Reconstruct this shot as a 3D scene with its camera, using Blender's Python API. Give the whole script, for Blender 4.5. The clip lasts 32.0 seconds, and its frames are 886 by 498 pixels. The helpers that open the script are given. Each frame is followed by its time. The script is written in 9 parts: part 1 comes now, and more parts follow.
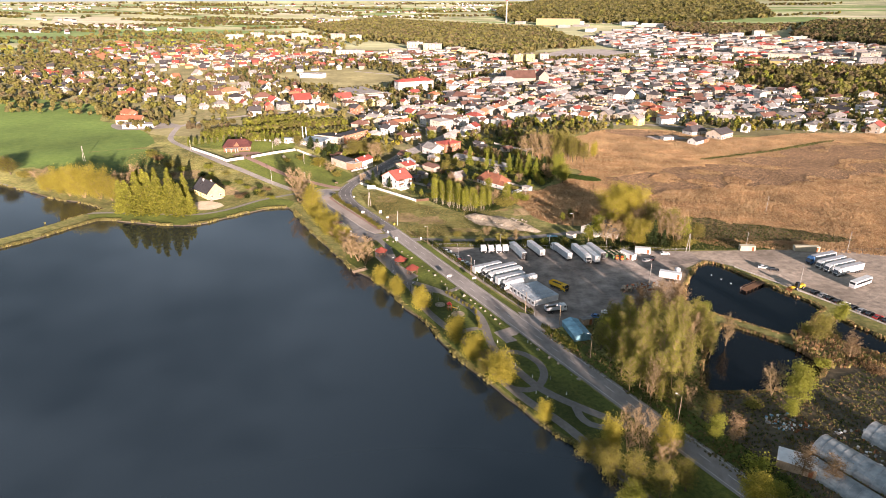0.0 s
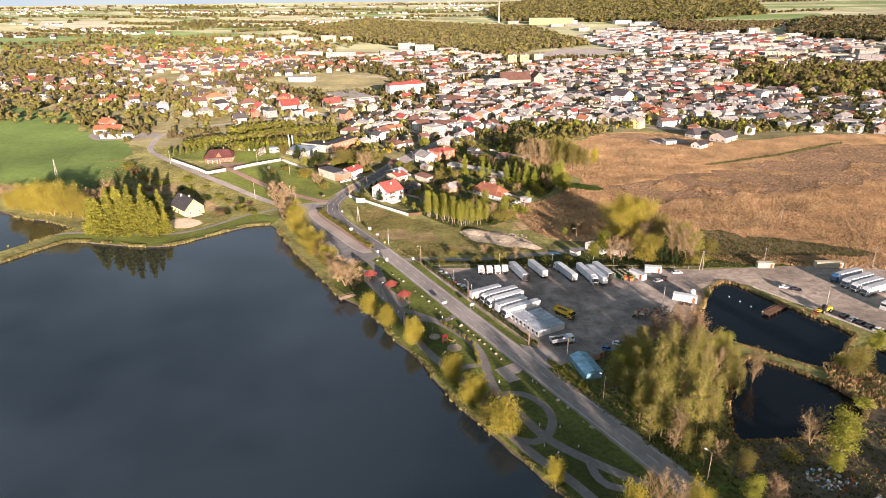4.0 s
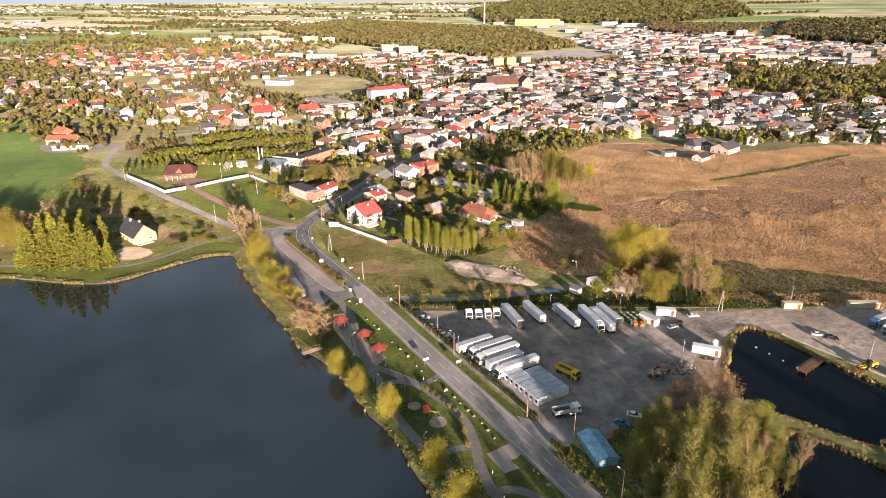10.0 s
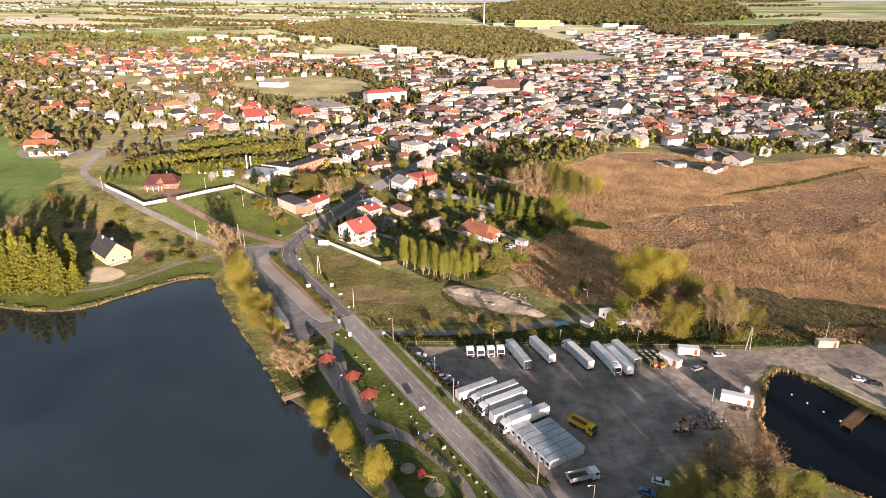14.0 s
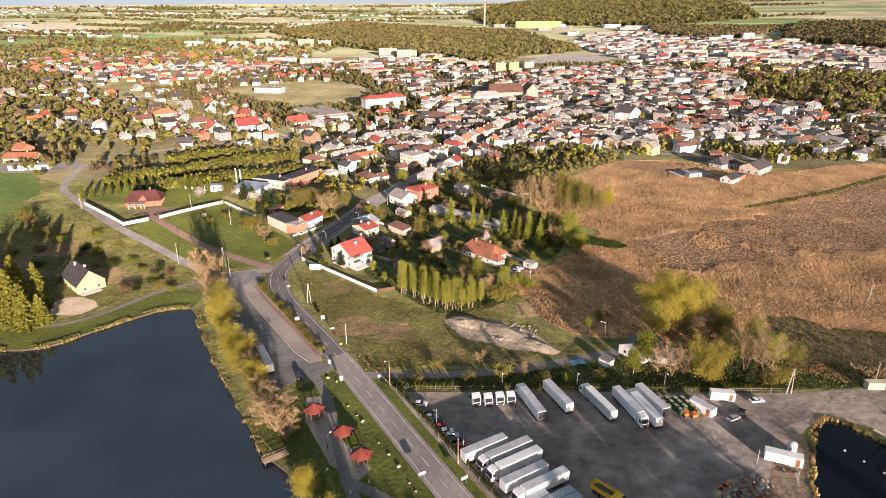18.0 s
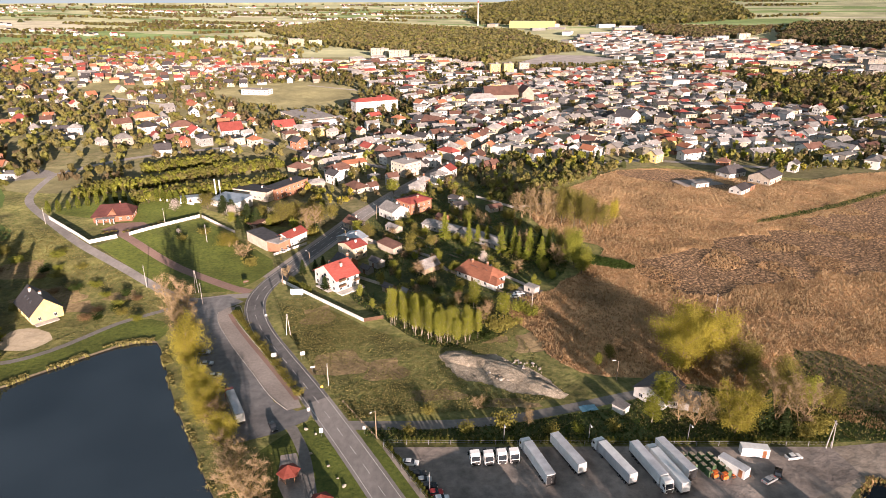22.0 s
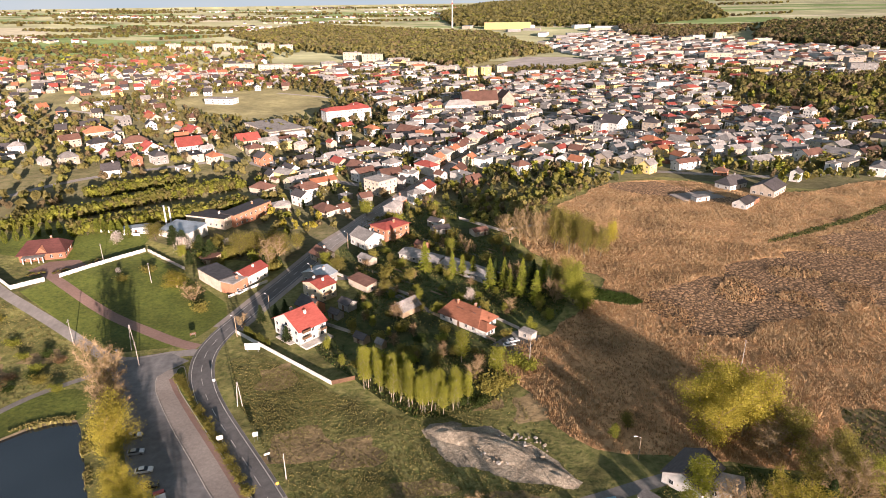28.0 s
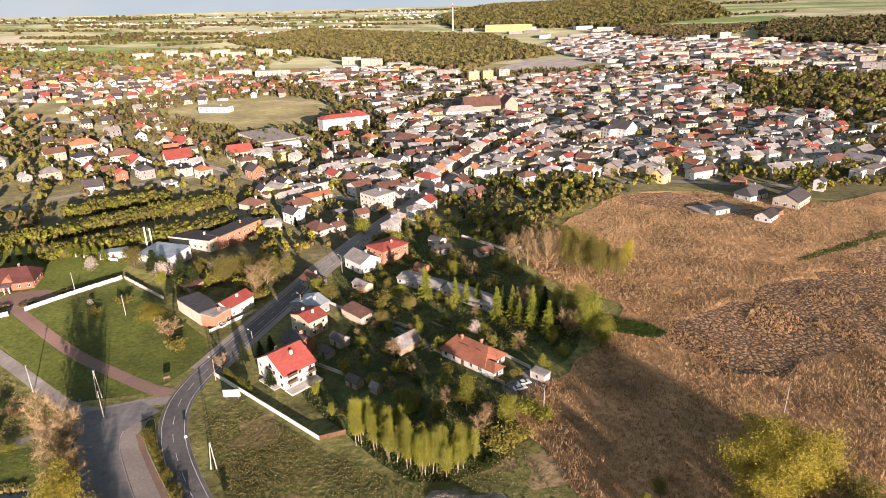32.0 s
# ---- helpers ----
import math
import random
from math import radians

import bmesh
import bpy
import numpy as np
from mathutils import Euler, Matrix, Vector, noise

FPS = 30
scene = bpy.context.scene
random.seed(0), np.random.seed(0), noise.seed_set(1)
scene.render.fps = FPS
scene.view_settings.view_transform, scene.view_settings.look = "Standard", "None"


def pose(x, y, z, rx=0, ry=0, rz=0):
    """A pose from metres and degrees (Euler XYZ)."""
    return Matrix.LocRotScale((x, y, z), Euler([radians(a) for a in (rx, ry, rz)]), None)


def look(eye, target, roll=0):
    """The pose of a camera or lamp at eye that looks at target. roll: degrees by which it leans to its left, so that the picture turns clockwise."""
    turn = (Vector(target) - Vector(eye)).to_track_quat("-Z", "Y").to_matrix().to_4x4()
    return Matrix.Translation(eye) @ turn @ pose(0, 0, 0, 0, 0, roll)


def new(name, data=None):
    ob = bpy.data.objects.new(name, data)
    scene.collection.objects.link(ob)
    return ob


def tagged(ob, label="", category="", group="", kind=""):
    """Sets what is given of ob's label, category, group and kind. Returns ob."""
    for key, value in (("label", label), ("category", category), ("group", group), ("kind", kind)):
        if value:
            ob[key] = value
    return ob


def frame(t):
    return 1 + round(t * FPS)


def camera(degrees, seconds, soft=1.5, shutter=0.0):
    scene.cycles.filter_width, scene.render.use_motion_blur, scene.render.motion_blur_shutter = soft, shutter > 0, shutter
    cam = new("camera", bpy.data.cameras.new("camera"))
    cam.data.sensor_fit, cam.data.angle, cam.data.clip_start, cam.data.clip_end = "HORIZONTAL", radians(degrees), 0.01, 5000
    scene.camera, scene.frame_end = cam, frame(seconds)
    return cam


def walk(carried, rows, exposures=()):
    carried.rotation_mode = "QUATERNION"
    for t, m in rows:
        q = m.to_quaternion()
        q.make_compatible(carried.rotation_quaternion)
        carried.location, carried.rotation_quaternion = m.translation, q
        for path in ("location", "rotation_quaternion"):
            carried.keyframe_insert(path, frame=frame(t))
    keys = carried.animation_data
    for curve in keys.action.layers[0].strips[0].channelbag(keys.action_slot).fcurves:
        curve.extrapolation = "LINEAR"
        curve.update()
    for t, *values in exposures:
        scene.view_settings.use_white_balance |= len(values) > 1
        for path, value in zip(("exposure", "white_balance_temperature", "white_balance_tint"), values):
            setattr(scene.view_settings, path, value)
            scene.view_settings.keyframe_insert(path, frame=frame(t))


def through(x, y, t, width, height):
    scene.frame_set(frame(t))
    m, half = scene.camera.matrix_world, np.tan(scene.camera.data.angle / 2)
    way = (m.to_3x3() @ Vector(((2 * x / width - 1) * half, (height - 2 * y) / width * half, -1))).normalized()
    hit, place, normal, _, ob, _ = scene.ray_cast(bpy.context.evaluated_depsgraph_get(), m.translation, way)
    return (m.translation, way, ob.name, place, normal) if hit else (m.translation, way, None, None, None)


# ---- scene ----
cam = camera(70.3, 32.0, 0.5)
PATH = [
    (0, (2.365, -3.204, 112.162), (2.262, -1.35, 111.42), 0.1),
    (1, (1.775, 2.655, 112.205), (1.677, 4.51, 111.463), 0.1),
    (2, (1.387, 8.678, 112.3), (1.293, 10.533, 111.557), 0.0),
    (3, (1.353, 14.945, 112.407), (1.261, 16.8, 111.664), -0.2),
    (3.5, (1.489, 18.127, 112.413), (1.398, 19.982, 111.671), -0.4),
    (5.5, (1.498, 31.113, 112.636), (1.422, 32.969, 111.894), -0.5),
    (6, (1.461, 34.481, 112.675), (1.392, 36.336, 111.931), -0.4),
    (7, (1.631, 41.302, 112.721), (1.57, 43.158, 111.977), -0.3),
    (8, (1.644, 48.158, 112.794), (1.591, 50.014, 112.05), -0.2),
    (9, (1.613, 54.771, 112.897), (1.566, 56.628, 112.154), -0.2),
    (10, (1.304, 61.487, 113.024), (1.261, 63.344, 112.282), -0.2),
    (11, (1.128, 68.13, 113.186), (1.088, 69.987, 112.445), -0.2),
    (12, (1.088, 74.77, 113.356), (1.049, 76.627, 112.615), -0.1),
    (13, (0.928, 81.179, 113.49), (0.891, 83.037, 112.749), 0.0),
    (14, (0.279, 87.576, 113.69), (0.244, 89.433, 112.948), 0.3),
    (14.5, (0.158, 90.844, 113.744), (0.123, 92.701, 113.002), 0.4),
    (16.5, (-0.188, 103.861, 113.93), (-0.227, 105.719, 113.192), 0.1),
    (17, (-0.224, 107.098, 113.948), (-0.263, 108.957, 113.21), -0.0),
    (18, (-0.201, 113.702, 114.011), (-0.242, 115.561, 113.273), -0.2),
    (19, (-0.273, 120.094, 114.062), (-0.315, 121.953, 113.326), -0.3),
    (20, (-0.391, 126.604, 114.17), (-0.433, 128.464, 113.434), -0.3),
    (20.5, (-0.497, 129.925, 114.215), (-0.532, 131.784, 113.478), -0.2),
    (21, (-0.682, 133.196, 114.237), (-0.702, 135.055, 113.5), -0.1),
    (21.5, (-0.853, 136.407, 114.225), (-0.87, 138.265, 113.486), -0.1),
    (22, (-0.912, 139.724, 114.213), (-0.931, 141.582, 113.473), 0.0),
    (22.5, (-0.952, 143.015, 114.191), (-0.971, 144.873, 113.451), 0.1),
    (23, (-1.048, 146.286, 114.185), (-1.013, 148.144, 113.445), 0.3),
    (23.5, (-1.229, 149.636, 114.166), (-1.165, 151.492, 113.425), 0.4),
    (24, (-1.493, 152.938, 114.147), (-1.43, 154.794, 113.405), 0.5),
    (25, (-1.827, 159.814, 114.18), (-1.766, 161.67, 113.437), 0.3),
    (25.5, (-1.886, 163.205, 114.184), (-1.827, 165.061, 113.442), 0.2),
    (27.5, (-1.641, 176.288, 113.804), (-1.591, 178.147, 113.068), -0.4),
    (28, (-1.496, 179.567, 113.771), (-1.449, 181.426, 113.036), -0.6),
    (29, (-1.246, 186.195, 113.761), (-1.203, 188.056, 113.029), -0.8),
    (30, (-0.994, 192.821, 113.75), (-0.955, 194.683, 113.02), -1.1),
    (31, (-0.627, 199.302, 113.726), (-0.591, 201.164, 112.997), -1.2),
    (32, (-0.203, 205.295, 113.65), (-0.165, 207.158, 112.922), -1.3),
]
walk(cam, [(t, look(eye, target, roll)) for t, eye, target, roll in PATH], [(0, 1.53), (16, 1.35), (32, 1.25)])

# ---- light ----
SUN_AZ, SUN_EL = 157.6, 8.6
world = bpy.data.worlds.new("sky_world")
scene.world = world
world.use_nodes = True
wn, wl = world.node_tree.nodes, world.node_tree.links
sky = wn.new("ShaderNodeTexSky")
sky.sky_type, sky.sun_disc = "NISHITA", False
sky.sun_elevation, sky.sun_rotation = radians(SUN_EL), radians(SUN_AZ)
sky.air_density, sky.dust_density, sky.ozone_density = 1.0, 2.5, 1.0
wn["Background"].inputs["Strength"].default_value = 0.0205
# pale haze low over the horizon, all round, and thin streaks of cloud
way = wn.new("ShaderNodeTexCoord")
sep, haze, cloud = wn.new("ShaderNodeSeparateXYZ"), wn.new("ShaderNodeMapRange"), wn.new("ShaderNodeTexNoise")
wl.new(way.outputs["Generated"], sep.inputs[0])
wl.new(sep.outputs["Z"], haze.inputs["Value"])
haze.interpolation_type = "SMOOTHSTEP"
haze.inputs[1].default_value, haze.inputs[2].default_value, haze.inputs[3].default_value, haze.inputs[4].default_value = 0.0, 0.26, 0.95, 0.0
stretch_ = wn.new("ShaderNodeMapping")
stretch_.inputs["Scale"].default_value = (2.2, 1.6, 5.0)
wl.new(way.outputs["Generated"], stretch_.inputs["Vector"])
wl.new(stretch_.outputs[0], cloud.inputs["Vector"])
cloud.inputs["Scale"].default_value, cloud.inputs["Detail"].default_value = 1.1, 4
thin = wn.new("ShaderNodeMapRange")
thin.inputs[1].default_value, thin.inputs[2].default_value, thin.inputs[3].default_value, thin.inputs[4].default_value = 0.28, 0.56, 0.1, 1.0
wl.new(cloud.outputs["Fac"], thin.inputs["Value"])
# unseen cloud veil weighted to the west, added to brighten the lake's reflection
west, veil = wn.new("ShaderNodeMapRange"), wn.new("ShaderNodeMath")
west.interpolation_type = "SMOOTHSTEP"
west.inputs[1].default_value, west.inputs[2].default_value, west.inputs[3].default_value, west.inputs[4].default_value = 0.4, -0.35, 0.05, 1.0
wl.new(sep.outputs["X"], west.inputs["Value"])
veil.operation = "MULTIPLY"
wl.new(thin.outputs[0], veil.inputs[0])
wl.new(west.outputs[0], veil.inputs[1])
pale = wn.new("ShaderNodeMixRGB")
pale.inputs["Color2"].default_value = (15.0, 15.3, 15.8, 1)
wl.new(haze.outputs[0], pale.inputs["Fac"])
wl.new(sky.outputs[0], pale.inputs["Color1"])
cirrus = wn.new("ShaderNodeMixRGB")
cirrus.inputs["Color2"].default_value = (10.0, 12.2, 15.0, 1)
wl.new(veil.outputs[0], cirrus.inputs["Fac"])
wl.new(pale.outputs[0], cirrus.inputs["Color1"])
wl.new(cirrus.outputs[0], wn["Background"].inputs["Color"])
sun_data = bpy.data.lights.new("sun", "SUN")
sun_data.energy, sun_data.angle, sun_data.color = 5.0, radians(0.6), (1.0, 0.775, 0.685)
sun = new("sun", sun_data)
sx, sy = math.sin(radians(SUN_AZ)) * math.cos(radians(SUN_EL)), math.cos(radians(SUN_AZ)) * math.cos(radians(SUN_EL))
sun.matrix_world = look((sx * 100, sy * 100, math.sin(radians(SUN_EL)) * 100), (0, 0, 0))


# ---- materials ----
MATS = {}


def mat(name, c1, c2, scale=1.0, rough=0.85, bump=0.2, big=0.05, stain=0.25, metal=0.0, vary=0.0, island=0.0, stretch=(1, 1, 1), spec=0.3, matt=None):
    """A surface of two mixed colours, with grain at one size, stains at another, and a shift from piece to piece."""
    m = bpy.data.materials.new(name)
    m.use_nodes = True
    n, l = m.node_tree.nodes, m.node_tree.links
    p = n["Principled BSDF"]
    geo = n.new("ShaderNodeNewGeometry")
    mp = n.new("ShaderNodeMapping")
    mp.inputs["Scale"].default_value = stretch
    l.new(geo.outputs["Position"], mp.inputs["Vector"])
    n1, n2 = n.new("ShaderNodeTexNoise"), n.new("ShaderNodeTexNoise")
    n1.inputs["Scale"].default_value, n1.inputs["Detail"].default_value, n1.inputs["Roughness"].default_value = scale, 6, 0.65
    n2.inputs["Scale"].default_value, n2.inputs["Detail"].default_value = big, 4
    l.new(mp.outputs[0], n1.inputs["Vector"])
    l.new(geo.outputs["Position"], n2.inputs["Vector"])
    ramp = n.new("ShaderNodeValToRGB")
    ramp.color_ramp.elements[0].position, ramp.color_ramp.elements[1].position = 0.32, 0.68
    ramp.color_ramp.elements[0].color, ramp.color_ramp.elements[1].color = (*c1, 1), (*c2, 1)
    l.new(n1.outputs["Fac"], ramp.inputs["Fac"])
    hsv = n.new("ShaderNodeHueSaturation")
    l.new(ramp.outputs["Color"], hsv.inputs["Color"])
    val = n.new("ShaderNodeMapRange")
    val.inputs[1].default_value, val.inputs[2].default_value = 0.3, 0.7
    val.inputs[3].default_value, val.inputs[4].default_value = 1 - stain, 1 + stain
    l.new(n2.outputs["Fac"], val.inputs["Value"])
    out = val.outputs[0]
    for amount, socket in ((vary, "obj"), (island, "isl")):
        if amount:
            src = n.new("ShaderNodeObjectInfo").outputs["Random"] if socket == "obj" else geo.outputs["Random Per Island"]
            r = n.new("ShaderNodeMapRange")
            r.inputs[3].default_value, r.inputs[4].default_value = 1 - amount, 1 + amount
            l.new(src, r.inputs["Value"])
            mul = n.new("ShaderNodeMath")
            mul.operation = "MULTIPLY"
            l.new(out, mul.inputs[0])
            l.new(r.outputs[0], mul.inputs[1])
            out = mul.outputs[0]
    l.new(out, hsv.inputs["Value"])
    l.new(hsv.outputs[0], p.inputs["Base Color"])
    p.inputs["Roughness"].default_value, p.inputs["Metallic"].default_value = rough, metal
    p.inputs["Specular IOR Level"].default_value = spec
    p.inputs["Diffuse Roughness"].default_value = (1.0 if rough > 0.88 else 0.5 if rough > 0.75 else 0.0) if matt is None else matt
    if bump:
        b = n.new("ShaderNodeBump")
        b.inputs["Strength"].default_value, b.inputs["Distance"].default_value = bump, 0.3 / max(scale, 0.3)
        l.new(n1.outputs["Fac"], b.inputs["Height"])
        l.new(b.outputs[0], p.inputs["Normal"])
    MATS[name] = m
    return m


def leafmat(name, c1, c2, through=0.35, spread=0.28, big=0.08, stain=0.15):
    """Foliage: two greens from leaf to leaf, with some light coming through."""
    m = mat(name, c1, c2, 0.35, 0.7, 0, big, stain, vary=0.18, island=spread, spec=0.15)
    n, l = m.node_tree.nodes, m.node_tree.links
    t, mix = n.new("ShaderNodeBsdfTranslucent"), n.new("ShaderNodeMixShader")
    l.new(n["Principled BSDF"].inputs["Base Color"].links[0].from_socket, t.inputs["Color"])
    mix.inputs[0].default_value = through
    l.new(n["Principled BSDF"].outputs[0], mix.inputs[1])
    l.new(t.outputs[0], mix.inputs[2])
    l.new(mix.outputs[0], n["Material Output"].inputs["Surface"])
    return m


# ground
mat("rough_grass", (0.08, 0.098, 0.025), (0.235, 0.212, 0.082), 0.45, 0.95, 0.9, 0.07, 0.5)
mat("lawn", (0.045, 0.068, 0.013), (0.12, 0.135, 0.028), 0.7, 0.92, 0.6, 0.05, 0.4)
mat("dry_grass", (0.17, 0.125, 0.065), (0.34, 0.255, 0.14), 0.6, 0.95, 0.9, 0.08, 0.35)
mat("reed_ground", (0.33, 0.195, 0.095), (0.54, 0.335, 0.17), 0.6, 0.95, 0.6, 0.045, 0.45)
mat("cracked_peat", (0.29, 0.18, 0.10), (0.48, 0.315, 0.185), 0.8, 0.95, 0.8, 0.02, 0.25, stretch=(0.8, 1.3, 1))
mat("green_field", (0.062, 0.105, 0.024), (0.105, 0.15, 0.036), 0.25, 0.9, 0.3, 0.012, 0.3, matt=0.7)
mat("asphalt", (0.20, 0.186, 0.176), (0.29, 0.268, 0.252), 0.5, 0.85, 0.15, 0.04, 0.25, stretch=(1, 0.6, 1))
mat("new_asphalt", (0.15, 0.147, 0.148), (0.225, 0.22, 0.218), 0.4, 0.8, 0.1, 0.05, 0.3)
mat("dark_asphalt", (0.095, 0.092, 0.092), (0.15, 0.144, 0.142), 0.5, 0.8, 0.1, 0.05, 0.25)
mat("yard_ground", (0.15, 0.130, 0.116), (0.33, 0.285, 0.25), 0.22, 0.95, 0.45, 0.05, 0.45)
mat("yard_gravel", (0.19, 0.16, 0.13), (0.36, 0.305, 0.25), 0.35, 0.95, 0.4, 0.03, 0.35)
mat("paving", (0.24, 0.21, 0.19), (0.34, 0.30, 0.27), 1.2, 0.85, 0.2, 0.06, 0.2)
mat("red_paving", (0.20, 0.13, 0.11), (0.27, 0.18, 0.15), 1.2, 0.85, 0.2, 0.06, 0.2)
mat("path_ground", (0.15, 0.142, 0.132), (0.22, 0.205, 0.19), 0.8, 0.85, 0.15, 0.06, 0.2)
mat("dirt", (0.16, 0.115, 0.075), (0.30, 0.23, 0.16), 0.4, 0.95, 0.6, 0.05, 0.3)
mat("spoil", (0.27, 0.225, 0.165), (0.50, 0.43, 0.335), 0.5, 0.95, 0.8, 0.12, 0.4)
mat("town_ground", (0.07, 0.075, 0.028), (0.175, 0.155, 0.085), 0.25, 0.95, 0.3, 0.02, 0.4)
mat("garden", (0.035, 0.06, 0.014), (0.11, 0.11, 0.04), 0.3, 0.95, 0.6, 0.05, 0.4)
mat("forest_floor", (0.05, 0.05, 0.02), (0.13, 0.10, 0.05), 0.3, 0.95, 0.5, 0.04, 0.3)
# distant pale crop, with aerial haze put into its colour
mat("hazy_pale_field", (0.27, 0.26, 0.19), (0.35, 0.33, 0.24), 0.06, 0.95, 0.2, 0.01, 0.2, matt=0.7)
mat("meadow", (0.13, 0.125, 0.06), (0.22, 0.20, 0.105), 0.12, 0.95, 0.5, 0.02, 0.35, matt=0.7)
# distant meadow and crops: aerial haze mixed into the base colours
mat("hazy_meadow", (0.19, 0.205, 0.115), (0.28, 0.28, 0.17), 0.02, 0.95, 0.2, 0.006, 0.3, matt=0.7)
mat("hazy_green", (0.09, 0.14, 0.05), (0.14, 0.19, 0.07), 0.03, 0.95, 0.2, 0.006, 0.25, matt=0.7)
mat("mud", (0.06, 0.05, 0.035), (0.13, 0.11, 0.07), 0.5, 0.8, 0.6, 0.06, 0.3)
# built things
mat("white_plaster", (0.57, 0.55, 0.51), (0.70, 0.68, 0.64), 0.8, 0.9, 0.05, 0.3, 0.12, vary=0.1, matt=0.3)
mat("cream_plaster", (0.46, 0.41, 0.30), (0.56, 0.50, 0.37), 0.8, 0.9, 0.05, 0.3, 0.12, vary=0.12, matt=0.3)
mat("beige_plaster", (0.36, 0.31, 0.25), (0.46, 0.40, 0.33), 0.8, 0.9, 0.05, 0.3, 0.15, vary=0.2)
mat("grey_plaster", (0.24, 0.23, 0.22), (0.34, 0.33, 0.31), 0.8, 0.9, 0.05, 0.3, 0.15, vary=0.2)
mat("yellow_plaster", (0.66, 0.50, 0.20), (0.74, 0.58, 0.26), 0.8, 0.9, 0.05, 0.3, 0.08, vary=0.1)
mat("orange_brick", (0.29, 0.135, 0.08), (0.40, 0.20, 0.125), 2.5, 0.9, 0.2, 0.3, 0.15, vary=0.12)
mat("red_roof", (0.22, 0.05, 0.04), (0.31, 0.08, 0.065), 1.5, 0.8, 0.2, 0.2, 0.15, vary=0.25, stretch=(0.4, 0.4, 3))
mat("orange_roof", (0.28, 0.11, 0.06), (0.38, 0.16, 0.09), 1.5, 0.8, 0.2, 0.2, 0.15, vary=0.25, stretch=(0.4, 0.4, 3))
mat("brown_roof", (0.10, 0.055, 0.042), (0.16, 0.085, 0.065), 1.5, 0.8, 0.2, 0.2, 0.2, vary=0.35, stretch=(0.4, 0.4, 3))
mat("dark_roof", (0.055, 0.05, 0.052), (0.10, 0.09, 0.09), 1.5, 0.7, 0.2, 0.2, 0.15, vary=0.3, stretch=(0.4, 0.4, 3))
mat("grey_roof", (0.18, 0.17, 0.165), (0.31, 0.295, 0.28), 1.2, 0.85, 0.15, 0.25, 0.25, vary=0.3)
mat("steel_roof", (0.34, 0.39, 0.44), (0.46, 0.51, 0.55), 0.9, 0.5, 0.1, 0.2, 0.2, metal=0.2)
mat("weathered_wood", (0.28, 0.21, 0.14), (0.42, 0.33, 0.23), 1.2, 0.9, 0.3, 0.3, 0.2, stretch=(3, 3, 0.5))
mat("dark_wood", (0.10, 0.055, 0.03), (0.17, 0.10, 0.06), 1.2, 0.8, 0.3, 0.3, 0.2)
mat("concrete", (0.36, 0.34, 0.31), (0.50, 0.47, 0.43), 1.2, 0.9, 0.2, 0.2, 0.2, vary=0.1)
mat("kerb_stone", (0.28, 0.265, 0.245), (0.38, 0.36, 0.33), 1.5, 0.9, 0.2, 0.3, 0.15)
mat("gazebo_roof", (0.15, 0.035, 0.025), (0.22, 0.055, 0.04), 1.5, 0.8, 0.2, 0.2, 0.2, stretch=(0.4, 0.4, 3))
mat("boulder", (0.27, 0.24, 0.20), (0.42, 0.38, 0.32), 1.2, 0.9, 0.4, 0.5, 0.2, vary=0.15)
mat("white_line", (0.48, 0.47, 0.45), (0.68, 0.66, 0.63), 2.0, 0.8, 0, 0.2, 0.25)
mat("bark", (0.09, 0.07, 0.05), (0.20, 0.16, 0.11), 2.0, 0.95, 0.5, 0.5, 0.2, stretch=(3, 3, 0.6))
mat("birch_bark", (0.24, 0.20, 0.15), (0.48, 0.43, 0.35), 1.5, 0.9, 0.2, 0.5, 0.2, stretch=(1, 1, 2))
mat("tan_bark", (0.24, 0.175, 0.10), (0.38, 0.28, 0.165), 2.0, 0.95, 0.3, 0.5, 0.2)
mat("glass", (0.02, 0.025, 0.03), (0.035, 0.04, 0.05), 1, 0.06, 0, 1, 0.05, spec=0.8)
mat("tyre", (0.018, 0.018, 0.019), (0.03, 0.03, 0.03), 4, 0.9, 0.2, 1, 0.1)
mat("black_plastic", (0.025, 0.025, 0.027), (0.045, 0.045, 0.047), 3, 0.6, 0, 1, 0.1)
mat("steel", (0.30, 0.30, 0.31), (0.42, 0.42, 0.43), 2, 0.45, 0.05, 0.5, 0.2, metal=0.7)
mat("rust", (0.20, 0.075, 0.03), (0.32, 0.14, 0.07), 2, 0.9, 0.3, 0.4, 0.3)
mat("white_paint", (0.74, 0.74, 0.73), (0.82, 0.82, 0.81), 0.8, 0.4, 0.03, 0.4, 0.07, vary=0.05, spec=0.5)
mat("trailer_grey", (0.45, 0.46, 0.48), (0.58, 0.59, 0.61), 0.6, 0.5, 0.05, 0.3, 0.12, vary=0.15, stretch=(1, 1, 0.3))
mat("tarp_blue", (0.15, 0.32, 0.42), (0.25, 0.45, 0.55), 0.8, 0.5, 0.3, 0.5, 0.25)
mat("orange_paint", (0.62, 0.13, 0.03), (0.72, 0.19, 0.05), 1, 0.5, 0.05, 0.5, 0.15)
mat("yellow_paint", (0.66, 0.40, 0.03), (0.76, 0.50, 0.06), 1, 0.5, 0.05, 0.5, 0.15)
mat("red_paint", (0.42, 0.03, 0.03), (0.50, 0.05, 0.045), 1, 0.35, 0, 0.5, 0.1, spec=0.5)
mat("blue_paint", (0.05, 0.13, 0.30), (0.07, 0.18, 0.38), 1, 0.35, 0, 0.5, 0.1, spec=0.5)
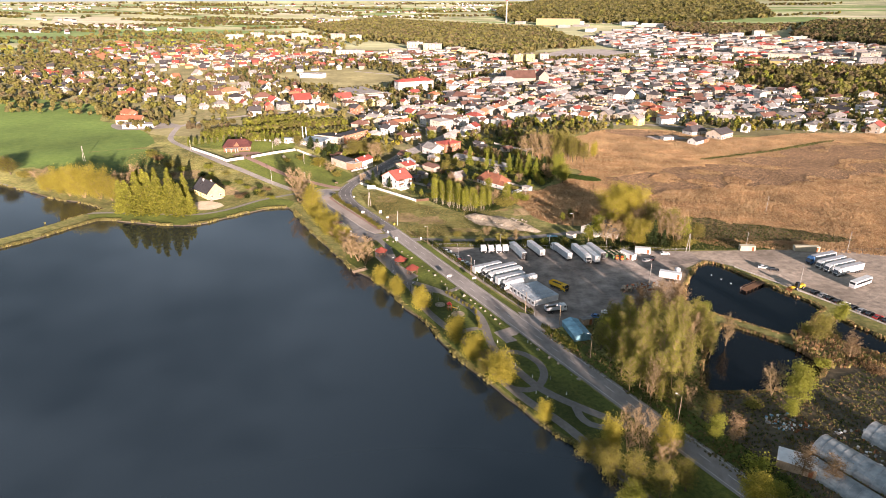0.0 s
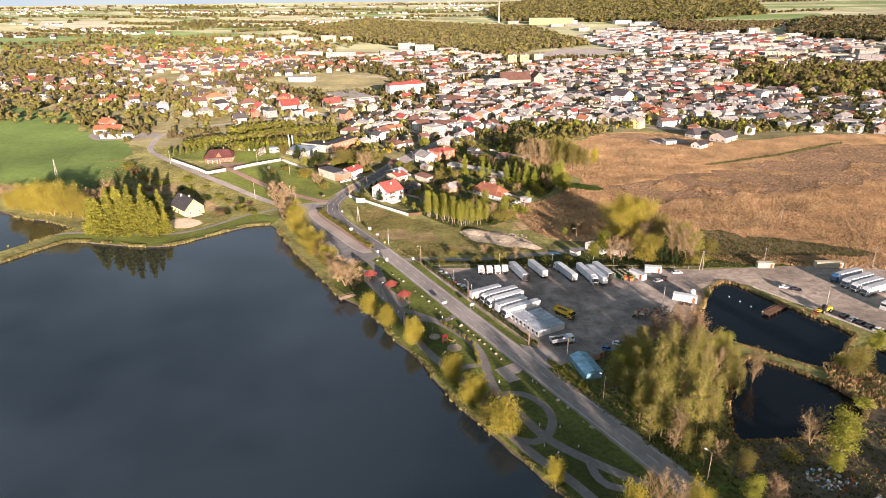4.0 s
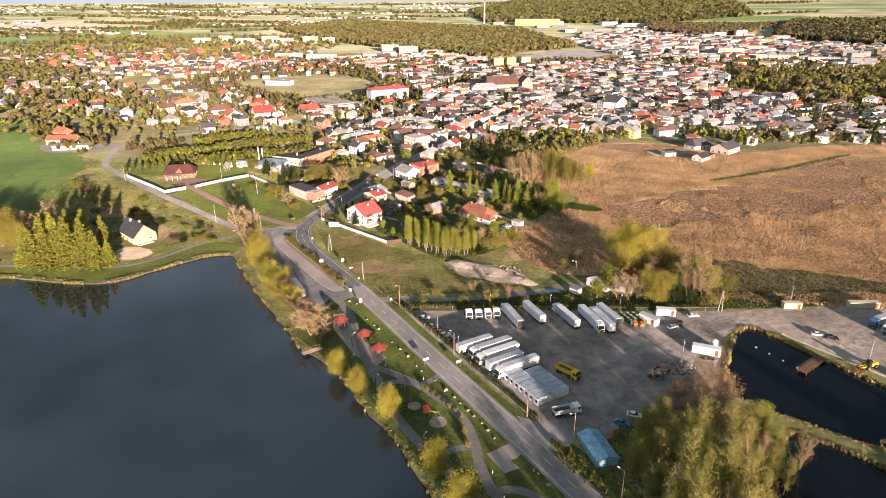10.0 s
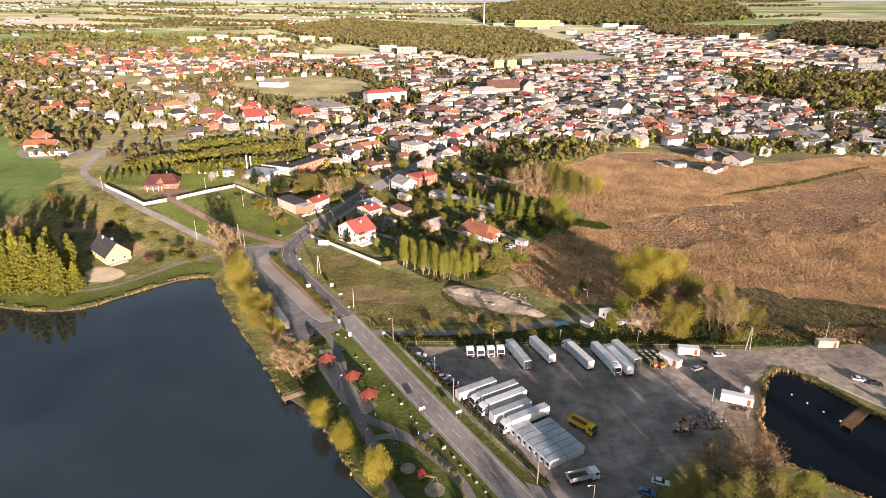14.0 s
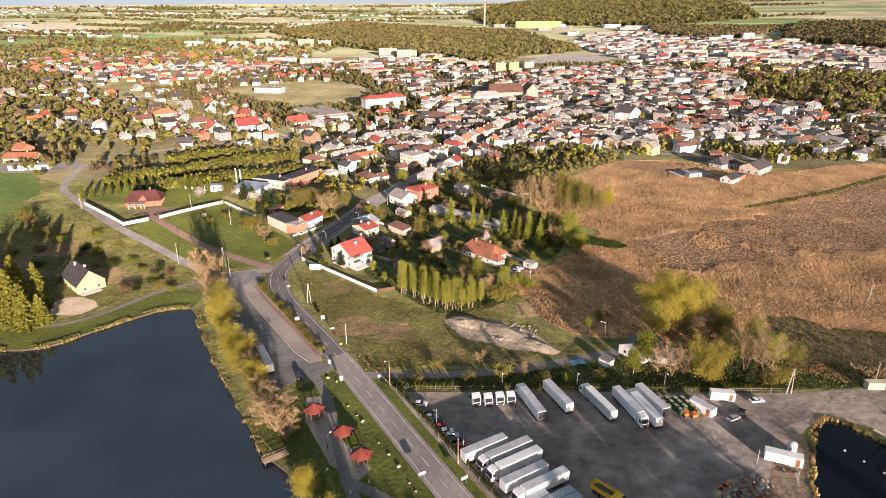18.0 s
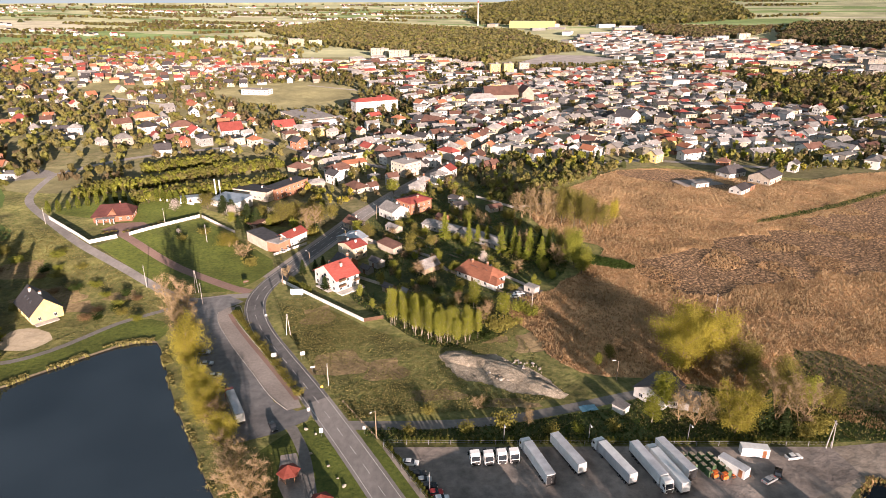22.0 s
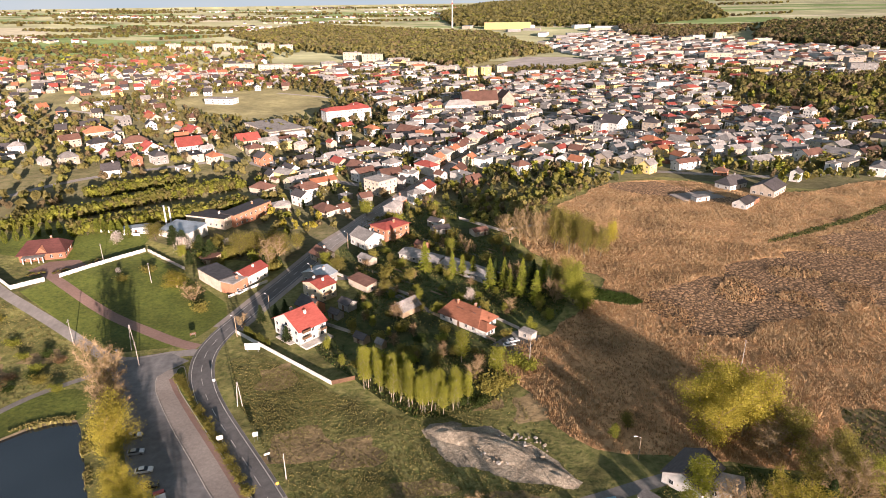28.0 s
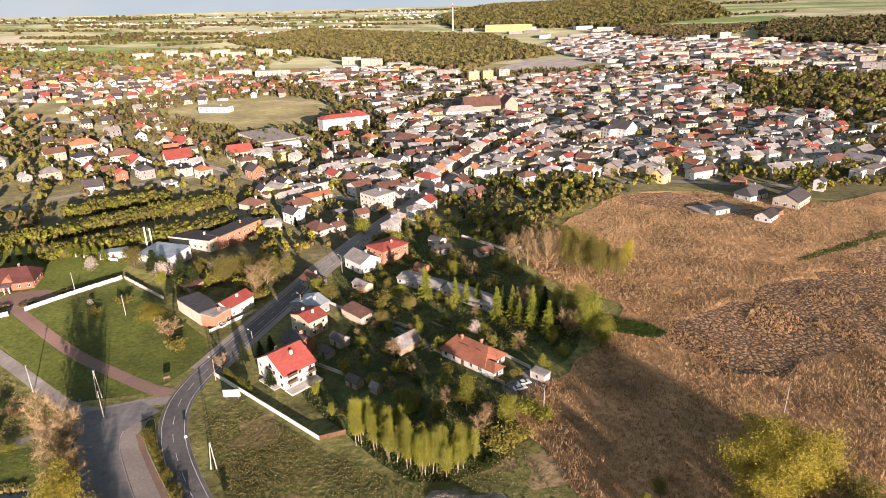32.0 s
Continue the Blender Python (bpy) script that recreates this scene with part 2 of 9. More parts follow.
mat("silver_paint", (0.42, 0.43, 0.44), (0.50, 0.51, 0.52), 1, 0.3, 0, 0.5, 0.08, metal=0.4, spec=0.5)
mat("black_paint", (0.015, 0.016, 0.018), (0.03, 0.03, 0.033), 1, 0.25, 0, 0.5, 0.1, spec=0.5)
mat("crate_green", (0.05, 0.11, 0.045), (0.11, 0.17, 0.085), 1, 0.8, 0.2, 0.5, 0.2)
mat("greenhouse_film", (0.20, 0.23, 0.24), (0.38, 0.41, 0.42), 0.5, 0.35, 0.2, 0.3, 0.25)
mat("lamp_glass", (0.70, 0.70, 0.66), (0.8, 0.8, 0.76), 1, 0.3, 0, 1, 0.05)
# plants
leafmat("leaf_willow", (0.29, 0.255, 0.04), (0.44, 0.38, 0.068))
leafmat("leaf_grove", (0.205, 0.205, 0.042), (0.33, 0.315, 0.07), 0.4)
leafmat("leaf_lime", (0.20, 0.218, 0.035), (0.33, 0.332, 0.06))
leafmat("leaf_birch", (0.22, 0.235, 0.035), (0.34, 0.34, 0.056), 0.42)
leafmat("leaf_olive", (0.185, 0.17, 0.04), (0.31, 0.272, 0.07))
leafmat("leaf_bud", (0.23, 0.17, 0.065), (0.34, 0.25, 0.095))
leafmat("leaf_russet", (0.17, 0.11, 0.055), (0.26, 0.17, 0.085))
leafmat("leaf_larch", (0.16, 0.195, 0.025), (0.28, 0.30, 0.045))
leafmat("leaf_pine", (0.17, 0.18, 0.026), (0.31, 0.30, 0.05))
leafmat("leaf_spruce", (0.03, 0.055, 0.015), (0.07, 0.095, 0.03))
leafmat("leaf_thuja", (0.10, 0.125, 0.02), (0.19, 0.21, 0.035))
leafmat("leaf_hedge", (0.085, 0.098, 0.02), (0.165, 0.165, 0.034))
leafmat("leaf_dark", (0.035, 0.06, 0.012), (0.075, 0.10, 0.025))
leafmat("blossom", (0.60, 0.52, 0.46), (0.75, 0.68, 0.60))
leafmat("reed", (0.45, 0.285, 0.145), (0.58, 0.385, 0.205), 0.3, 0.2, 0.045, 0.3)
leafmat("reed_pale", (0.54, 0.385, 0.215), (0.67, 0.49, 0.285), 0.3, 0.2, 0.045, 0.25)
leafmat("reed_brown", (0.34, 0.20, 0.10), (0.45, 0.27, 0.14), 0.3, 0.2, 0.045, 0.25)
leafmat("sedge", (0.24, 0.215, 0.075), (0.36, 0.31, 0.12), 0.3, 0.2)
leafmat("grass_blade", (0.12, 0.12, 0.035), (0.25, 0.215, 0.085), 0.3, 0.2)
leafmat("dry_tussock", (0.19, 0.125, 0.07), (0.29, 0.195, 0.11), 0.3, 0.2)
leafmat("herb", (0.05, 0.09, 0.018), (0.09, 0.13, 0.03))

# distant foliage: greyer, flatter leaf colours with the haze of distance put in
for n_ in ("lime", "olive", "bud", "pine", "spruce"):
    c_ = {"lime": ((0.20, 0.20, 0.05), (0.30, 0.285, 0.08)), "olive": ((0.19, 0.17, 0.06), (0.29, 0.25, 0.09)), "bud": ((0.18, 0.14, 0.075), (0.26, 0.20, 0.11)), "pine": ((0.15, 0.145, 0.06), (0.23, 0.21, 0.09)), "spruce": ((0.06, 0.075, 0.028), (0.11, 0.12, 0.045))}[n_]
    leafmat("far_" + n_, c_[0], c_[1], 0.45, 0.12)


def cracks(name, scale, width, depth):
    """Darker joints between uneven clods, over a surface that is already there."""
    n, l = MATS[name].node_tree.nodes, MATS[name].node_tree.links
    p = n["Principled BSDF"]
    v, g, ramp, mul = n.new("ShaderNodeTexVoronoi"), n.new("ShaderNodeNewGeometry"), n.new("ShaderNodeMapRange"), n.new("ShaderNodeMixRGB")
    v.feature = "DISTANCE_TO_EDGE"
    v.inputs["Scale"].default_value = scale
    warp, off = n.new("ShaderNodeTexNoise"), n.new("ShaderNodeVectorMath")
    warp.inputs["Scale"].default_value = scale * 1.4
    off.operation = "MULTIPLY_ADD"
    off.inputs[1].default_value = (1.6, 1.6, 0)
    l.new(g.outputs["Position"], warp.inputs["Vector"])
    l.new(warp.outputs["Color"], off.inputs[0])
    l.new(g.outputs["Position"], off.inputs[2])
    l.new(off.outputs[0], v.inputs["Vector"])
    ramp.inputs[1].default_value, ramp.inputs[2].default_value, ramp.inputs[3].default_value, ramp.inputs[4].default_value = 0.0, width, depth, 1.0
    l.new(v.outputs["Distance"], ramp.inputs["Value"])
    mul.blend_type = "MULTIPLY"
    mul.inputs["Fac"].default_value = 1.0
    l.new(p.inputs["Base Color"].links[0].from_socket, mul.inputs["Color1"])
    l.new(ramp.outputs[0], mul.inputs["Color2"])
    l.new(mul.outputs[0], p.inputs["Base Color"])
    b = n.new("ShaderNodeBump")
    b.inputs["Strength"].default_value, b.inputs["Distance"].default_value = 0.8, 0.6
    l.new(ramp.outputs[0], b.inputs["Height"])
    l.new(p.inputs["Normal"].links[0].from_socket, b.inputs["Normal"])
    l.new(b.outputs[0], p.inputs["Normal"])


cracks("cracked_peat", 0.5, 0.24, 0.25)
cracks("spoil", 1.1, 0.25, 0.7)

water_mat = bpy.data.materials.new("pond_water")
water_mat.use_nodes = True
n_, l_ = water_mat.node_tree.nodes, water_mat.node_tree.links
p_ = n_["Principled BSDF"]
p_.inputs["Base Color"].default_value = (0.007, 0.010, 0.013, 1)
p_.inputs["Roughness"].default_value, p_.inputs["IOR"].default_value = 0.03, 1.5
g_, t_, b_ = n_.new("ShaderNodeNewGeometry"), n_.new("ShaderNodeTexNoise"), n_.new("ShaderNodeBump")
t_.inputs["Scale"].default_value, t_.inputs["Detail"].default_value = 0.5, 3
b_.inputs["Strength"].default_value, b_.inputs["Distance"].default_value = 0.02, 0.15
l_.new(g_.outputs["Position"], t_.inputs["Vector"])
l_.new(t_.outputs["Fac"], b_.inputs["Height"])
l_.new(b_.outputs[0], p_.inputs["Normal"])
MATS["water"] = water_mat
lake_mat = water_mat.copy()
lake_mat.name = "lake_water"
lake_mat.node_tree.nodes["Principled BSDF"].inputs["Base Color"].default_value = (0.012, 0.021, 0.030, 1)


# ---- building blocks ----
class Mesh:
    """Vertices, faces and material slots of one mesh in the making."""

    def __init__(self):
        self.v, self.f, self.m = [], [], []

    def add(self, verts, faces, slot=0):
        k = len(self.v)
        self.v += [tuple(p) for p in verts]
        self.f += [tuple(i + k for i in f) for f in faces]
        self.m += [slot] * len(faces)
        return self

    def box(self, x, y, z, sx, sy, sz, slot=0, turn=0.0, taper=1.0):
        """A box by the middle of its foot and its size; taper narrows its top."""
        c, s = math.cos(radians(turn)), math.sin(radians(turn))
        vs = []
        for k, h in ((1.0, 0), (taper, sz)):
            for a, b in ((-1, -1), (1, -1), (1, 1), (-1, 1)):
                px, py = a * sx / 2 * k, b * sy / 2 * k
                vs.append((x + px * c - py * s, y + px * s + py * c, z + h))
        return self.add(vs, [(3, 2, 1, 0), (4, 5, 6, 7), (0, 1, 5, 4), (1, 2, 6, 5), (2, 3, 7, 6), (3, 0, 4, 7)], slot)

    def tube(self, p, q, r0, r1, n=6, slot=0, caps=True):
        p, q = Vector(p), Vector(q)
        d = (q - p).normalized()
        a = d.orthogonal().normalized()
        b = d.cross(a)
        vs = [c + (a * math.cos(2 * math.pi * i / n) + b * math.sin(2 * math.pi * i / n)) * r for c, r in ((p, r0), (q, r1)) for i in range(n)]
        fs = [(i, (i + 1) % n, n + (i + 1) % n, n + i) for i in range(n)]
        if caps:
            fs += [tuple(range(n))[::-1], tuple(range(n, 2 * n))]
        return self.add(vs, fs, slot)

    def extrude(self, profile, y0, y1, slot=0):
        """A closed outline of (x, z), drawn out along y."""
        n = len(profile)
        vs = [(x, y, z) for y in (y0, y1) for x, z in profile]
        fs = [tuple(range(n)), tuple(range(n, 2 * n))[::-1]] + [(i, n + i, n + (i + 1) % n, (i + 1) % n) for i in range(n)]
        return self.add(vs, fs, slot)

    def data(self, name, *materials, smooth=False):
        me = bpy.data.meshes.new(name)
        me.from_pydata(self.v, [], self.f)
        for x in materials:
            me.materials.append(MATS[x])
        if len(materials) > 1:
            me.polygons.foreach_set("material_index", self.m)
        if smooth:
            me.polygons.foreach_set("use_smooth", [True] * len(self.f))
        me.update()
        return me


def thing(name, m, label, category, group="", kind=""):
    e = new(name)
    e.empty_display_size = 0.2
    e.matrix_world = m
    return tagged(e, label, category, group, kind)


def part(name, data, parent, label="", m=None):
    o = new(name, data)
    o.parent = parent
    if m is not None:
        o.matrix_local = m
    return tagged(o, label)


def solo(name, data, label, category, group="", kind="", m=None):
    o = new(name, data)
    if m is not None:
        o.matrix_world = m
    return tagged(o, label, category, group, kind)


def sstep(a, b, v):
    u = min(1.0, max(0.0, (v - a) / (b - a)))
    return u * u * (3 - 2 * u)


def land(x, y):
    """The height of the land: flat round the lake, a low rise in the north-west, hills far off."""
    r = math.hypot(x, y)
    z = 6 * sstep(-95, -165, x) * sstep(360, 430, y) * (1 - sstep(600, 900, y))
    z += 74 * sstep(1500, 4900, r)
    return z + 34 * sstep(-300, 1500, x) * sstep(1900, 3600, r)


def at(x, y, turn=0.0, up=0.0):
    return pose(x, y, land(x, y) + up, 0, 0, turn)


def inside(x, y, poly):
    hit, j = False, len(poly) - 1
    for i in range(len(poly)):
        (xi, yi), (xj, yj) = poly[i], poly[j]
        if (yi > y) != (yj > y) and x < (xj - xi) * (y - yi) / (yj - yi) + xi:
            hit = not hit
        j = i
    return hit


def smooth(points, closed=True, step=4.0, rough=0.0, seed=0):
    """A soft line through the points, with a little unevenness."""
    out, n = [], len(points)
    rnd = random.Random(seed)
    for i in range(n if closed else n - 1):
        p0, p1, p2, p3 = [Vector(points[(i + k) % n] if closed else points[min(max(i + k, 0), n - 1)]) for k in (-1, 0, 1, 2)]
        k = max(2, int((p2 - p1).length / step))
        for j in range(k):
            t = j / k
            q = 0.5 * (2 * p1 + (p2 - p0) * t + (2 * p0 - 5 * p1 + 4 * p2 - p3) * t * t + (3 * p1 - p0 - 3 * p2 + p3) * t ** 3)
            out.append((q.x + rnd.uniform(-rough, rough), q.y + rnd.uniform(-rough, rough)))
    if not closed:
        out.append(tuple(points[-1]))
    return out


def strip(line, left, right=None):
    """The outline of a band along a line, with its width to the left and to the right."""
    right = left if right is None else right
    a, b = [], []
    for i, p in enumerate(line):
        d = (Vector(line[min(i + 1, len(line) - 1)]) - Vector(line[max(i - 1, 0)])).normalized()
        a.append((p[0] - d.y * left, p[1] + d.x * left))
        b.append((p[0] + d.y * right, p[1] - d.x * right))
    return a + b[::-1]

# ---- land, water, roads ----
from mathutils.geometry import delaunay_2d_cdt

LAKE = smooth([(75, 60), (58, 96), (44, 118), (34, 134), (26, 141), (20, 148), (13, 158), (6, 167), (-2, 178), (-8, 188), (-15, 203), (-24, 214), (-33, 230), (-43, 243), (-52, 250),
               (-61, 264), (-73, 282), (-88, 306), (-98, 324), (-106, 336), (-118, 333), (-128, 324), (-137, 314), (-146, 305), (-160, 303), (-180, 306), (-198, 309), (-204, 306),
               (-212, 291), (-219, 276), (-228, 264), (-250, 225), (-300, 120), (-200, -60), (0, -60)], True, 5, 0.35, 1)
LAKE_WEST = smooth([(-210, 327), (-215, 317), (-222, 302), (-229, 288), (-236, 275), (-262, 230), (-400, 240), (-420, 400), (-350, 395), (-306, 374), (-275, 358), (-249, 345), (-228, 338)], True, 5, 0.35, 2)
POND_A = smooth([(100, 261), (107, 269), (113, 267), (120, 256), (130, 240), (139, 225), (133, 217.5), (122, 201.5), (114, 201.5), (106, 207.5), (98, 213.5), (92, 219), (86, 227), (91, 244)], True, 3, 0.3, 3)
POND_B = smooth([(95, 209), (103, 203.8), (111, 196.8), (117, 187), (116, 177), (108, 170), (98, 166), (86, 164.5), (74, 164.5), (77, 179), (85, 195)], True, 3, 0.3, 4)
POND_C = smooth([(140, 217), (150, 200), (175, 165), (165, 160), (143, 188), (133, 195), (131, 205)], True, 3, 0.3, 5)
WATERS = (LAKE, LAKE_WEST, POND_A, POND_B, POND_C)

ROAD = smooth([(118, 48), (88, 95), (49, 157), (17, 208), (-9.4, 250), (-26, 277), (-43.2, 304), (-57.5, 325), (-66.5, 338.5), (-73, 350), (-77.5, 361), (-79.6, 373), (-78.2, 386),
               (-74.5, 399), (-70.3, 413), (-64.3, 432), (-57, 456), (-50.5, 478), (-42, 498), (-35.2, 516), (-23.5, 543), (-8.5, 577), (7, 611), (22, 643), (45, 690), (80, 760), (140, 860)], False, 4)
SIDE_ROAD = smooth([(-80, 374), (-92, 372.5), (-103, 369), (-112, 371), (-122, 378), (-140, 391.5), (-176, 417), (-209, 448), (-240, 480), (-252, 505), (-262, 540)], False, 5)
DRIVE = smooth([(-84, 377), (-92, 380.5), (-109, 391), (-124, 400), (-142, 413), (-164, 431), (-172, 440)], False, 5)
SHORE_PATH = smooth([(-262, 236), (-237, 280), (-230, 296), (-223, 313), (-208, 320), (-181, 321), (-155, 320), (-140, 329), (-126, 349), (-113, 360), (-105, 367)], False, 5)
PARK_PATH = smooth([(-46, 288), (-40, 277), (-34, 259), (-27.5, 240), (-22, 228.5), (-17, 215), (-9, 202), (-1.5, 192), (6, 178), (13, 164.5), (20, 155), (28, 146), (37, 132), (50, 108)], False, 4)
PARK_PATH_EAST = smooth([(-29, 241), (-19, 235.5), (-11, 229.5), (-4, 222.5), (3, 213), (6.2, 203), (8.2, 190.5), (10.6, 183.5), (14, 177.6), (18, 170.8), (22, 164.5), (27, 159.4), (33, 154.8), (40, 150), (46, 146)], False, 3)
PARK_LOOP = smooth([(10.6, 183.5), (15, 184.3), (19.5, 183), (24, 177.8), (25.3, 171), (23, 164.4), (19.4, 161.8), (14.5, 162.5)], False, 2)
PARK_LOOP_SOUTH = smooth([(33, 154.8), (33.5, 150), (36, 146), (41, 145), (43.5, 148)], False, 2)
PARK_SPUR = smooth([(-23, 229), (-17, 231), (-11, 229.5), (-6, 232), (-2, 238)], False, 2)
PARK_SPUR_SOUTH = smooth([(-4, 195), (1, 199), (7, 200)], False, 2)
TRACK = smooth([(-30, 289), (-8, 289.4), (13, 291.5), (36, 298), (52, 303.5), (70, 309)], False, 5)
TOWN_STREETS = [smooth(p, False, 12) for p in (
    [(-15, 569), (-70, 600), (-130, 640), (-200, 690), (-330, 760)],
    [(18, 641), (-60, 700), (-150, 760), (-260, 830), (-420, 930)],
    [(45, 690), (120, 660), (220, 640), (330, 650)],
    [(80, 760), (180, 740), (330, 760), (480, 820)],
    [(140, 860), (60, 900), (-60, 960), (-200, 1050)],
    [(140, 860), (250, 900), (420, 980), (560, 1100)],
    [(-262, 540), (-230, 590), (-150, 640), (-60, 700)],
    [(115, 600), (150, 610), (230, 590), (300, 600)])]

YARD = [(-19, 279.5), (-8, 261), (8, 236), (25, 210.5), (33, 204), (50, 211), (64, 226), (76, 236), (84, 250), (90, 262), (106, 270), (104, 281), (40, 280.5)]
YARD_EAST = smooth([(84, 262), (88, 250), (86, 240), (90, 248), (96, 260), (108, 268), (120, 263), (128, 250), (143, 229), (160, 203), (200, 150), (300, 200), (290, 287), (104, 281)], True, 8)
ENTRY = [(19, 214), (25.5, 211), (33, 209), (37, 205), (32, 201), (25.5, 197)]
LOT = [(-42, 291), (-50, 285), (-60, 280.5), (-64, 287), (-75, 302), (-86, 322), (-97, 345), (-108, 362), (-106, 369), (-92, 373.5), (-84, 368), (-89, 362), (-90, 356), (-74, 331), (-54, 300), (-46, 295.5), (-41, 298)]
LOT_PAVING = [(-45, 297.5), (-49, 296), (-56, 303), (-65.3, 316), (-77.7, 333.4), (-88.7, 351), (-91, 358.5), (-89, 362.5), (-85, 363.8), (-86.4, 356.5), (-82, 350), (-72, 335.5), (-60, 320.5), (-47, 301.5)]
LOT_RED = [(-48, 301), (-61, 319.5), (-73, 336), (-83, 350.5), (-86.8, 357), (-85, 357.5), (-81.5, 350.7), (-71, 335.8), (-59.5, 320), (-46.5, 301.5)]
ISLAND = [(-46, 301.3), (-59.3, 320.3), (-70.8, 336), (-81.2, 350.8), (-84.8, 357.8), (-86, 363), (-84.2, 364), (-79, 353), (-72.3, 341.4), (-62.4, 326.6), (-49.5, 307.2)]
PLAZA = [(9.6, 197.3), (15.4, 201.3), (18.5, 203), (20.5, 200), (17.6, 195.7), (15.8, 194.9), (17.9, 192), (13.9, 189.9)]
GAZEBO_PLAZA = [(-46, 276), (-42, 277), (-33, 258), (-22, 245), (-25, 240), (-33, 246), (-44, 265)]
PARK = smooth([(-44, 288), (-36, 287), (-10, 244), (20, 197), (44, 156), (70, 118), (60, 104), (37, 132), (20, 150), (-5, 187), (-22, 214), (-42, 244), (-50, 252), (-58, 266)], True, 6)
VERGE_EAST = [(-33, 299), (-19, 279.5), (-6, 258), (9, 233), (24, 210), (19, 211), (-4, 249), (-22, 277.5)]
VERGE_SOUTH = [(26, 199), (33, 202), (46, 184), (75, 140), (100, 95), (90, 98), (52, 158)]
REEDS = smooth([(22, 370), (28, 345), (38, 322), (62, 313), (110, 302), (125, 288), (280, 292), (420, 420), (400, 560), (300, 575), (232, 552), (190, 572), (156, 585), (118, 578), (91, 550), (56, 508), (46, 472), (58, 445), (76, 428), (60, 402), (48, 388), (38, 376)], True, 8, 1.5, 8)
PEAT = smooth([(89, 411), (97, 378), (130, 384), (157, 395), (212, 408), (300, 450), (360, 520), (285, 535), (200, 470), (150, 444), (118, 428)], True, 6, 4.5, 9)
PEAT_NORTH = smooth([(118, 577), (150, 583), (170, 560), (190, 530), (150, 545), (125, 560)], True, 8, 2, 9)
HERBS = smooth([(55, 440), (66, 420), (80, 412), (84, 405), (76, 402), (62, 412), (54, 424)], True, 5, 1, 10)
GULLY = smooth([(-24, 288), (-18, 281.5), (40, 282.5), (104, 283), (150, 287), (150, 294), (112, 300), (70, 310), (52, 300), (20, 291), (-10, 287)], True, 6, 0.5, 11)
LAWN = [(-91, 378), (-112, 374), (-124, 382.5), (-142, 395.5), (-168, 416), (-160, 426), (-150, 441), (-135, 461), (-100, 430), (-84, 412), (-80, 399), (-86, 386)]
HOUSE_LAWN = smooth([(-150, 447), (-140, 470), (-150, 492), (-185, 492), (-205, 480), (-215, 462)], True, 6)
FORECOURT = [(-176, 436), (-160, 428), (-152, 441), (-160, 448), (-172, 446)]
GREEN_FIELD = smooth([(-300, 402), (-283, 440), (-250, 458), (-262, 492), (-312, 545), (-345, 560), (-410, 655), (-620, 720), (-760, 600), (-560, 430), (-400, 392)], True, 20)
GREEN_FIELD_SOUTH = smooth([(-240, 392), (-275, 400), (-300, 400), (-283, 437), (-247, 450), (-215, 425)], True, 12)
GARDEN = smooth([(-28, 356), (-36, 366), (-44, 378), (-40, 395), (-30, 420), (-40, 450), (-46, 474), (-30, 520), (20, 540), (60, 520), (52, 500), (42, 468), (50, 442), (60, 425), (45, 390), (22, 372), (24, 350), (10, 335), (-8, 334)], True, 8, 1, 12)
SPOIL = smooth([(-4, 327), (4, 331.5), (9, 327.5), (15, 328), (23, 321), (29, 317), (36, 304), (27, 304), (19, 305.5), (12, 310.5), (4, 313), (0, 319)], True, 1.6, 0.8, 13)
HOUSE_YARD = [(20, 374), (30, 384), (39, 380), (33, 370), (26, 366)]
TOWN = smooth([(-900, 700), (-560, 640), (-300, 560), (-190, 500), (-70, 452), (-36, 500), (10, 548), (60, 560), (104, 572), (160, 594), (235, 560), (420, 570), (900, 800), (1500, 1300), (1200, 1900), (300, 1500), (-400, 1500), (-900, 1300)], True, 40)
NURSERY = smooth([(-270, 505), (-200, 500), (-120, 508), (-80, 545), (-150, 575), (-280, 560)], True, 15)
SPORTS_FIELD = smooth([(-312, 985), (-215, 1085), (-135, 1015), (-112, 880), (-158, 812), (-232, 866)], True, 24)
RUBBLE_GROUND = smooth([(58, 222), (66, 216), (78, 222), (92, 222), (90, 240), (97, 260), (86, 263), (76, 252), (66, 238)], True, 4, 0.8, 14)
SHORE_LAWN = smooth([(-208, 309), (-180, 304), (-160, 301), (-144, 303), (-135, 314), (-126, 324), (-116, 334), (-106, 336), (-105, 346), (-115, 353), (-128, 346), (-140, 331), (-155, 323), (-181, 324), (-208, 321)], True, 5, 0.5, 20)
WEST_YARD = smooth([(-326, 546), (-303, 521), (-262, 536), (-272, 552), (-306, 563)], True, 6, 0.5, 21)
LAKE_DRIVE = smooth([(-160, 331), (-163, 342), (-154, 345), (-144, 337), (-149, 329)], True, 3, 0.4, 15)
DITCH = smooth([(172, 468), (200, 481), (240, 502), (300, 541), (298, 544), (237, 506), (197, 485), (170, 471)], True, 6, 1.0, 16)
SCRUB = smooth([(104, 306), (109, 318), (116, 321), (119, 332), (132, 330), (138, 322), (152, 321), (176, 312), (190, 300), (150, 297), (118, 297)], True, 4, 1.6, 18)
LANE = smooth([(-54, 436), (-40, 434.5), (-27, 431), (-14.5, 415.3), (-0.3, 400.4), (10, 392), (20, 385)], False, 4)
DUMP_GROUND = smooth([(78, 165), (95, 168), (112, 178), (150, 185), (190, 140), (120, 100), (84, 118), (66, 142)], True, 8)

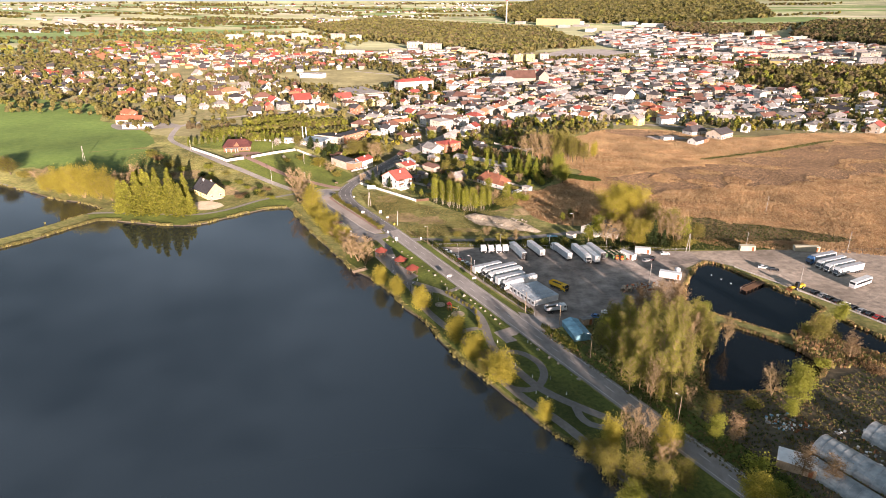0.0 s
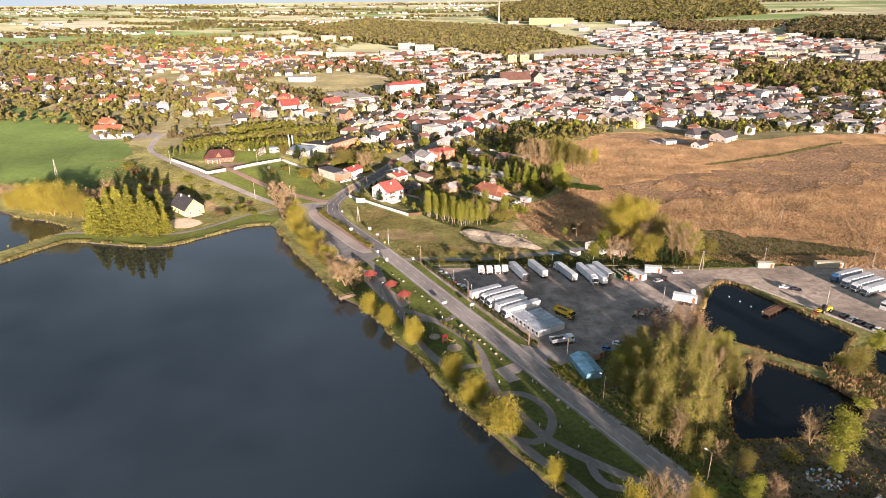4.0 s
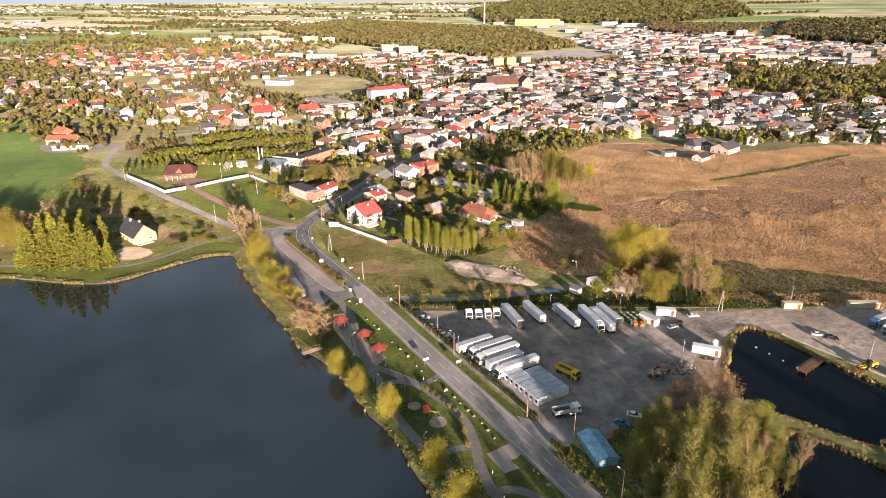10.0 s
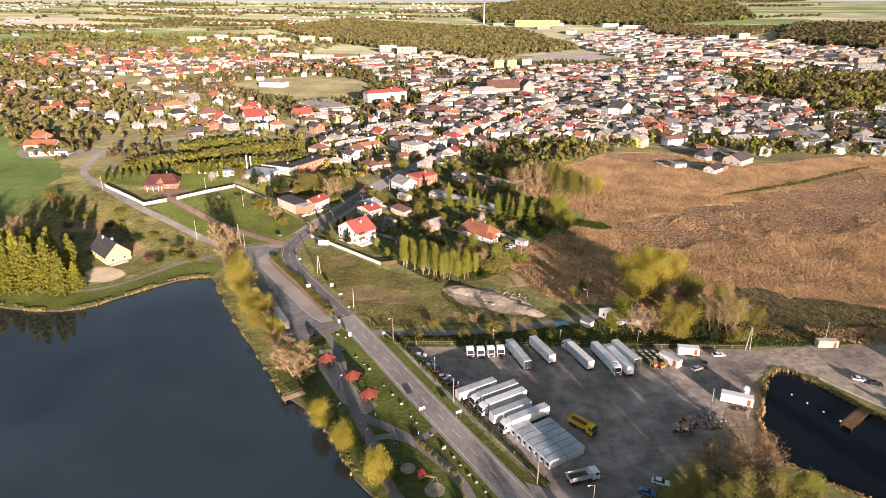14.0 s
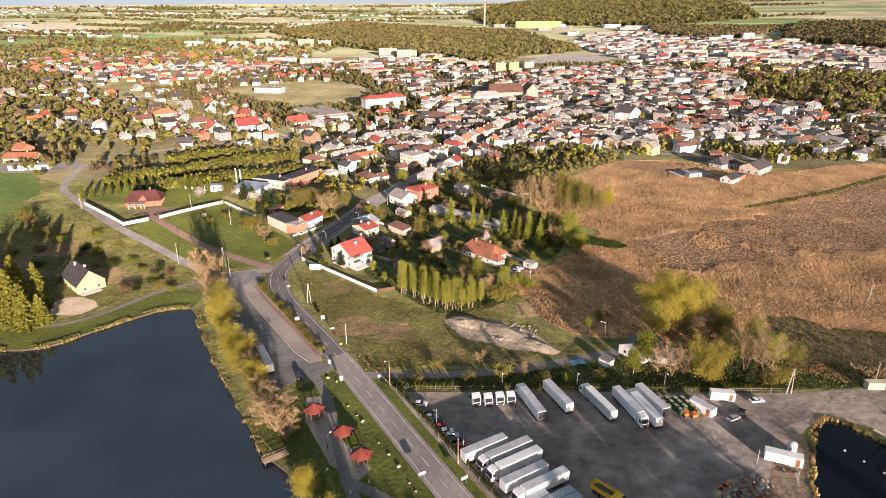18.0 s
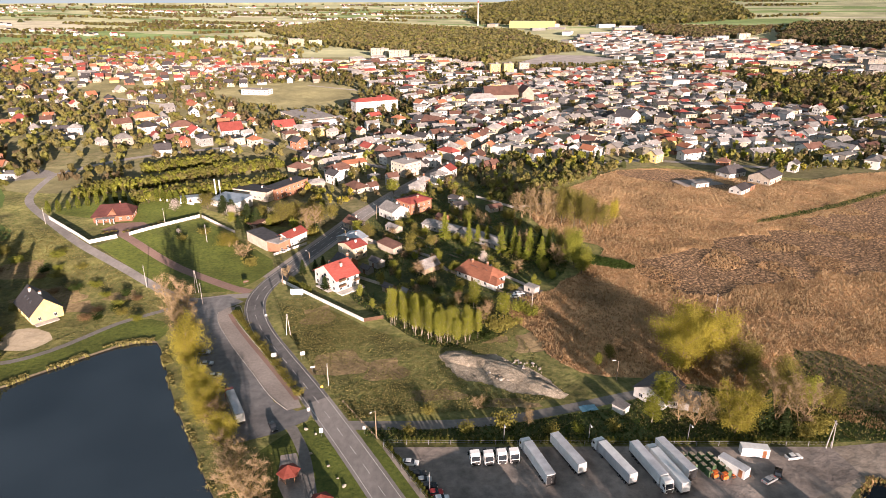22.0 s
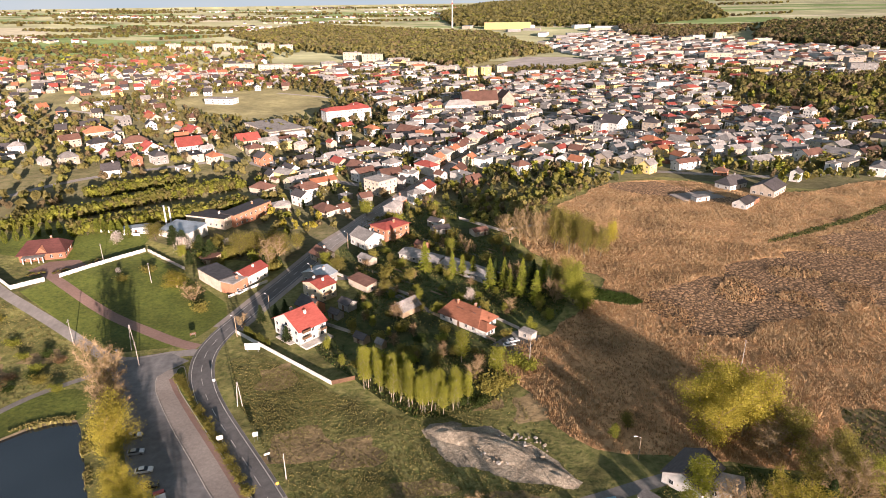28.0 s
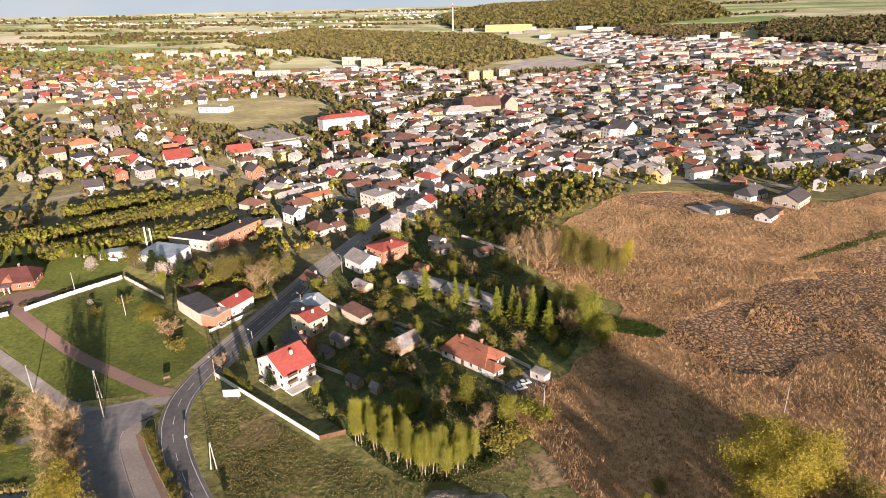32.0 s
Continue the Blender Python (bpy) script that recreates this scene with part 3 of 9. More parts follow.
SLOTS = ["scrub", "dry_grass", "hazy_meadow", "hazy_green", "rough_grass", "town_ground", "meadow", "green_field", "hazy_pale_field", "forest_floor", "reed_ground", "cracked_peat", "lawn", "garden", "herb_ground", "mud", "dirt", "sand", "spoil", "yard_ground",
         "yard_gravel", "paving", "red_paving", "path_ground", "asphalt", "new_asphalt", "dark_asphalt"]
mat("scrub", (0.13, 0.105, 0.05), (0.28, 0.21, 0.11), 0.7, 0.95, 0.9, 0.06, 0.35)
mat("sand", (0.38, 0.32, 0.23), (0.50, 0.43, 0.32), 0.6, 0.95, 0.4, 0.1, 0.2)
mat("herb_ground", (0.035, 0.065, 0.014), (0.07, 0.10, 0.025), 0.6, 0.95, 0.6, 0.05, 0.3)
DRY = [(smooth([(x + math.cos(a) * rx * k, y + math.sin(a) * ry * k) for a, k in zip([i * 0.628 for i in range(10)], (1, 0.7, 1.1, 0.8, 0.95, 0.65, 1.15, 0.85, 0.75, 1.05))], True, 2.5, 0.7, int(x)), "dry_grass")
       for x, y, rx, ry in ((-38, 322, 11, 9), (-22, 318, 8, 8), (-52, 356, 7, 9), (-5, 304, 10, 4), (18, 300, 9, 3), (-165, 372, 16, 8), (-190, 392, 14, 9), (-150, 362, 10, 6), (-205, 375, 12, 10), (-135, 372, 8, 5), (14, 340, 7, 5), (28, 336, 6, 8))]
LAYERS = [(TOWN, "town_ground"), (NURSERY, "meadow"), (SPORTS_FIELD, "meadow"), (GREEN_FIELD, "green_field"), (GREEN_FIELD_SOUTH, "green_field"), (REEDS, "reed_ground"), (PEAT, "cracked_peat"),
          (PEAT_NORTH, "cracked_peat"), (HERBS, "herb_ground"), (DITCH, "rough_grass"), (SCRUB, "scrub"), (GULLY, "garden")] + DRY + [(GARDEN, "garden"), (SHORE_LAWN, "lawn"), (WEST_YARD, "path_ground"), (LAWN, "lawn"), (HOUSE_LAWN, "lawn"), (DUMP_GROUND, "mud"), (PARK, "lawn"), (VERGE_EAST, "lawn"), (VERGE_SOUTH, "lawn"),
          (SPOIL, "spoil"), (LAKE_DRIVE, "sand"), (RUBBLE_GROUND, "dirt"), (YARD_EAST, "yard_gravel"), (YARD, "yard_ground"), (strip(TRACK, 2.0), "path_ground"), (HOUSE_YARD, "path_ground"), (strip(LANE, 1.5), "path_ground"), (FORECOURT, "red_paving"),
          (GAZEBO_PLAZA, "paving"), (strip(PARK_PATH, 1.5), "path_ground"), (strip(PARK_PATH_EAST, 1.5), "path_ground"), (strip(PARK_LOOP, 1.3), "path_ground"), (strip(PARK_LOOP_SOUTH, 1.2), "path_ground"),
          (strip(PARK_SPUR, 1.2), "path_ground"), (strip(PARK_SPUR_SOUTH, 1.2), "path_ground"), (strip(SHORE_PATH, 1.3), "path_ground"), (strip(DRIVE, 2.3), "red_paving"), (strip(SIDE_ROAD, 2.2), "asphalt"), (strip([p for p in ROAD if 388 < p[1] < 720], 6.4), "paving")]
LAYERS += [(strip(s, 3.2), "asphalt") for s in TOWN_STREETS]
LAYERS += [(LOT, "new_asphalt"), (LOT_PAVING, "paving"), (LOT_RED, "red_paving"), (PLAZA, "paving"), (ENTRY, "asphalt"), (strip(ROAD, 4.1), "asphalt"), (strip([p for p in ROAD if 299 < p[1] < 470], 4.0), "dark_asphalt"), (ISLAND, "lawn")]

# far fields, in strips of several crops, their colours paled for haze
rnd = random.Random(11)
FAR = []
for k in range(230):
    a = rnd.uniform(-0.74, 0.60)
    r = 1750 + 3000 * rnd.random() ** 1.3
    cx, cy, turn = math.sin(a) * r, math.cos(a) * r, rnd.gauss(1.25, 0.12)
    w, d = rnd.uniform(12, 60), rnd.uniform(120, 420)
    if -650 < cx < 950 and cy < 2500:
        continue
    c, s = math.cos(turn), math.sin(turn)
    FAR.append(([(cx + u * w * c - v * d * s, cy + u * w * s + v * d * c) for u, v in ((-1, -1), (1, -1), (1, 1), (-1, 1))], rnd.choice(["hazy_green", "hazy_green", "hazy_pale_field", "hazy_meadow", "hazy_meadow"])))
FAR += [([(-1900, 1900), (-1217, 2113), (-987, 2236), (-780, 2023), (-680, 1610), (-981, 1730), (-1500, 1600)], "hazy_green"), ([(-1760, 2680), (-1363, 2688), (-1204, 2265), (-1500, 2240)], "hazy_pale_field"),
        ([(-1150, 1480), (-880, 1520), (-640, 1560), (-680, 1600), (-980, 1720)], "hazy_meadow"), ([(-700, 900), (-480, 960), (-520, 1150), (-800, 1100)], "green_field")]
LAYERS = [([(-4900, 1250), (-700, 1250), (-380, 1480), (300, 1480), (900, 1250), (4900, 1250), (4900, 4900), (-4900, 4900)], "hazy_meadow")] + FAR + LAYERS


def ground_sheet():
    """One sheet of land, cut along the edges of roads, fields and waters."""
    pts, faces, owner = [], [], []
    for poly in [w for w in WATERS] + [p for p, _ in LAYERS]:
        k = len(pts)
        area = sum(poly[i - 1][0] * poly[i][1] - poly[i][0] * poly[i - 1][1] for i in range(len(poly)))
        ring = poly if area > 0 else poly[::-1]
        pts += [Vector(p) for p in ring]
        faces.append(list(range(k, len(pts))))
    rim = [(-4950, -700), (4950, -700), (4950, 4950), (-4950, 4950)]
    k = len(pts)
    pts += [Vector(p) for p in rim]
    faces.append(list(range(k, k + 4)))
    r = random.Random(4)
    for x0, x1, y0, y1, st in ((-340, 340, 60, 620, 15), (-1500, 1500, 620, 1900, 60), (-4800, 4800, 1900, 4900, 150), (-1500, -340, 0, 620, 90), (340, 1500, 0, 620, 90)):
        y = y0
        while y < y1:
            x = x0
            while x < x1:
                pts.append(Vector((x + r.uniform(-0.4, 0.4) * st, y + r.uniform(-0.4, 0.4) * st)))
                x += st
            y += st
    v, _, f, _, _, of = delaunay_2d_cdt(pts, [], faces, 1, 1e-3)
    nw, me = len(WATERS), Mesh()
    zs = [(p.x, p.y, land(p.x, p.y)) for p in v]
    keep, slot, wet = [], [], []
    for face, orig in zip(f, of):
        if any(o < nw for o in orig):
            wet.append(face)
            continue
        if len(orig) == 0:
            continue
        top = max((o for o in orig if nw <= o < nw + len(LAYERS)), default=-1)
        keep.append(tuple(face))
        slot.append(SLOTS.index(LAYERS[top - nw][1]) if top >= 0 else SLOTS.index("rough_grass"))
    data = bpy.data.meshes.new("ground")
    data.from_pydata(zs, [], keep)
    for s in SLOTS:
        data.materials.append(MATS[s])
    data.polygons.foreach_set("material_index", slot)
    data.update()
    solo("ground", data, "flat land of grass, reeds, fields, asphalt and gravel", "ground", kind="structure")


ground_sheet()
for i, (w, label) in enumerate(zip(WATERS, ("wide calm lake, dark and mirror-like", "calm lake beyond the causeway", "square dark pond beside the gravel yard", "dark pond behind the trees", "narrow dark pond by the yard wall"))):
    cx, cy = sum(p[0] for p in w) / len(w), sum(p[1] for p in w) / len(w)
    v, _, f, _, _, of = delaunay_2d_cdt([Vector(p) for p in w], [], [list(range(len(w)))], 1, 1e-3)
    me = bpy.data.meshes.new("water")
    me.from_pydata([(p.x, p.y, -0.7) for p in v], [], [tuple(q) for q in f])
    me.materials.append(lake_mat if i < 2 else water_mat)
    solo("water", me, label, "lake" if i < 2 else "pond", kind="structure")
    bank = Mesh()
    for a, b in zip(w, w[1:] + w[:1]):
        bank.add([(*a, 0.02), (*b, 0.02), (*b, -1.4), (*a, -1.4)], [(0, 1, 2, 3)])
    solo("bank", bank.data("bank", "mud"), "low earthen bank at the water's edge", "bank", kind="structure")

# ---- plants ----
def leaves(m, r, centre, spread, count, size, slot=0, long=1.0, down=0.0):
    """Small leaf sprays, each a bent pair of triangles, round a centre."""
    cx, cy, cz = centre
    for _ in range(count):
        a, b, c = r.gauss(0, 0.5), r.gauss(0, 0.5), r.gauss(0, 0.5)
        p = Vector((cx + a * spread[0], cy + b * spread[1], cz + c * spread[2]))
        u = Vector((r.uniform(-1, 1), r.uniform(-1, 1), r.uniform(-1, 1) - down)).normalized()
        w = u.orthogonal().normalized()
        w = (w * math.cos(r.uniform(0, 6.28)) + u.cross(w) * math.sin(r.uniform(0, 6.28))).normalized()
        s = size * r.uniform(0.6, 1.35)
        n = u.cross(w) * s * 0.25
        m.add([p - u * s * long * 0.5, p + w * s * 0.5 + n, p + u * s * long * 0.5, p - w * s * 0.5 + n], [(0, 1, 2, 3)], slot)


def limb(m, r, p, d, length, rad, bend=0.15, n=4, segs=3):
    """A bent, tapering limb; returns the points along it."""
    out, d = [Vector(p)], Vector(d).normalized()
    for i in range(segs):
        q = out[-1] + d * length / segs
        m.tube(out[-1], q, rad * (1 - 0.8 * i / segs), rad * (1 - 0.8 * (i + 1) / segs), n, caps=False)
        out.append(q)
        d = (d + Vector((r.uniform(-1, 1), r.uniform(-1, 1), r.uniform(-0.6, 0.9))) * bend).normalized()
    return out


def broad_tree(seed, h, rad, leaf_n, leaf_s, base=0.25, limbs=11, droop=0.0, twigs=120, stems=1, top=1.0, fill=0.5, thick=1.0):
    """Trunk with limbs, and the crown's sprays round the limbs' ends; returns both as meshes in the making."""
    r = random.Random(seed)
    tr, cr = Mesh(), Mesh()
    ends = []
    for s in range(stems):
        lean = Vector((r.uniform(-0.12, 0.12), r.uniform(-0.12, 0.12), 1)) if stems == 1 else Vector((math.cos(s * 6.28 / stems + 0.5) * 0.32, math.sin(s * 6.28 / stems + 0.5) * 0.32, 1))
        spine = limb(tr, r, (r.uniform(-0.2, 0.2) * (stems > 1), r.uniform(-0.2, 0.2) * (stems > 1), -0.3), lean, h * 0.85, h * 0.022 * thick / (1 if stems == 1 else 1.5), 0.06, 6, 5)
        for k in range(max(3, limbs // stems)):
            t = base + (0.95 - base) * (k + r.random() * 0.6) / max(3, limbs // stems)
            f = min(int(t * 5), 4)
            p = spine[f].lerp(spine[f + 1], t * 5 - f)
            ang = k * 2.4 + r.uniform(-0.5, 0.5)
            out = rad * (1 - 0.75 * abs(t - 0.45) ** 1.3) * r.uniform(0.75, 1.1)
            d = Vector((math.cos(ang), math.sin(ang), 0.45 + 0.9 * t))
            pts = limb(tr, r, p, d, out, h * 0.009, 0.22, 4, 3)
            ends += pts[1:]
        ends.append(spine[-1])
        ends.append(spine[-2])
    ends = [e for e in ends if e.z > h * base * 0.7]
    for k in range(twigs):
        e = r.choice(ends)
        d = Vector((r.uniform(-1, 1), r.uniform(-1, 1), r.uniform(-0.2, 1.2))).normalized() * rad * r.uniform(0.18, 0.42)
        side = d.orthogonal().normalized() * 0.035
        tr.add([e - side, e + side, e + d], [(0, 1, 2)])
    per = max(1, leaf_n // len(ends))
    for e in ends:
        k = rad * fill * r.uniform(0.7, 1.15)
        leaves(cr, r, (e.x, e.y, min(e.z - droop * k * 0.5, h - 0.2)), (k, k, k * (0.8 + droop)), int(per * r.uniform(0.5, 1.5)), leaf_s, 0, 1.3 + droop, droop)
    return tr, cr


def cone_tree(seed, h, rad, whorls, leaf_s, bare=0.08, droop=0.25, dense=2, gap=0.0):
    """A conifer: a straight stem with whorls of boughs that carry fans of needles."""
    r = random.Random(seed)
    tr, cr = Mesh(), Mesh()
    tr.tube((0, 0, -0.3), (0, 0, h * 0.97), h * 0.014, h * 0.002, 6)
    for k in range(whorls):
        t = bare + (1 - bare) * k / whorls
        z = h * t
        out = rad * (1 - (k / whorls)) ** 0.85 * r.uniform(0.75, 1.12) + 0.15
        for b in range(5 + (k % 2)):
            if r.random() < gap:
                continue
            ang = b * 1.15 + k * 0.7 + r.uniform(-0.3, 0.3)
            ln = out * r.uniform(0.75, 1.1)
            d = Vector((math.cos(ang), math.sin(ang), -droop + 0.55 * t))
            tr.tube((0, 0, z), Vector((0, 0, z)) + d * ln * 0.9, 0.05, 0.015, 3, caps=False)
            n = max(2, int(ln / leaf_s * 1.6))
            for i in range(n):
                q = Vector((0, 0, z)) + d * ln * (i + 0.8) / n
                leaves(cr, r, q, (leaf_s * 0.5, leaf_s * 0.5, leaf_s * 0.45), dense, leaf_s, 0, 1.5)
    leaves(cr, r, (0, 0, h * 0.96), (0.2, 0.2, h * 0.04), 10, leaf_s * 0.7, 0, 1.6)
    return tr, cr


def column_tree(seed, h, rad, n, size):
    """A clipped, flame-shaped conifer."""
    r = random.Random(seed)
    tr, cr = Mesh(), Mesh()
    tr.tube((0, 0, -0.2), (0, 0, h * 0.8), 0.09, 0.03, 5)
    for _ in range(n):
        t = r.random() ** 0.8
        k = rad * (0.55 + 1.1 * t) if t < 0.35 else rad * (1.0 - ((t - 0.35) / 0.65) ** 1.6)
        a = r.uniform(0, 6.28)
        leaves(cr, r, (math.cos(a) * k * 0.85, math.sin(a) * k * 0.85, h * (0.03 + 0.97 * t)), (0.08, 0.08, 0.12), 1, size, 0, 1.7)
    return tr, cr


def bush(seed, h, rad, n, size):
    r = random.Random(seed)
    tr, cr = Mesh(), Mesh()
    for k in range(7):
        a = k * 0.9
        pts = limb(tr, r, (0, 0, -0.1), (math.cos(a), math.sin(a), 1.3), h * r.uniform(0.6, 0.95), 0.05, 0.3, 3, 3)
        for p in pts[1:]:
            leaves(cr, r, p, (rad * 0.55, rad * 0.55, h * 0.3), n // 21, size, 0, 1.4)
    return tr, cr


KINDS = {}


def kind(name, bark, leaf, made, h, rad):
    """Keeps the meshes of several trees of one kind, with the height and width they were made at."""
    KINDS[name] = ([(t.data("trunk", bark), c.data("crown", leaf)) for t, c in made], h, rad)


kind("willow", "bark", "leaf_willow", [broad_tree(10 + i, 10, 4.2, 7000, 0.23, 0.2, 15, 0.5, 80, 1, 1, 0.42) for i in range(3)], 10, 4.2)
kind("tall_willow", "tan_bark", "leaf_willow", [broad_tree(20 + i, 20, 7.5, 15000, 0.26, 0.22, 22, 0.2, 260, 3, 1, 0.34) for i in range(2)], 20, 7.5)
kind("gold_tree", "tan_bark", "leaf_willow", [broad_tree(25 + i, 15, 6.0, 12000, 0.23, 0.15, 20, 0.2, 260, 2, 1, 0.38) for i in range(3)], 15, 6.0)
kind("spring_tree", "bark", "leaf_lime", [broad_tree(30 + i, 12, 4.0, 5200, 0.27, 0.22, 14, 0.0, 160, 1, 1, 0.42) for i in range(3)], 12, 4.0)
kind("olive_tree", "bark", "leaf_olive", [broad_tree(40 + i, 15, 5.0, 5600, 0.27, 0.2, 19, 0.0, 420, 1, 1, 0.44) for i in range(3)], 15, 5.0)
kind("grove_tree", "tan_bark", "leaf_grove", [broad_tree(170 + i, 18, 2.9, 2800, 0.21, 0.2, 26, 0.15, 700, 1, 1, 0.42, 0.5) for i in range(3)], 18, 2.9)
kind("bare_tree", "tan_bark", "leaf_bud", [broad_tree(50 + i, 13, 4.5, 1300, 0.20, 0.15, 22, 0.0, 1700, 2, 1, 0.5) for i in range(3)], 13, 4.5)
kind("russet_tree", "tan_bark", "leaf_russet", [broad_tree(60 + i, 10, 3.8, 1200, 0.23, 0.15, 17, 0.0, 1300, 1, 1, 0.5) for i in range(2)], 10, 3.8)
kind("birch", "birch_bark", "leaf_birch", [broad_tree(70 + i, 17, 2.6, 4600, 0.22, 0.30, 26, 0.5, 160, 1, 1, 0.42, 0.42) for i in range(4)], 17, 2.6)
kind("larch", "tan_bark", "leaf_larch", [cone_tree(80 + i, 15, 3.0, 30, 0.42, 0.10, 0.1, 2, 0.15) for i in range(3)], 15, 3.0)
kind("pine", "bark", "leaf_pine", [cone_tree(90 + i, 20, 5.6, 30, 0.66, 0.04, 0.12, 2, 0.03) for i in range(3)], 20, 5.6)
kind("spruce", "bark", "leaf_spruce", [cone_tree(100 + i, 13, 3.0, 27, 0.42, 0.06, 0.3) for i in range(2)], 13, 3.0)
kind("thuja", "bark", "leaf_thuja", [column_tree(110 + i, 6, 1.0, 900, 0.25) for i in range(3)], 6, 1.0)
kind("blossom_tree", "bark", "blossom", [broad_tree(120 + i, 6, 2.6, 1600, 0.2, 0.25, 12, 0.0, 80, 1, 1, 0.5) for i in range(2)], 6, 2.6)
kind("bush", "bark", "leaf_olive", [bush(130 + i, 3, 1.8, 800, 0.27) for i in range(3)], 3, 1.8)
kind("green_bush", "bark", "leaf_lime", [bush(140 + i, 3, 1.8, 800, 0.27) for i in range(2)], 3, 1.8)
kind("brown_bush", "tan_bark", "leaf_russet", [bush(150 + i, 3, 1.8, 700, 0.25) for i in range(2)], 3, 1.8)
kind("dark_bush", "bark", "leaf_dark", [bush(160 + i, 3, 1.8, 800, 0.29) for i in range(2)], 3, 1.8)

TREE_WORDS = {
    "willow": ("willow_tree", "rounded willow with fresh yellow-green leaves", "willow"), "tall_willow": ("willow_tree", "tall many-stemmed light green willow", "willow"),
    "gold_tree": ("willow_tree", "spreading golden willow in evening light", "willow"), "spring_tree": ("broadleaf_tree", "broadleaf tree in fresh bright green leaf", "tree"),
    "grove_tree": ("broadleaf_tree", "slender tree in thin olive spring leaf", "tree"), "olive_tree": ("broadleaf_tree", "tall tree with thin olive spring leaves", "tree"), "bare_tree": ("bare_tree", "nearly bare tree with tan twigs", "tree"),
    "russet_tree": ("bare_tree", "small bare tree with reddish-brown twigs", "tree"), "birch": ("birch_tree", "slender white-stemmed birch in light green leaf", "birch"),
    "larch": ("larch_tree", "pointed larch with bright green needles", "larch"), "pine": ("conifer_tree", "broad sunlit conifer with yellow-green boughs", "conifer"),
    "spruce": ("spruce_tree", "dark green spruce with drooping boughs", "spruce"), "thuja": ("thuja", "clipped flame-shaped thuja in a garden row", "conifer"),
    "blossom_tree": ("blossom_tree", "small fruit tree in white blossom", "fruit tree"), "bush": ("bush", "olive-brown bush in thin spring leaf", "bush"), "green_bush": ("bush", "bright green leafy bush", "bush"),
    "brown_bush": ("bush", "reddish-brown twiggy bush, almost leafless", "bush"), "dark_bush": ("bush", "dense dark green bush", "bush")}
tree_rnd = random.Random(77)


def tree(what, x, y, h=None, rad=None, group="", place="", up=0.0):
    """Plants one tree of a kind, of that height and half width."""
    meshes, h0, r0 = KINDS[what]
    t, c = meshes[tree_rnd.randrange(len(meshes))]
    h = (h or h0) * tree_rnd.uniform(0.96, 1.04)
    rad = rad or r0 * h / h0
    name, label, cat = TREE_WORDS[what]
    e = thing(name, Matrix.LocRotScale((x, y, land(x, y) + up), Euler((0, 0, tree_rnd.uniform(0, 6.28))), (rad / r0, rad / r0, h / h0)), label + place, cat, group)
    part("trunk", t, e)
    part("crown", c, e)
    return e


def row(what, pts, group, place="", h=None, rad=None, jitter=0.12):
    for x, y in pts:
        k = 1 + tree_rnd.uniform(-jitter, jitter)
        tree(what, x, y, h and h * k, rad and rad * k, group, place)


def along(p, q, step):
    n = max(1, int(math.dist(p, q) / step))
    return [(p[0] + (q[0] - p[0]) * i / n, p[1] + (q[1] - p[1]) * i / n) for i in range(n + 1)]


LAKESIDE = " on the lake bank"
for x, y, h, r in ((-18, 213, 9.5, 4.3), (-29, 225, 8, 3.4), (-37, 235, 8.5, 3.3), (-4, 190, 9, 4.2), (3, 178, 9.5, 4.4), (11, 165, 10.5, 5.3), (23, 146, 7, 2.7)):
    tree("willow", x, y, h, r, "willows along the lake", LAKESIDE)
tree("bare_tree", 7, 176, 7, 2.6, "", LAKESIDE)
tree("olive_tree", 6, 169, 6, 2.8, "", LAKESIDE)
for k, x, y, h, r in (("bare_tree", -103, 348, 22, 6.0), ("bare_tree", -98, 342, 20, 5.5), ("gold_tree", -87, 320, 17, 6.6), ("bare_tree", -93, 332, 18, 5.0), ("gold_tree", -77, 302, 11, 5.2), ("gold_tree", -71, 293, 11, 6),
                      ("gold_tree", -62, 280, 10, 4.6), ("bare_tree", -57, 270, 12, 5), ("bare_tree", -51, 260, 12.5, 5.6), ("russet_tree", -66, 286, 10, 4.5), ("bare_tree", -55, 264, 11, 5), ("bare_tree", -47, 256, 11, 3.8)):
    tree(k, x, y, h, r, "trees along the lake by the car park", LAKESIDE)
for x, y, h, r in ((-191, 329, 19, 6.5), (-182, 328, 18, 6.5), (-173, 329, 24, 6.6), (-166, 329, 23, 6), (-160, 327, 19, 5), (-186, 340, 22, 6), (-195, 331, 14, 5), (-177, 337, 22, 6), (-169, 337, 21, 5.5), (-200, 338, 16, 5), (-192, 345, 20, 6), (-183, 347, 22, 6), (-174, 345, 23, 6.4), (-165, 344, 19, 5), (-188, 335, 22, 6.4), (-179, 331, 23, 6.4), (-156, 330, 13, 3.8)):
    tree("pine", x, y - 9, h, r * 1.08, "conifers by the lake", LAKESIDE)
for k, x, y, h, r in (("olive_tree", -308, 388, 13, 8), ("bare_tree", -216, 361, 14, 6), ("bare_tree", -211, 352, 13, 5), ("bare_tree", -282, 379, 9, 6),
                      ("olive_tree", -254, 368, 10, 5), ("bare_tree", -213, 372, 15, 5.5), ("bare_tree", -200, 350, 12, 4), ("bush", -268, 372, 4, 3.5), ("bush", -295, 384, 5, 4), ("olive_tree", -322, 392, 10, 6), ("bush", -338, 400, 5, 4)):
    tree(k, x, y, h, r, "", " on the far lake bank")
for x, y, h, r in ((-244, 350, 18, 8), (-233, 347, 20, 8.5), (-222, 345, 18, 7.5), (-213, 342, 15, 6), (-252, 354, 15, 7), (-262, 358, 12, 6)):
    tree("gold_tree", x, y, h, r, "golden willows on the far bank", " on the far lake bank")
r_ = random.Random(5)
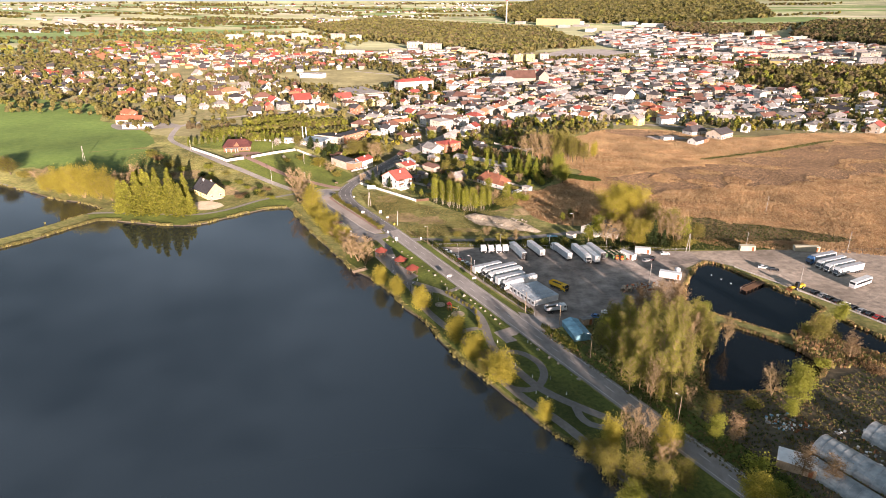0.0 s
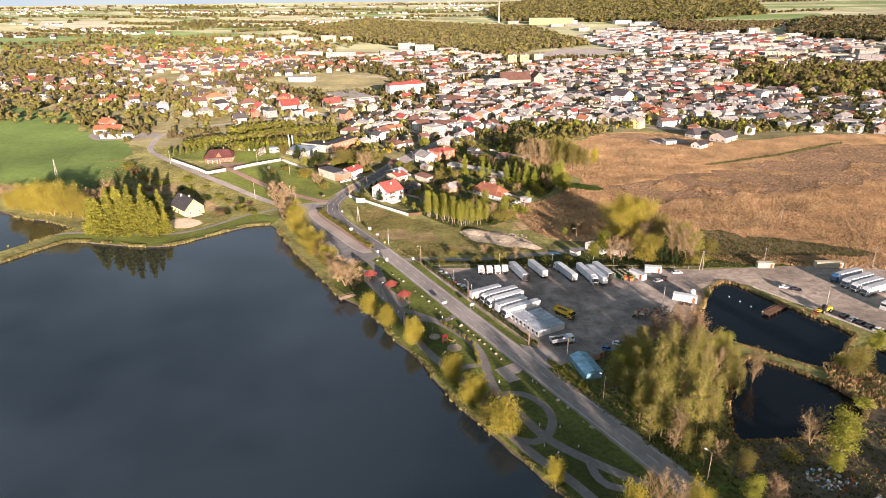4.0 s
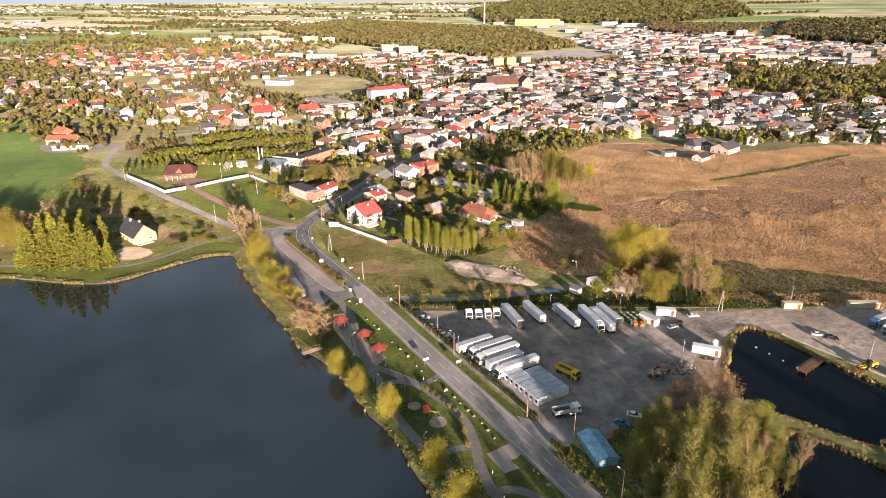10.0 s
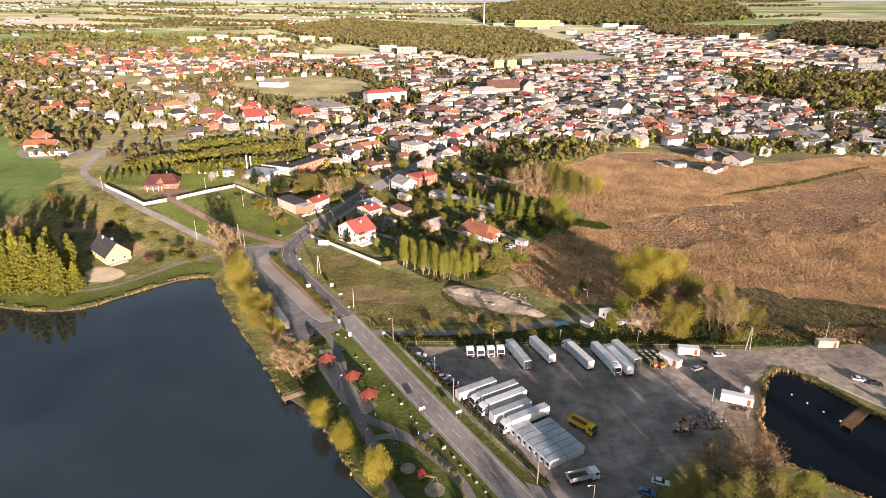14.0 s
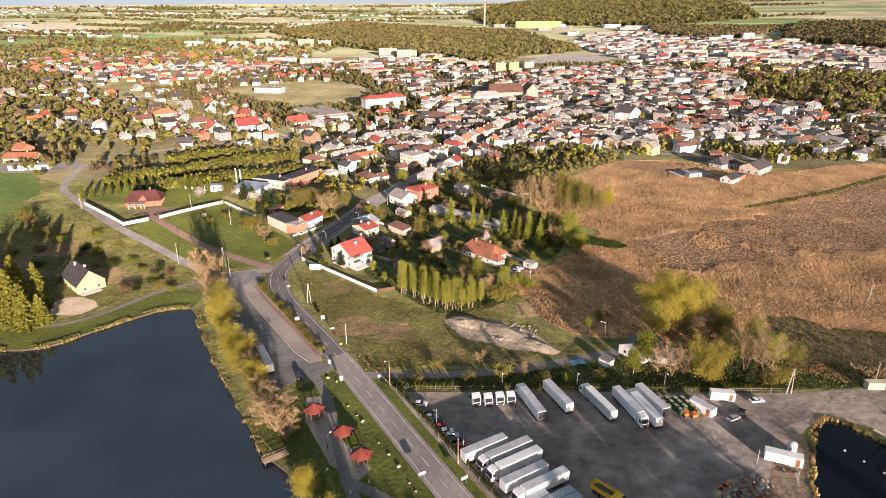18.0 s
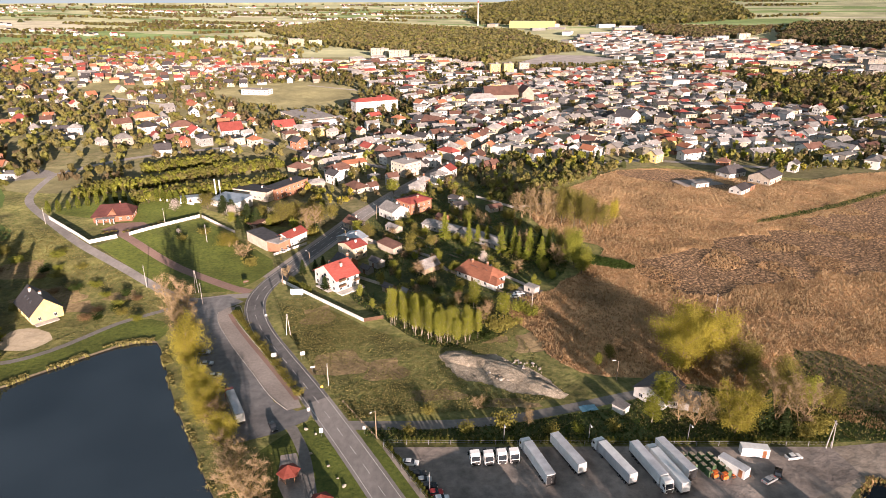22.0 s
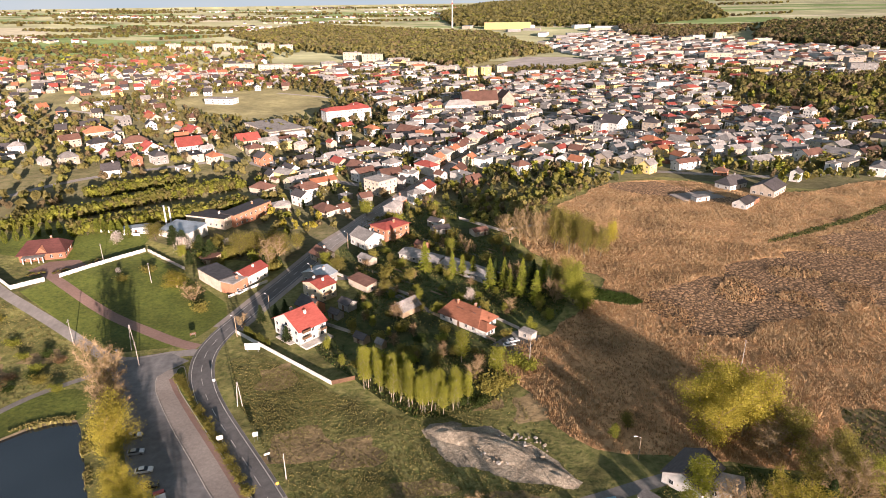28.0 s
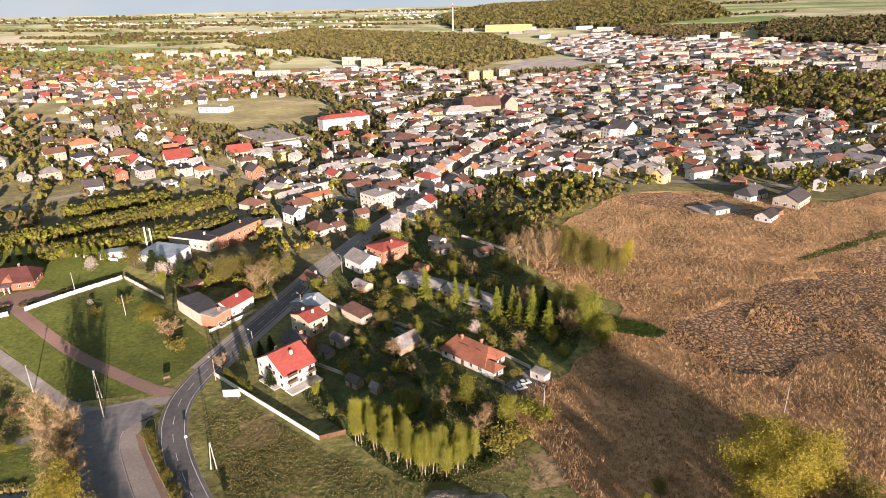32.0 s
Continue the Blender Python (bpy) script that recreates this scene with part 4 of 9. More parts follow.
for k, x, y, h, r in (("willow", 39, 134, 11, 3.4), ("bare_tree", 44, 135, 15, 3), ("bare_tree", 47, 133, 17, 3.2), ("gold_tree", 52, 132, 13, 3.8), ("spring_tree", 57, 137, 8, 3), ("olive_tree", 37, 122, 12, 3.8),
                      ("olive_tree", 43, 120, 12, 4.2), ("olive_tree", 35, 127, 10, 3.2), ("olive_tree", 48, 118, 10, 3.6), ("spring_tree", 40, 114, 8, 4.1), ("willow", 70, 118, 7.5, 4.3), ("spring_tree", 76, 120, 5, 3.2),
                      ("bare_tree", 51, 126, 12, 3), ("olive_tree", 55, 121, 9, 3.4), ("olive_tree", 32, 130, 8, 2.8)):
    tree(k, x, y, h, r, "trees between lake and road", "")
WOOD = [("olive_tree", 48, 180, 14, 4.5), ("spring_tree", 50, 173, 18, 5), ("spring_tree", 54, 165, 20, 5), ("spring_tree", 58, 161, 17, 4.6), ("olive_tree", 64, 166, 21, 4.6), ("olive_tree", 70, 178, 21, 4.6),
        ("olive_tree", 65, 182, 24, 5.4), ("olive_tree", 80, 187, 14, 4.2), ("spring_tree", 86, 197, 12, 4.6), ("spring_tree", 50, 194, 10, 4), ("olive_tree", 82, 202, 15, 5), ("olive_tree", 57, 195, 16, 5),
        ("olive_tree", 66, 201, 17, 5), ("spring_tree", 62, 154, 13, 3.4), ("olive_tree", 71, 151, 8, 2.6), ("spring_tree", 68, 140, 10, 2.6), ("russet_tree", 73, 139, 10, 2.8), ("bare_tree", 90, 193, 13, 2.4),
        ("spring_tree", 57, 176, 20, 5), ("spring_tree", 73, 192, 19, 5), ("olive_tree", 60, 187, 20, 4.8), ("russet_tree", 72, 214, 13, 5), ("russet_tree", 79, 216, 14, 5.4), ("russet_tree", 66, 218, 10, 4), ("olive_tree", 60, 209, 12, 4.5),
        ("olive_tree", 53, 203, 11, 4), ("spring_tree", 86, 209, 9, 3.6), ("russet_tree", 83, 226, 8, 3.4), ("olive_tree", 76, 204, 16, 4.6), ("spring_tree", 69, 170, 15, 4), ("olive_tree", 46, 187, 10, 3.6)]
for i, (k, x, y, h, r) in enumerate(WOOD):
    slim = k in ("olive_tree", "spring_tree") and h > 11
    tree("grove_tree" if slim else k, x, y, h, r * 0.66 if slim else r, "little wood between road and pond", "")
    if slim:
        for q in (1, 2):
            tree("bare_tree" if (i + q) % 5 == 0 else "grove_tree", x + r_.uniform(-3.5, 3.5), y + r_.uniform(-3.5, 3.5), h * r_.uniform(0.6, 0.92), r * r_.uniform(0.42, 0.6), "little wood between road and pond", "")
for k, x, y, h, r in (("bare_tree", 93, 163, 12, 3.8), ("spring_tree", 98, 158, 14, 4.7), ("spring_tree", 94, 152, 7, 2.5), ("bush", 85, 157, 3, 2.3), ("olive_tree", 122, 195, 12, 3.8), ("green_bush", 117, 181, 3, 2.6),
                      ("russet_tree", 128, 186, 9, 3.8), ("bush", 123, 203, 5, 3), ("spring_tree", 137, 212, 9, 3), ("russet_tree", 140, 180, 6, 3.5), ("brown_bush", 132, 178, 3, 3), ("brown_bush", 146, 172, 3.5, 3.5),
                      ("russet_tree", 86, 128, 9, 3.6), ("russet_tree", 92, 126, 8, 3.2), ("green_bush", 76, 130, 4, 3.4), ("dark_bush", 80, 124, 3, 2.6)):
    tree(k, x, y, h, r, "", " among the ponds")
for i, (x, y) in enumerate(((-22, 348), (-18.5, 345), (-12.5, 340), (-9, 337), (-5, 334), (-2, 334), (2, 334), (5, 335), (-14.5, 343), (-7, 339), (-20, 350), (-16, 348), (-10.5, 343), (-4, 338), (0.5, 338), (4, 339), (8, 338))):
    if i % 3:
        tree("birch", x + 1.6, y + r_.uniform(1, 3), 14.5 + r_.uniform(-3, 2), 1.7, "birch grove", " at the meadow's edge")
    tree("birch", x + r_.uniform(-1.3, 1.3), y + r_.uniform(-1.2, 2.2), 18 - 0.55 * max(0, x + 10) * 0.6 + r_.uniform(-3, 1), 1.9, "birch grove", " at the meadow's edge")
for i in range(22):
    x = r_.uniform(-22, 9)
    tree("birch", x, 336.5 + max(0, -x - 4) * 0.72 + r_.uniform(0, 7), r_.uniform(10, 15), r_.uniform(1.4, 2.0), "birch grove", " at the meadow's edge")
for k, x, y, h, r in (("birch", 9, 363, 13, 2.8), ("birch", 20, 354, 13, 3), ("bare_tree", 12, 350, 9, 3), ("bush", 17, 346, 6, 4.4), ("bush", 22, 349, 5, 3.5), ("russet_tree", 14, 356, 7, 3), ("green_bush", 27, 361, 5, 3), ("green_bush", 31, 358, 4.5, 3),
                      ("olive_tree", 0, 360, 7, 3), ("bush", -8, 368, 5, 3), ("russet_tree", 3, 366, 6, 2.5), ("dark_bush", 8, 341, 3, 3), ("dark_bush", 13, 340, 3, 3.4), ("bush", -26, 362, 3, 2), ("spring_tree", -24, 356, 4, 1.2), ("spring_tree", -31, 362, 5, 1.4)):
    tree(k, x, y, h, r, "", " in an overgrown garden")
for k, x, y, h, r in (("larch", -3, 440, 14, 3.8), ("larch", 9, 435, 12, 2.7), ("larch", 13.5, 434, 11, 2.5), ("larch", 18, 432, 11, 2.6), ("larch", 24, 419, 14, 3.1), ("larch", 30, 419, 15, 2.7), ("larch", 32, 415, 11, 2.3), ("larch", 36, 411, 17, 3),
                      ("larch", 41, 405, 15, 3.6), ("spruce", 47, 411, 14, 3.4), ("bare_tree", 49, 406, 12, 4), ("spring_tree", 56, 404, 20, 5.2), ("spring_tree", 58, 397, 13, 4.6), ("olive_tree", 57, 420, 14, 4), ("larch", 46, 416, 15, 3),
                      ("spruce", 27, 424, 12, 2.6), ("olive_tree", 52, 413, 14, 3.6), ("larch", 38, 421, 14, 2.8), ("spruce", 43, 423, 12, 2.8), ("olive_tree", 49, 426, 12, 3.4), ("bare_tree", 36, 428, 10, 3)):
    tree(k, x, y, h, r, "belt of larches behind the gardens", "")
for x, y, h, r in ((40, 474, 17, 3.8), (44, 472, 19, 3.9), (48, 469, 20, 3.8), (52, 466, 19, 3.8), (56, 468, 19, 4), (36, 476, 15, 3.6), (46, 480, 18, 4), (54, 476, 18, 4)):
    tree("bare_tree", x, y, h, r, "bare grove at the reeds' edge", "")
for x, y, h, r in ((60, 464, 22, 4.6), (66, 458, 22, 4.9), (72, 452, 20, 4.8), (80, 453, 16, 4.4), (70, 464, 19, 4.5), (63, 470, 20, 4.4), (76, 460, 17, 4.2)):
    tree("olive_tree", x, y, h, r, "grove at the reeds' edge", "")
tree("willow", 90, 471, 11, 3.0, "", " at the reeds' edge")
for k, x, y, h, r in (("tall_willow", 75, 319, 20, 8.4), ("tall_willow", 85, 321, 22, 8.4), ("tall_willow", 80, 326, 21, 8), ("bare_tree", 88, 312, 13, 5.6), ("birch", 63, 298, 13, 4), ("gold_tree", 80, 287, 15, 6), ("spruce", 89, 289, 13, 3.4), ("bare_tree", 95, 293, 17, 5.2),
                      ("bare_tree", 100, 290, 16, 4.6), ("olive_tree", 98, 320, 8, 4), ("spruce", 93, 286, 9, 2.6), ("birch", 58, 291, 9, 3), ("bare_tree", 66, 292, 11, 3), ("bare_tree", 70, 290, 12, 3), ("bare_tree", 74, 291, 11, 2.8),
                      ("bush", 104, 288, 4, 3), ("bush", 99, 285, 3.5, 2.6), ("olive_tree", 92, 300, 12, 4.5), ("bush", 108, 292, 3, 3)):
    tree(k, x, y, h, r, "clump round the old house by the yard", "")
for k, x, y, h, r in (("olive_tree", 54, 325, 6, 2.4), ("spring_tree", 49, 321, 5, 1.8), ("bush", 15, 289, 5, 3), ("bare_tree", 22, 289, 7, 1.8), ("bush", -7, 295, 3, 1.8), ("green_bush", 36, 287, 2.5, 1.8), ("russet_tree", 58, 330, 6, 2.6), ("bush", -12, 286, 2.5, 1.6),
                      ("bush", 28, 286, 3, 2), ("bush", 4, 287, 2.6, 2), ("bare_tree", 8, 297, 5, 2), ("bush", 46, 288, 3, 2)):
    tree(k, x, y, h, r, "", " by the track")
for k, x, y, h, r in (("bare_tree", -75, 449, 14, 5.2), ("bare_tree", -72, 457, 13, 5), ("olive_tree", -92, 462, 13, 6), ("olive_tree", -86, 468, 11, 5.4), ("olive_tree", -71, 464, 11, 5.4), ("spruce", -104, 458, 11, 4.6), ("spruce", -110, 462, 11, 4.6),
                      ("spruce", -121, 470, 10, 5), ("spruce", -127, 474, 10, 5), ("olive_tree", -137, 477, 9, 5.4), ("gold_tree", -109, 427, 7, 6), ("bare_tree", -98, 414, 8.5, 4.2), ("bush", -92, 405, 5, 3), ("blossom_tree", -119, 464, 8, 3.8),
                      ("blossom_tree", -100, 474, 6, 3.2), ("blossom_tree", -152, 468, 7, 3.2), ("blossom_tree", 15, 408, 6, 2.3), ("spring_tree", -118, 459, 6, 2.8), ("spruce", -112, 452, 7, 2.6), ("olive_tree", -66, 472, 9, 4), ("olive_tree", -80, 478, 8, 4.5),
                      ("bush", -126, 440, 3.5, 3), ("bush", -133, 430, 2.5, 2.4), ("blossom_tree", -137, 436, 2.6, 1.4), ("spring_tree", -48, 447, 8, 3.6), ("olive_tree", -42, 442, 8, 4.4), ("spruce", -53, 436, 6, 2.4), ("spruce", -66, 396, 7, 2.4),
                      ("spruce", -58, 402, 6, 2.2), ("spruce", -61, 399, 6, 2), ("spruce", -53, 380, 6, 2.6), ("bare_tree", -72, 391, 6, 2.2), ("spring_tree", -36, 521, 9, 4.5), ("russet_tree", -14, 395, 7, 3.4), ("russet_tree", -8, 402, 6, 3), ("olive_tree", -20, 418, 6, 3.4),
                      ("bush", -12, 386, 4, 2.6), ("bush", -20, 380, 3, 2.4), ("dark_bush", -5, 378, 3, 2.6), ("bush", 4, 384, 3.4, 2.4), ("bare_tree", 30, 400, 6, 2.6), ("bush", 16, 392, 3, 2.4), ("green_bush", 11, 412, 2.6, 2.6), ("green_bush", 18, 404, 2.4, 2.6),
                      ("olive_tree", -10, 430, 6, 3), ("bush", -20, 440, 4, 3), ("bush", -15, 446, 3.5, 3), ("spring_tree", 10, 462, 8, 3.2), ("bare_tree", 17, 460, 8, 2.4), ("bush", 26, 452, 4, 3), ("olive_tree", 30, 470, 6, 3)):
    tree(k, x, y, h, r, "", " in a garden")
# denser middle of the clump by the yard, and the thicket below the lawn
c_ = random.Random(19)
for x, y, h, r in ((94, 313, 15, 5), (101, 305, 14, 4.6), (106, 298, 12, 4.2), (93, 320, 13, 4.4), (112, 296, 9, 3.6), (98, 298, 15, 4.4)):
    tree(c_.choice(["olive_tree", "spring_tree", "olive_tree", "bare_tree"]), x, y, h, r, "clump round the old house by the yard", "")
for i in range(34):
    x, y = c_.uniform(-124, -68), c_.uniform(440, 488)
    if x + y * 0.9 > 300 and not (-112 < x < -78 and y < 452):
        tree(c_.choice(["bush", "olive_tree", "spring_tree", "bush", "spruce", "green_bush", "bare_tree"]), x, y, c_.uniform(3.5, 8), c_.uniform(2, 3.6), "", " below the factory")
BUILT = ((-50, 380, 14), (-48, 404, 12), (-44, 418, 11), (-34, 412, 9), (12, 386, 14), (-12, 398, 7), (36, 374, 5), (-26, 483, 11), (-34, 470, 10), (-52, 455, 8), (-4, 453, 12), (16, 437, 14), (5, 491, 6), (25, 487, 6), (-5, 469, 5))
for i in range(170):
    x, y = c_.uniform(-40, 48), c_.uniform(362, 532)
    if inside(x, y, GARDEN) and all(math.dist((x, y), b[:2]) > b[2] * 0.75 for b in BUILT):
        tree(c_.choice(["bush", "olive_tree", "spring_tree", "bush", "russet_tree", "green_bush"]), x, y, c_.uniform(1.6, 6), c_.uniform(1.2, 2.6), "", " in a garden")
row("thuja", along((-200, 478), (-178, 487), 4.4), "garden row of thujas", "", 7.0, 1.5)
row("thuja", along((-168, 483), (-150, 477), 4.4), "garden row of thujas", "", 7.5, 1.6)
row("thuja", along((-218, 462), (-203, 474), 4.2), "garden row of thujas", "", 6.5, 1.5)
for x, y, h, r in ((-180, 405, 3, 3), (-150, 380, 2.5, 2.5), (-196, 400, 3, 3), (-142, 372, 2, 2), (-208, 408, 3.5, 3.5), (-165, 374, 2.4, 2.2), (-133, 364, 2.5, 2), (-128, 357, 3, 2.4), (-222, 420, 3.5, 3.5), (-230, 428, 4, 4), (-236, 436, 3, 3.4), (-140, 352, 3, 2.6), (-120, 352, 2.4, 2)):
    tree(r_.choice(["bush", "bush", "brown_bush", "green_bush"]), x, y, h, r, "", " in the rough meadow")
for i in range(30):
    x, y = c_.uniform(-215, -122), c_.uniform(352, 412)
    if inside(x, y, [(-118, 366), (-140, 348), (-200, 350), (-232, 372), (-236, 432), (-214, 440), (-172, 410), (-138, 386)]):
        tree(c_.choice(["bush", "bush", "green_bush", "brown_bush", "dark_bush"]), x, y, c_.uniform(1.2, 3.2), c_.uniform(1.4, 3.2), "", " in the rough meadow")
row("bush", along((-47.5, 304), (-83.5, 357), 2.9), "clipped bushes on the traffic island", " on the traffic island", 1.8, 1.35, 0.3)
row("bush", along((-9, 228), (3, 213), 2.6) + along((3, 211), (4.6, 200), 2.6), "young hedge along the park path", " beside the park path", 2.0, 0.6, 0.3)

# the belt of trees south-east of the pond, which shades the ground north-west of it
q_ = random.Random(9)
for i in range(46):
    x, y = 62 + i * 3.1 + q_.uniform(-2, 2), 82 - (i % 3) * 13 - i * 0.35 + q_.uniform(-4, 3)
    if y < 86:
        tree(q_.choice(["olive_tree", "spring_tree", "olive_tree", "bare_tree"]), x, y, q_.uniform(13, 19), q_.uniform(4, 5.5), "belt of trees along the road", "")

# ---- buildings ----
def window_mesh(w, h, name="window"):
    m = Mesh()
    m.box(0, -0.03, 0, w, 0.10, h, 0)
    m.box(-w * 0.24, -0.075, 0.09, w * 0.4, 0.02, h - 0.18, 1)
    m.box(w * 0.24, -0.075, 0.09, w * 0.4, 0.02, h - 0.18, 1)
    return m.data(name, "white_paint", "glass")


WINDOW, WIDE_WINDOW = window_mesh(1.2, 1.4), window_mesh(2.0, 1.5)
DOOR = Mesh().box(0, -0.04, 0, 1.05, 0.12, 2.1, 0).box(0.38, -0.12, 1.0, 0.12, 0.06, 0.05, 1).data("door", "dark_wood", "steel")
ROOF_LIGHT = Mesh().box(0, 0, 0, 0.8, 1.2, 0.12, 0).box(0, 0, 0.12, 0.6, 1.0, 0.02, 1).data("roof_light", "dark_roof", "glass")
CHIMNEYS = {k: Mesh().box(0, 0, -1.2, 0.6, 0.9, 2.5, 0).box(0, 0, 1.3, 0.75, 1.05, 0.14, 1).box(0, 0.2, 1.44, 0.22, 0.22, 0.3, 2).box(0, -0.2, 1.44, 0.22, 0.22, 0.3, 2).data("chimney", k, "concrete", "orange_brick")
            for k in ("white_plaster", "orange_brick", "grey_plaster")}
WALL_WORD = {"white_plaster": "white", "cream_plaster": "cream", "beige_plaster": "beige", "grey_plaster": "grey", "yellow_plaster": "yellow", "orange_brick": "orange brick", "weathered_wood": "weathered board", "concrete": "raw concrete"}
mat("maroon_roof", (0.075, 0.03, 0.027), (0.12, 0.045, 0.04), 1.5, 0.8, 0.2, 0.2, 0.2, stretch=(0.4, 0.4, 3))
ROOF_WORD = {"maroon_roof": "maroon", "red_roof": "red", "orange_roof": "orange", "brown_roof": "brown", "dark_roof": "dark", "grey_roof": "grey", "steel_roof": "blue-grey sheet"}


def shell(w, d, h, roof, rh, ridge, over):
    """Walls with their gables, and the roof as slabs with thickness: two meshes in the making."""
    wl, rf = Mesh(), Mesh()
    x, y = w / 2, d / 2
    wl.add([(-x, -y, -1), (x, -y, -1), (x, y, -1), (-x, y, -1), (-x, -y, h), (x, -y, h), (x, y, h), (-x, y, h)], [(0, 1, 5, 4), (1, 2, 6, 5), (2, 3, 7, 6), (3, 0, 4, 7), (4, 5, 6, 7)])
    t = 0.22
    if roof == "flat":
        rf.box(0, 0, h, w + 0.3, d + 0.3, 0.3)
        rf.box(0, 0, h + 0.3, w - 0.5, d - 0.5, 0.05)
    elif roof == "shed":
        wl.add([(-x, y, h), (x, y, h), (x, y, h + rh), (-x, y, h + rh), (-x, -y, h), (x, -y, h)], [(0, 1, 2, 3), (0, 3, 4), (1, 5, 2)])
        o = over
        vs = [(-x - o, -y - o, h - o * rh / d), (x + o, -y - o, h - o * rh / d), (x + o, y + o, h + rh + o * rh / d), (-x - o, y + o, h + rh + o * rh / d)]
        rf.add([(a, b, c + 0.02) for a, b, c in vs] + [(a, b, c + t) for a, b, c in vs], [(0, 1, 2, 3), (7, 6, 5, 4), (0, 4, 5, 1), (1, 5, 6, 2), (2, 6, 7, 3), (3, 7, 4, 0)])
    else:
        a, b = (x, y) if ridge == "x" else (y, x)

        def put(p):
            return p if ridge == "x" else (-p[1], p[0], p[2])
        o, k = over, rh / b
        cut = 0 if roof == "gable" else min(b * (0.9 if roof == "hip" else 0.45), a)
        low = rh if roof != "half" else rh * 0.5
        ax = a + o
        if roof == "gable":
            wl.add([put(p) for p in ((a, -b, h), (a, b, h), (a, 0, h + rh), (-a, -b, h), (-a, b, h), (-a, 0, h + rh))], [(0, 1, 2), (5, 4, 3)])
            for s in (1, -1):
                vs = [(-ax, s * (b + o), h - o * k), (ax, s * (b + o), h - o * k), (ax, 0, h + rh), (-ax, 0, h + rh)]
                up = [(p[0], p[1], p[2] + t) for p in vs]
                rf.add([put((p[0], p[1], p[2] + 0.02)) for p in vs] + [put(p) for p in up], [(0, 1, 2, 3), (7, 6, 5, 4), (0, 4, 5, 1), (1, 5, 6, 2), (3, 7, 4, 0), (2, 6, 7, 3)])
        else:
            e = [(-ax, -b - o, h - 0.1), (ax, -b - o, h - 0.1), (ax, b + o, h - 0.1), (-ax, b + o, h - 0.1)]
            e2 = [(p[0], p[1], p[2] + t) for p in e]
            r0, r1 = (-(a - cut), 0, h + rh), (a - cut, 0, h + rh)
            rf.add([put(p) for p in e + e2 + [r0, r1]], [(3, 2, 1, 0), (0, 1, 5, 4), (1, 2, 6, 5), (2, 3, 7, 6), (3, 0, 4, 7), (4, 5, 9, 8), (6, 7, 8, 9), (5, 6, 9), (7, 4, 8)])
    return wl, rf


def house(x, y, turn, w, d, h, roof="gable", rh=3.0, wall="white_plaster", top="red_roof", ridge="x", over=0.5, chimneys=1, windows=True, name="house", label="", cat="house", group="", sides="fblr", wide=False, door=True, step=3.4, corner=False, chim=None, dim=3.0, clear=False):
    """A house by its middle (or, with corner, its nearest corner), its size, roof and colours, with windows in rows."""
    if clear:
        k = min(range(len(ROAD) - 1), key=lambda i: (ROAD[i][0] - x) ** 2 + (ROAD[i][1] - y) ** 2)
        u = (Vector(ROAD[k + 1]) - Vector(ROAD[k])).normalized()
        off = (y - ROAD[k][1]) * u.x - (x - ROAD[k][0]) * u.y
        short = max(w, d) * 0.5 + 6.2 - abs(off)
        if short > 0:
            x, y, turn = x - u.y * short * (1 if off > 0 else -1), y + u.x * short * (1 if off > 0 else -1), math.degrees(math.atan2(u.y, u.x)) + (180 if off > 0 else 0)
    if corner:
        c, s = math.cos(radians(turn)), math.sin(radians(turn))
        x, y = x - c * w / 2 - s * d / 2, y - s * w / 2 + c * d / 2
    words = {"gable": "gabled", "hip": "hipped", "half": "hipped", "flat": "flat", "shed": "sloping"}[roof]
    e = thing(name, at(x, y, turn), label or f"{WALL_WORD[wall]} house with a {words} {ROOF_WORD[top]} roof", cat, group)
    wl, rf = shell(w, d, h, roof, rh, ridge, over)
    part("wall", wl.data("wall", wall), e)
    top_ = part("roof", rf.data("roof", top), e, f"{ROOF_WORD[top]} roof")
    if chimneys:
        cm = CHIMNEYS[chim or ("orange_brick" if wall == "orange_brick" else "white_plaster")]
        spots = [(0.18, 0.05), (-0.22, -0.08), (0.3, -0.12)][:chimneys]
        for u, v in spots:
            lift = h + (rh * (1 - abs(v if ridge == "x" else u) * 2) if roof not in ("flat", "shed") else 0.3)
            part("chimney", cm, top_, "", pose(u * w, v * d, lift))
    if windows:
        mesh = WIDE_WINDOW if wide else WINDOW
        for side in sides:
            face = radians(turn + {"f": -90, "b": 90, "l": 180, "r": 0}[side])
            if math.sin(face) > 0.3:
                continue
            span = w if side in "fb" else d
            n = max(1, int((span - 1.0) / step))
            for fl in range(max(1, int((h + 0.4) / dim))):
                for i in range(n):
                    u = (i + 0.5) * span / n - span / 2
                    z = fl * dim + (0.9 if h >= 2.6 else 0.7)
                    if z + 1.5 > h:
                        continue
                    if door and side == "f" and fl == 0 and i == n // 2:
                        part("door", DOOR, e, "", pose(u, -d / 2, 0.05))
                        continue
                    m = {"f": pose(u, -d / 2, z), "b": pose(u, d / 2, z, 0, 0, 180), "l": pose(-w / 2, u, z, 0, 0, -90), "r": pose(w / 2, u, z, 0, 0, 90)}[side]
                    part("window", mesh, e, "", m)
    return e


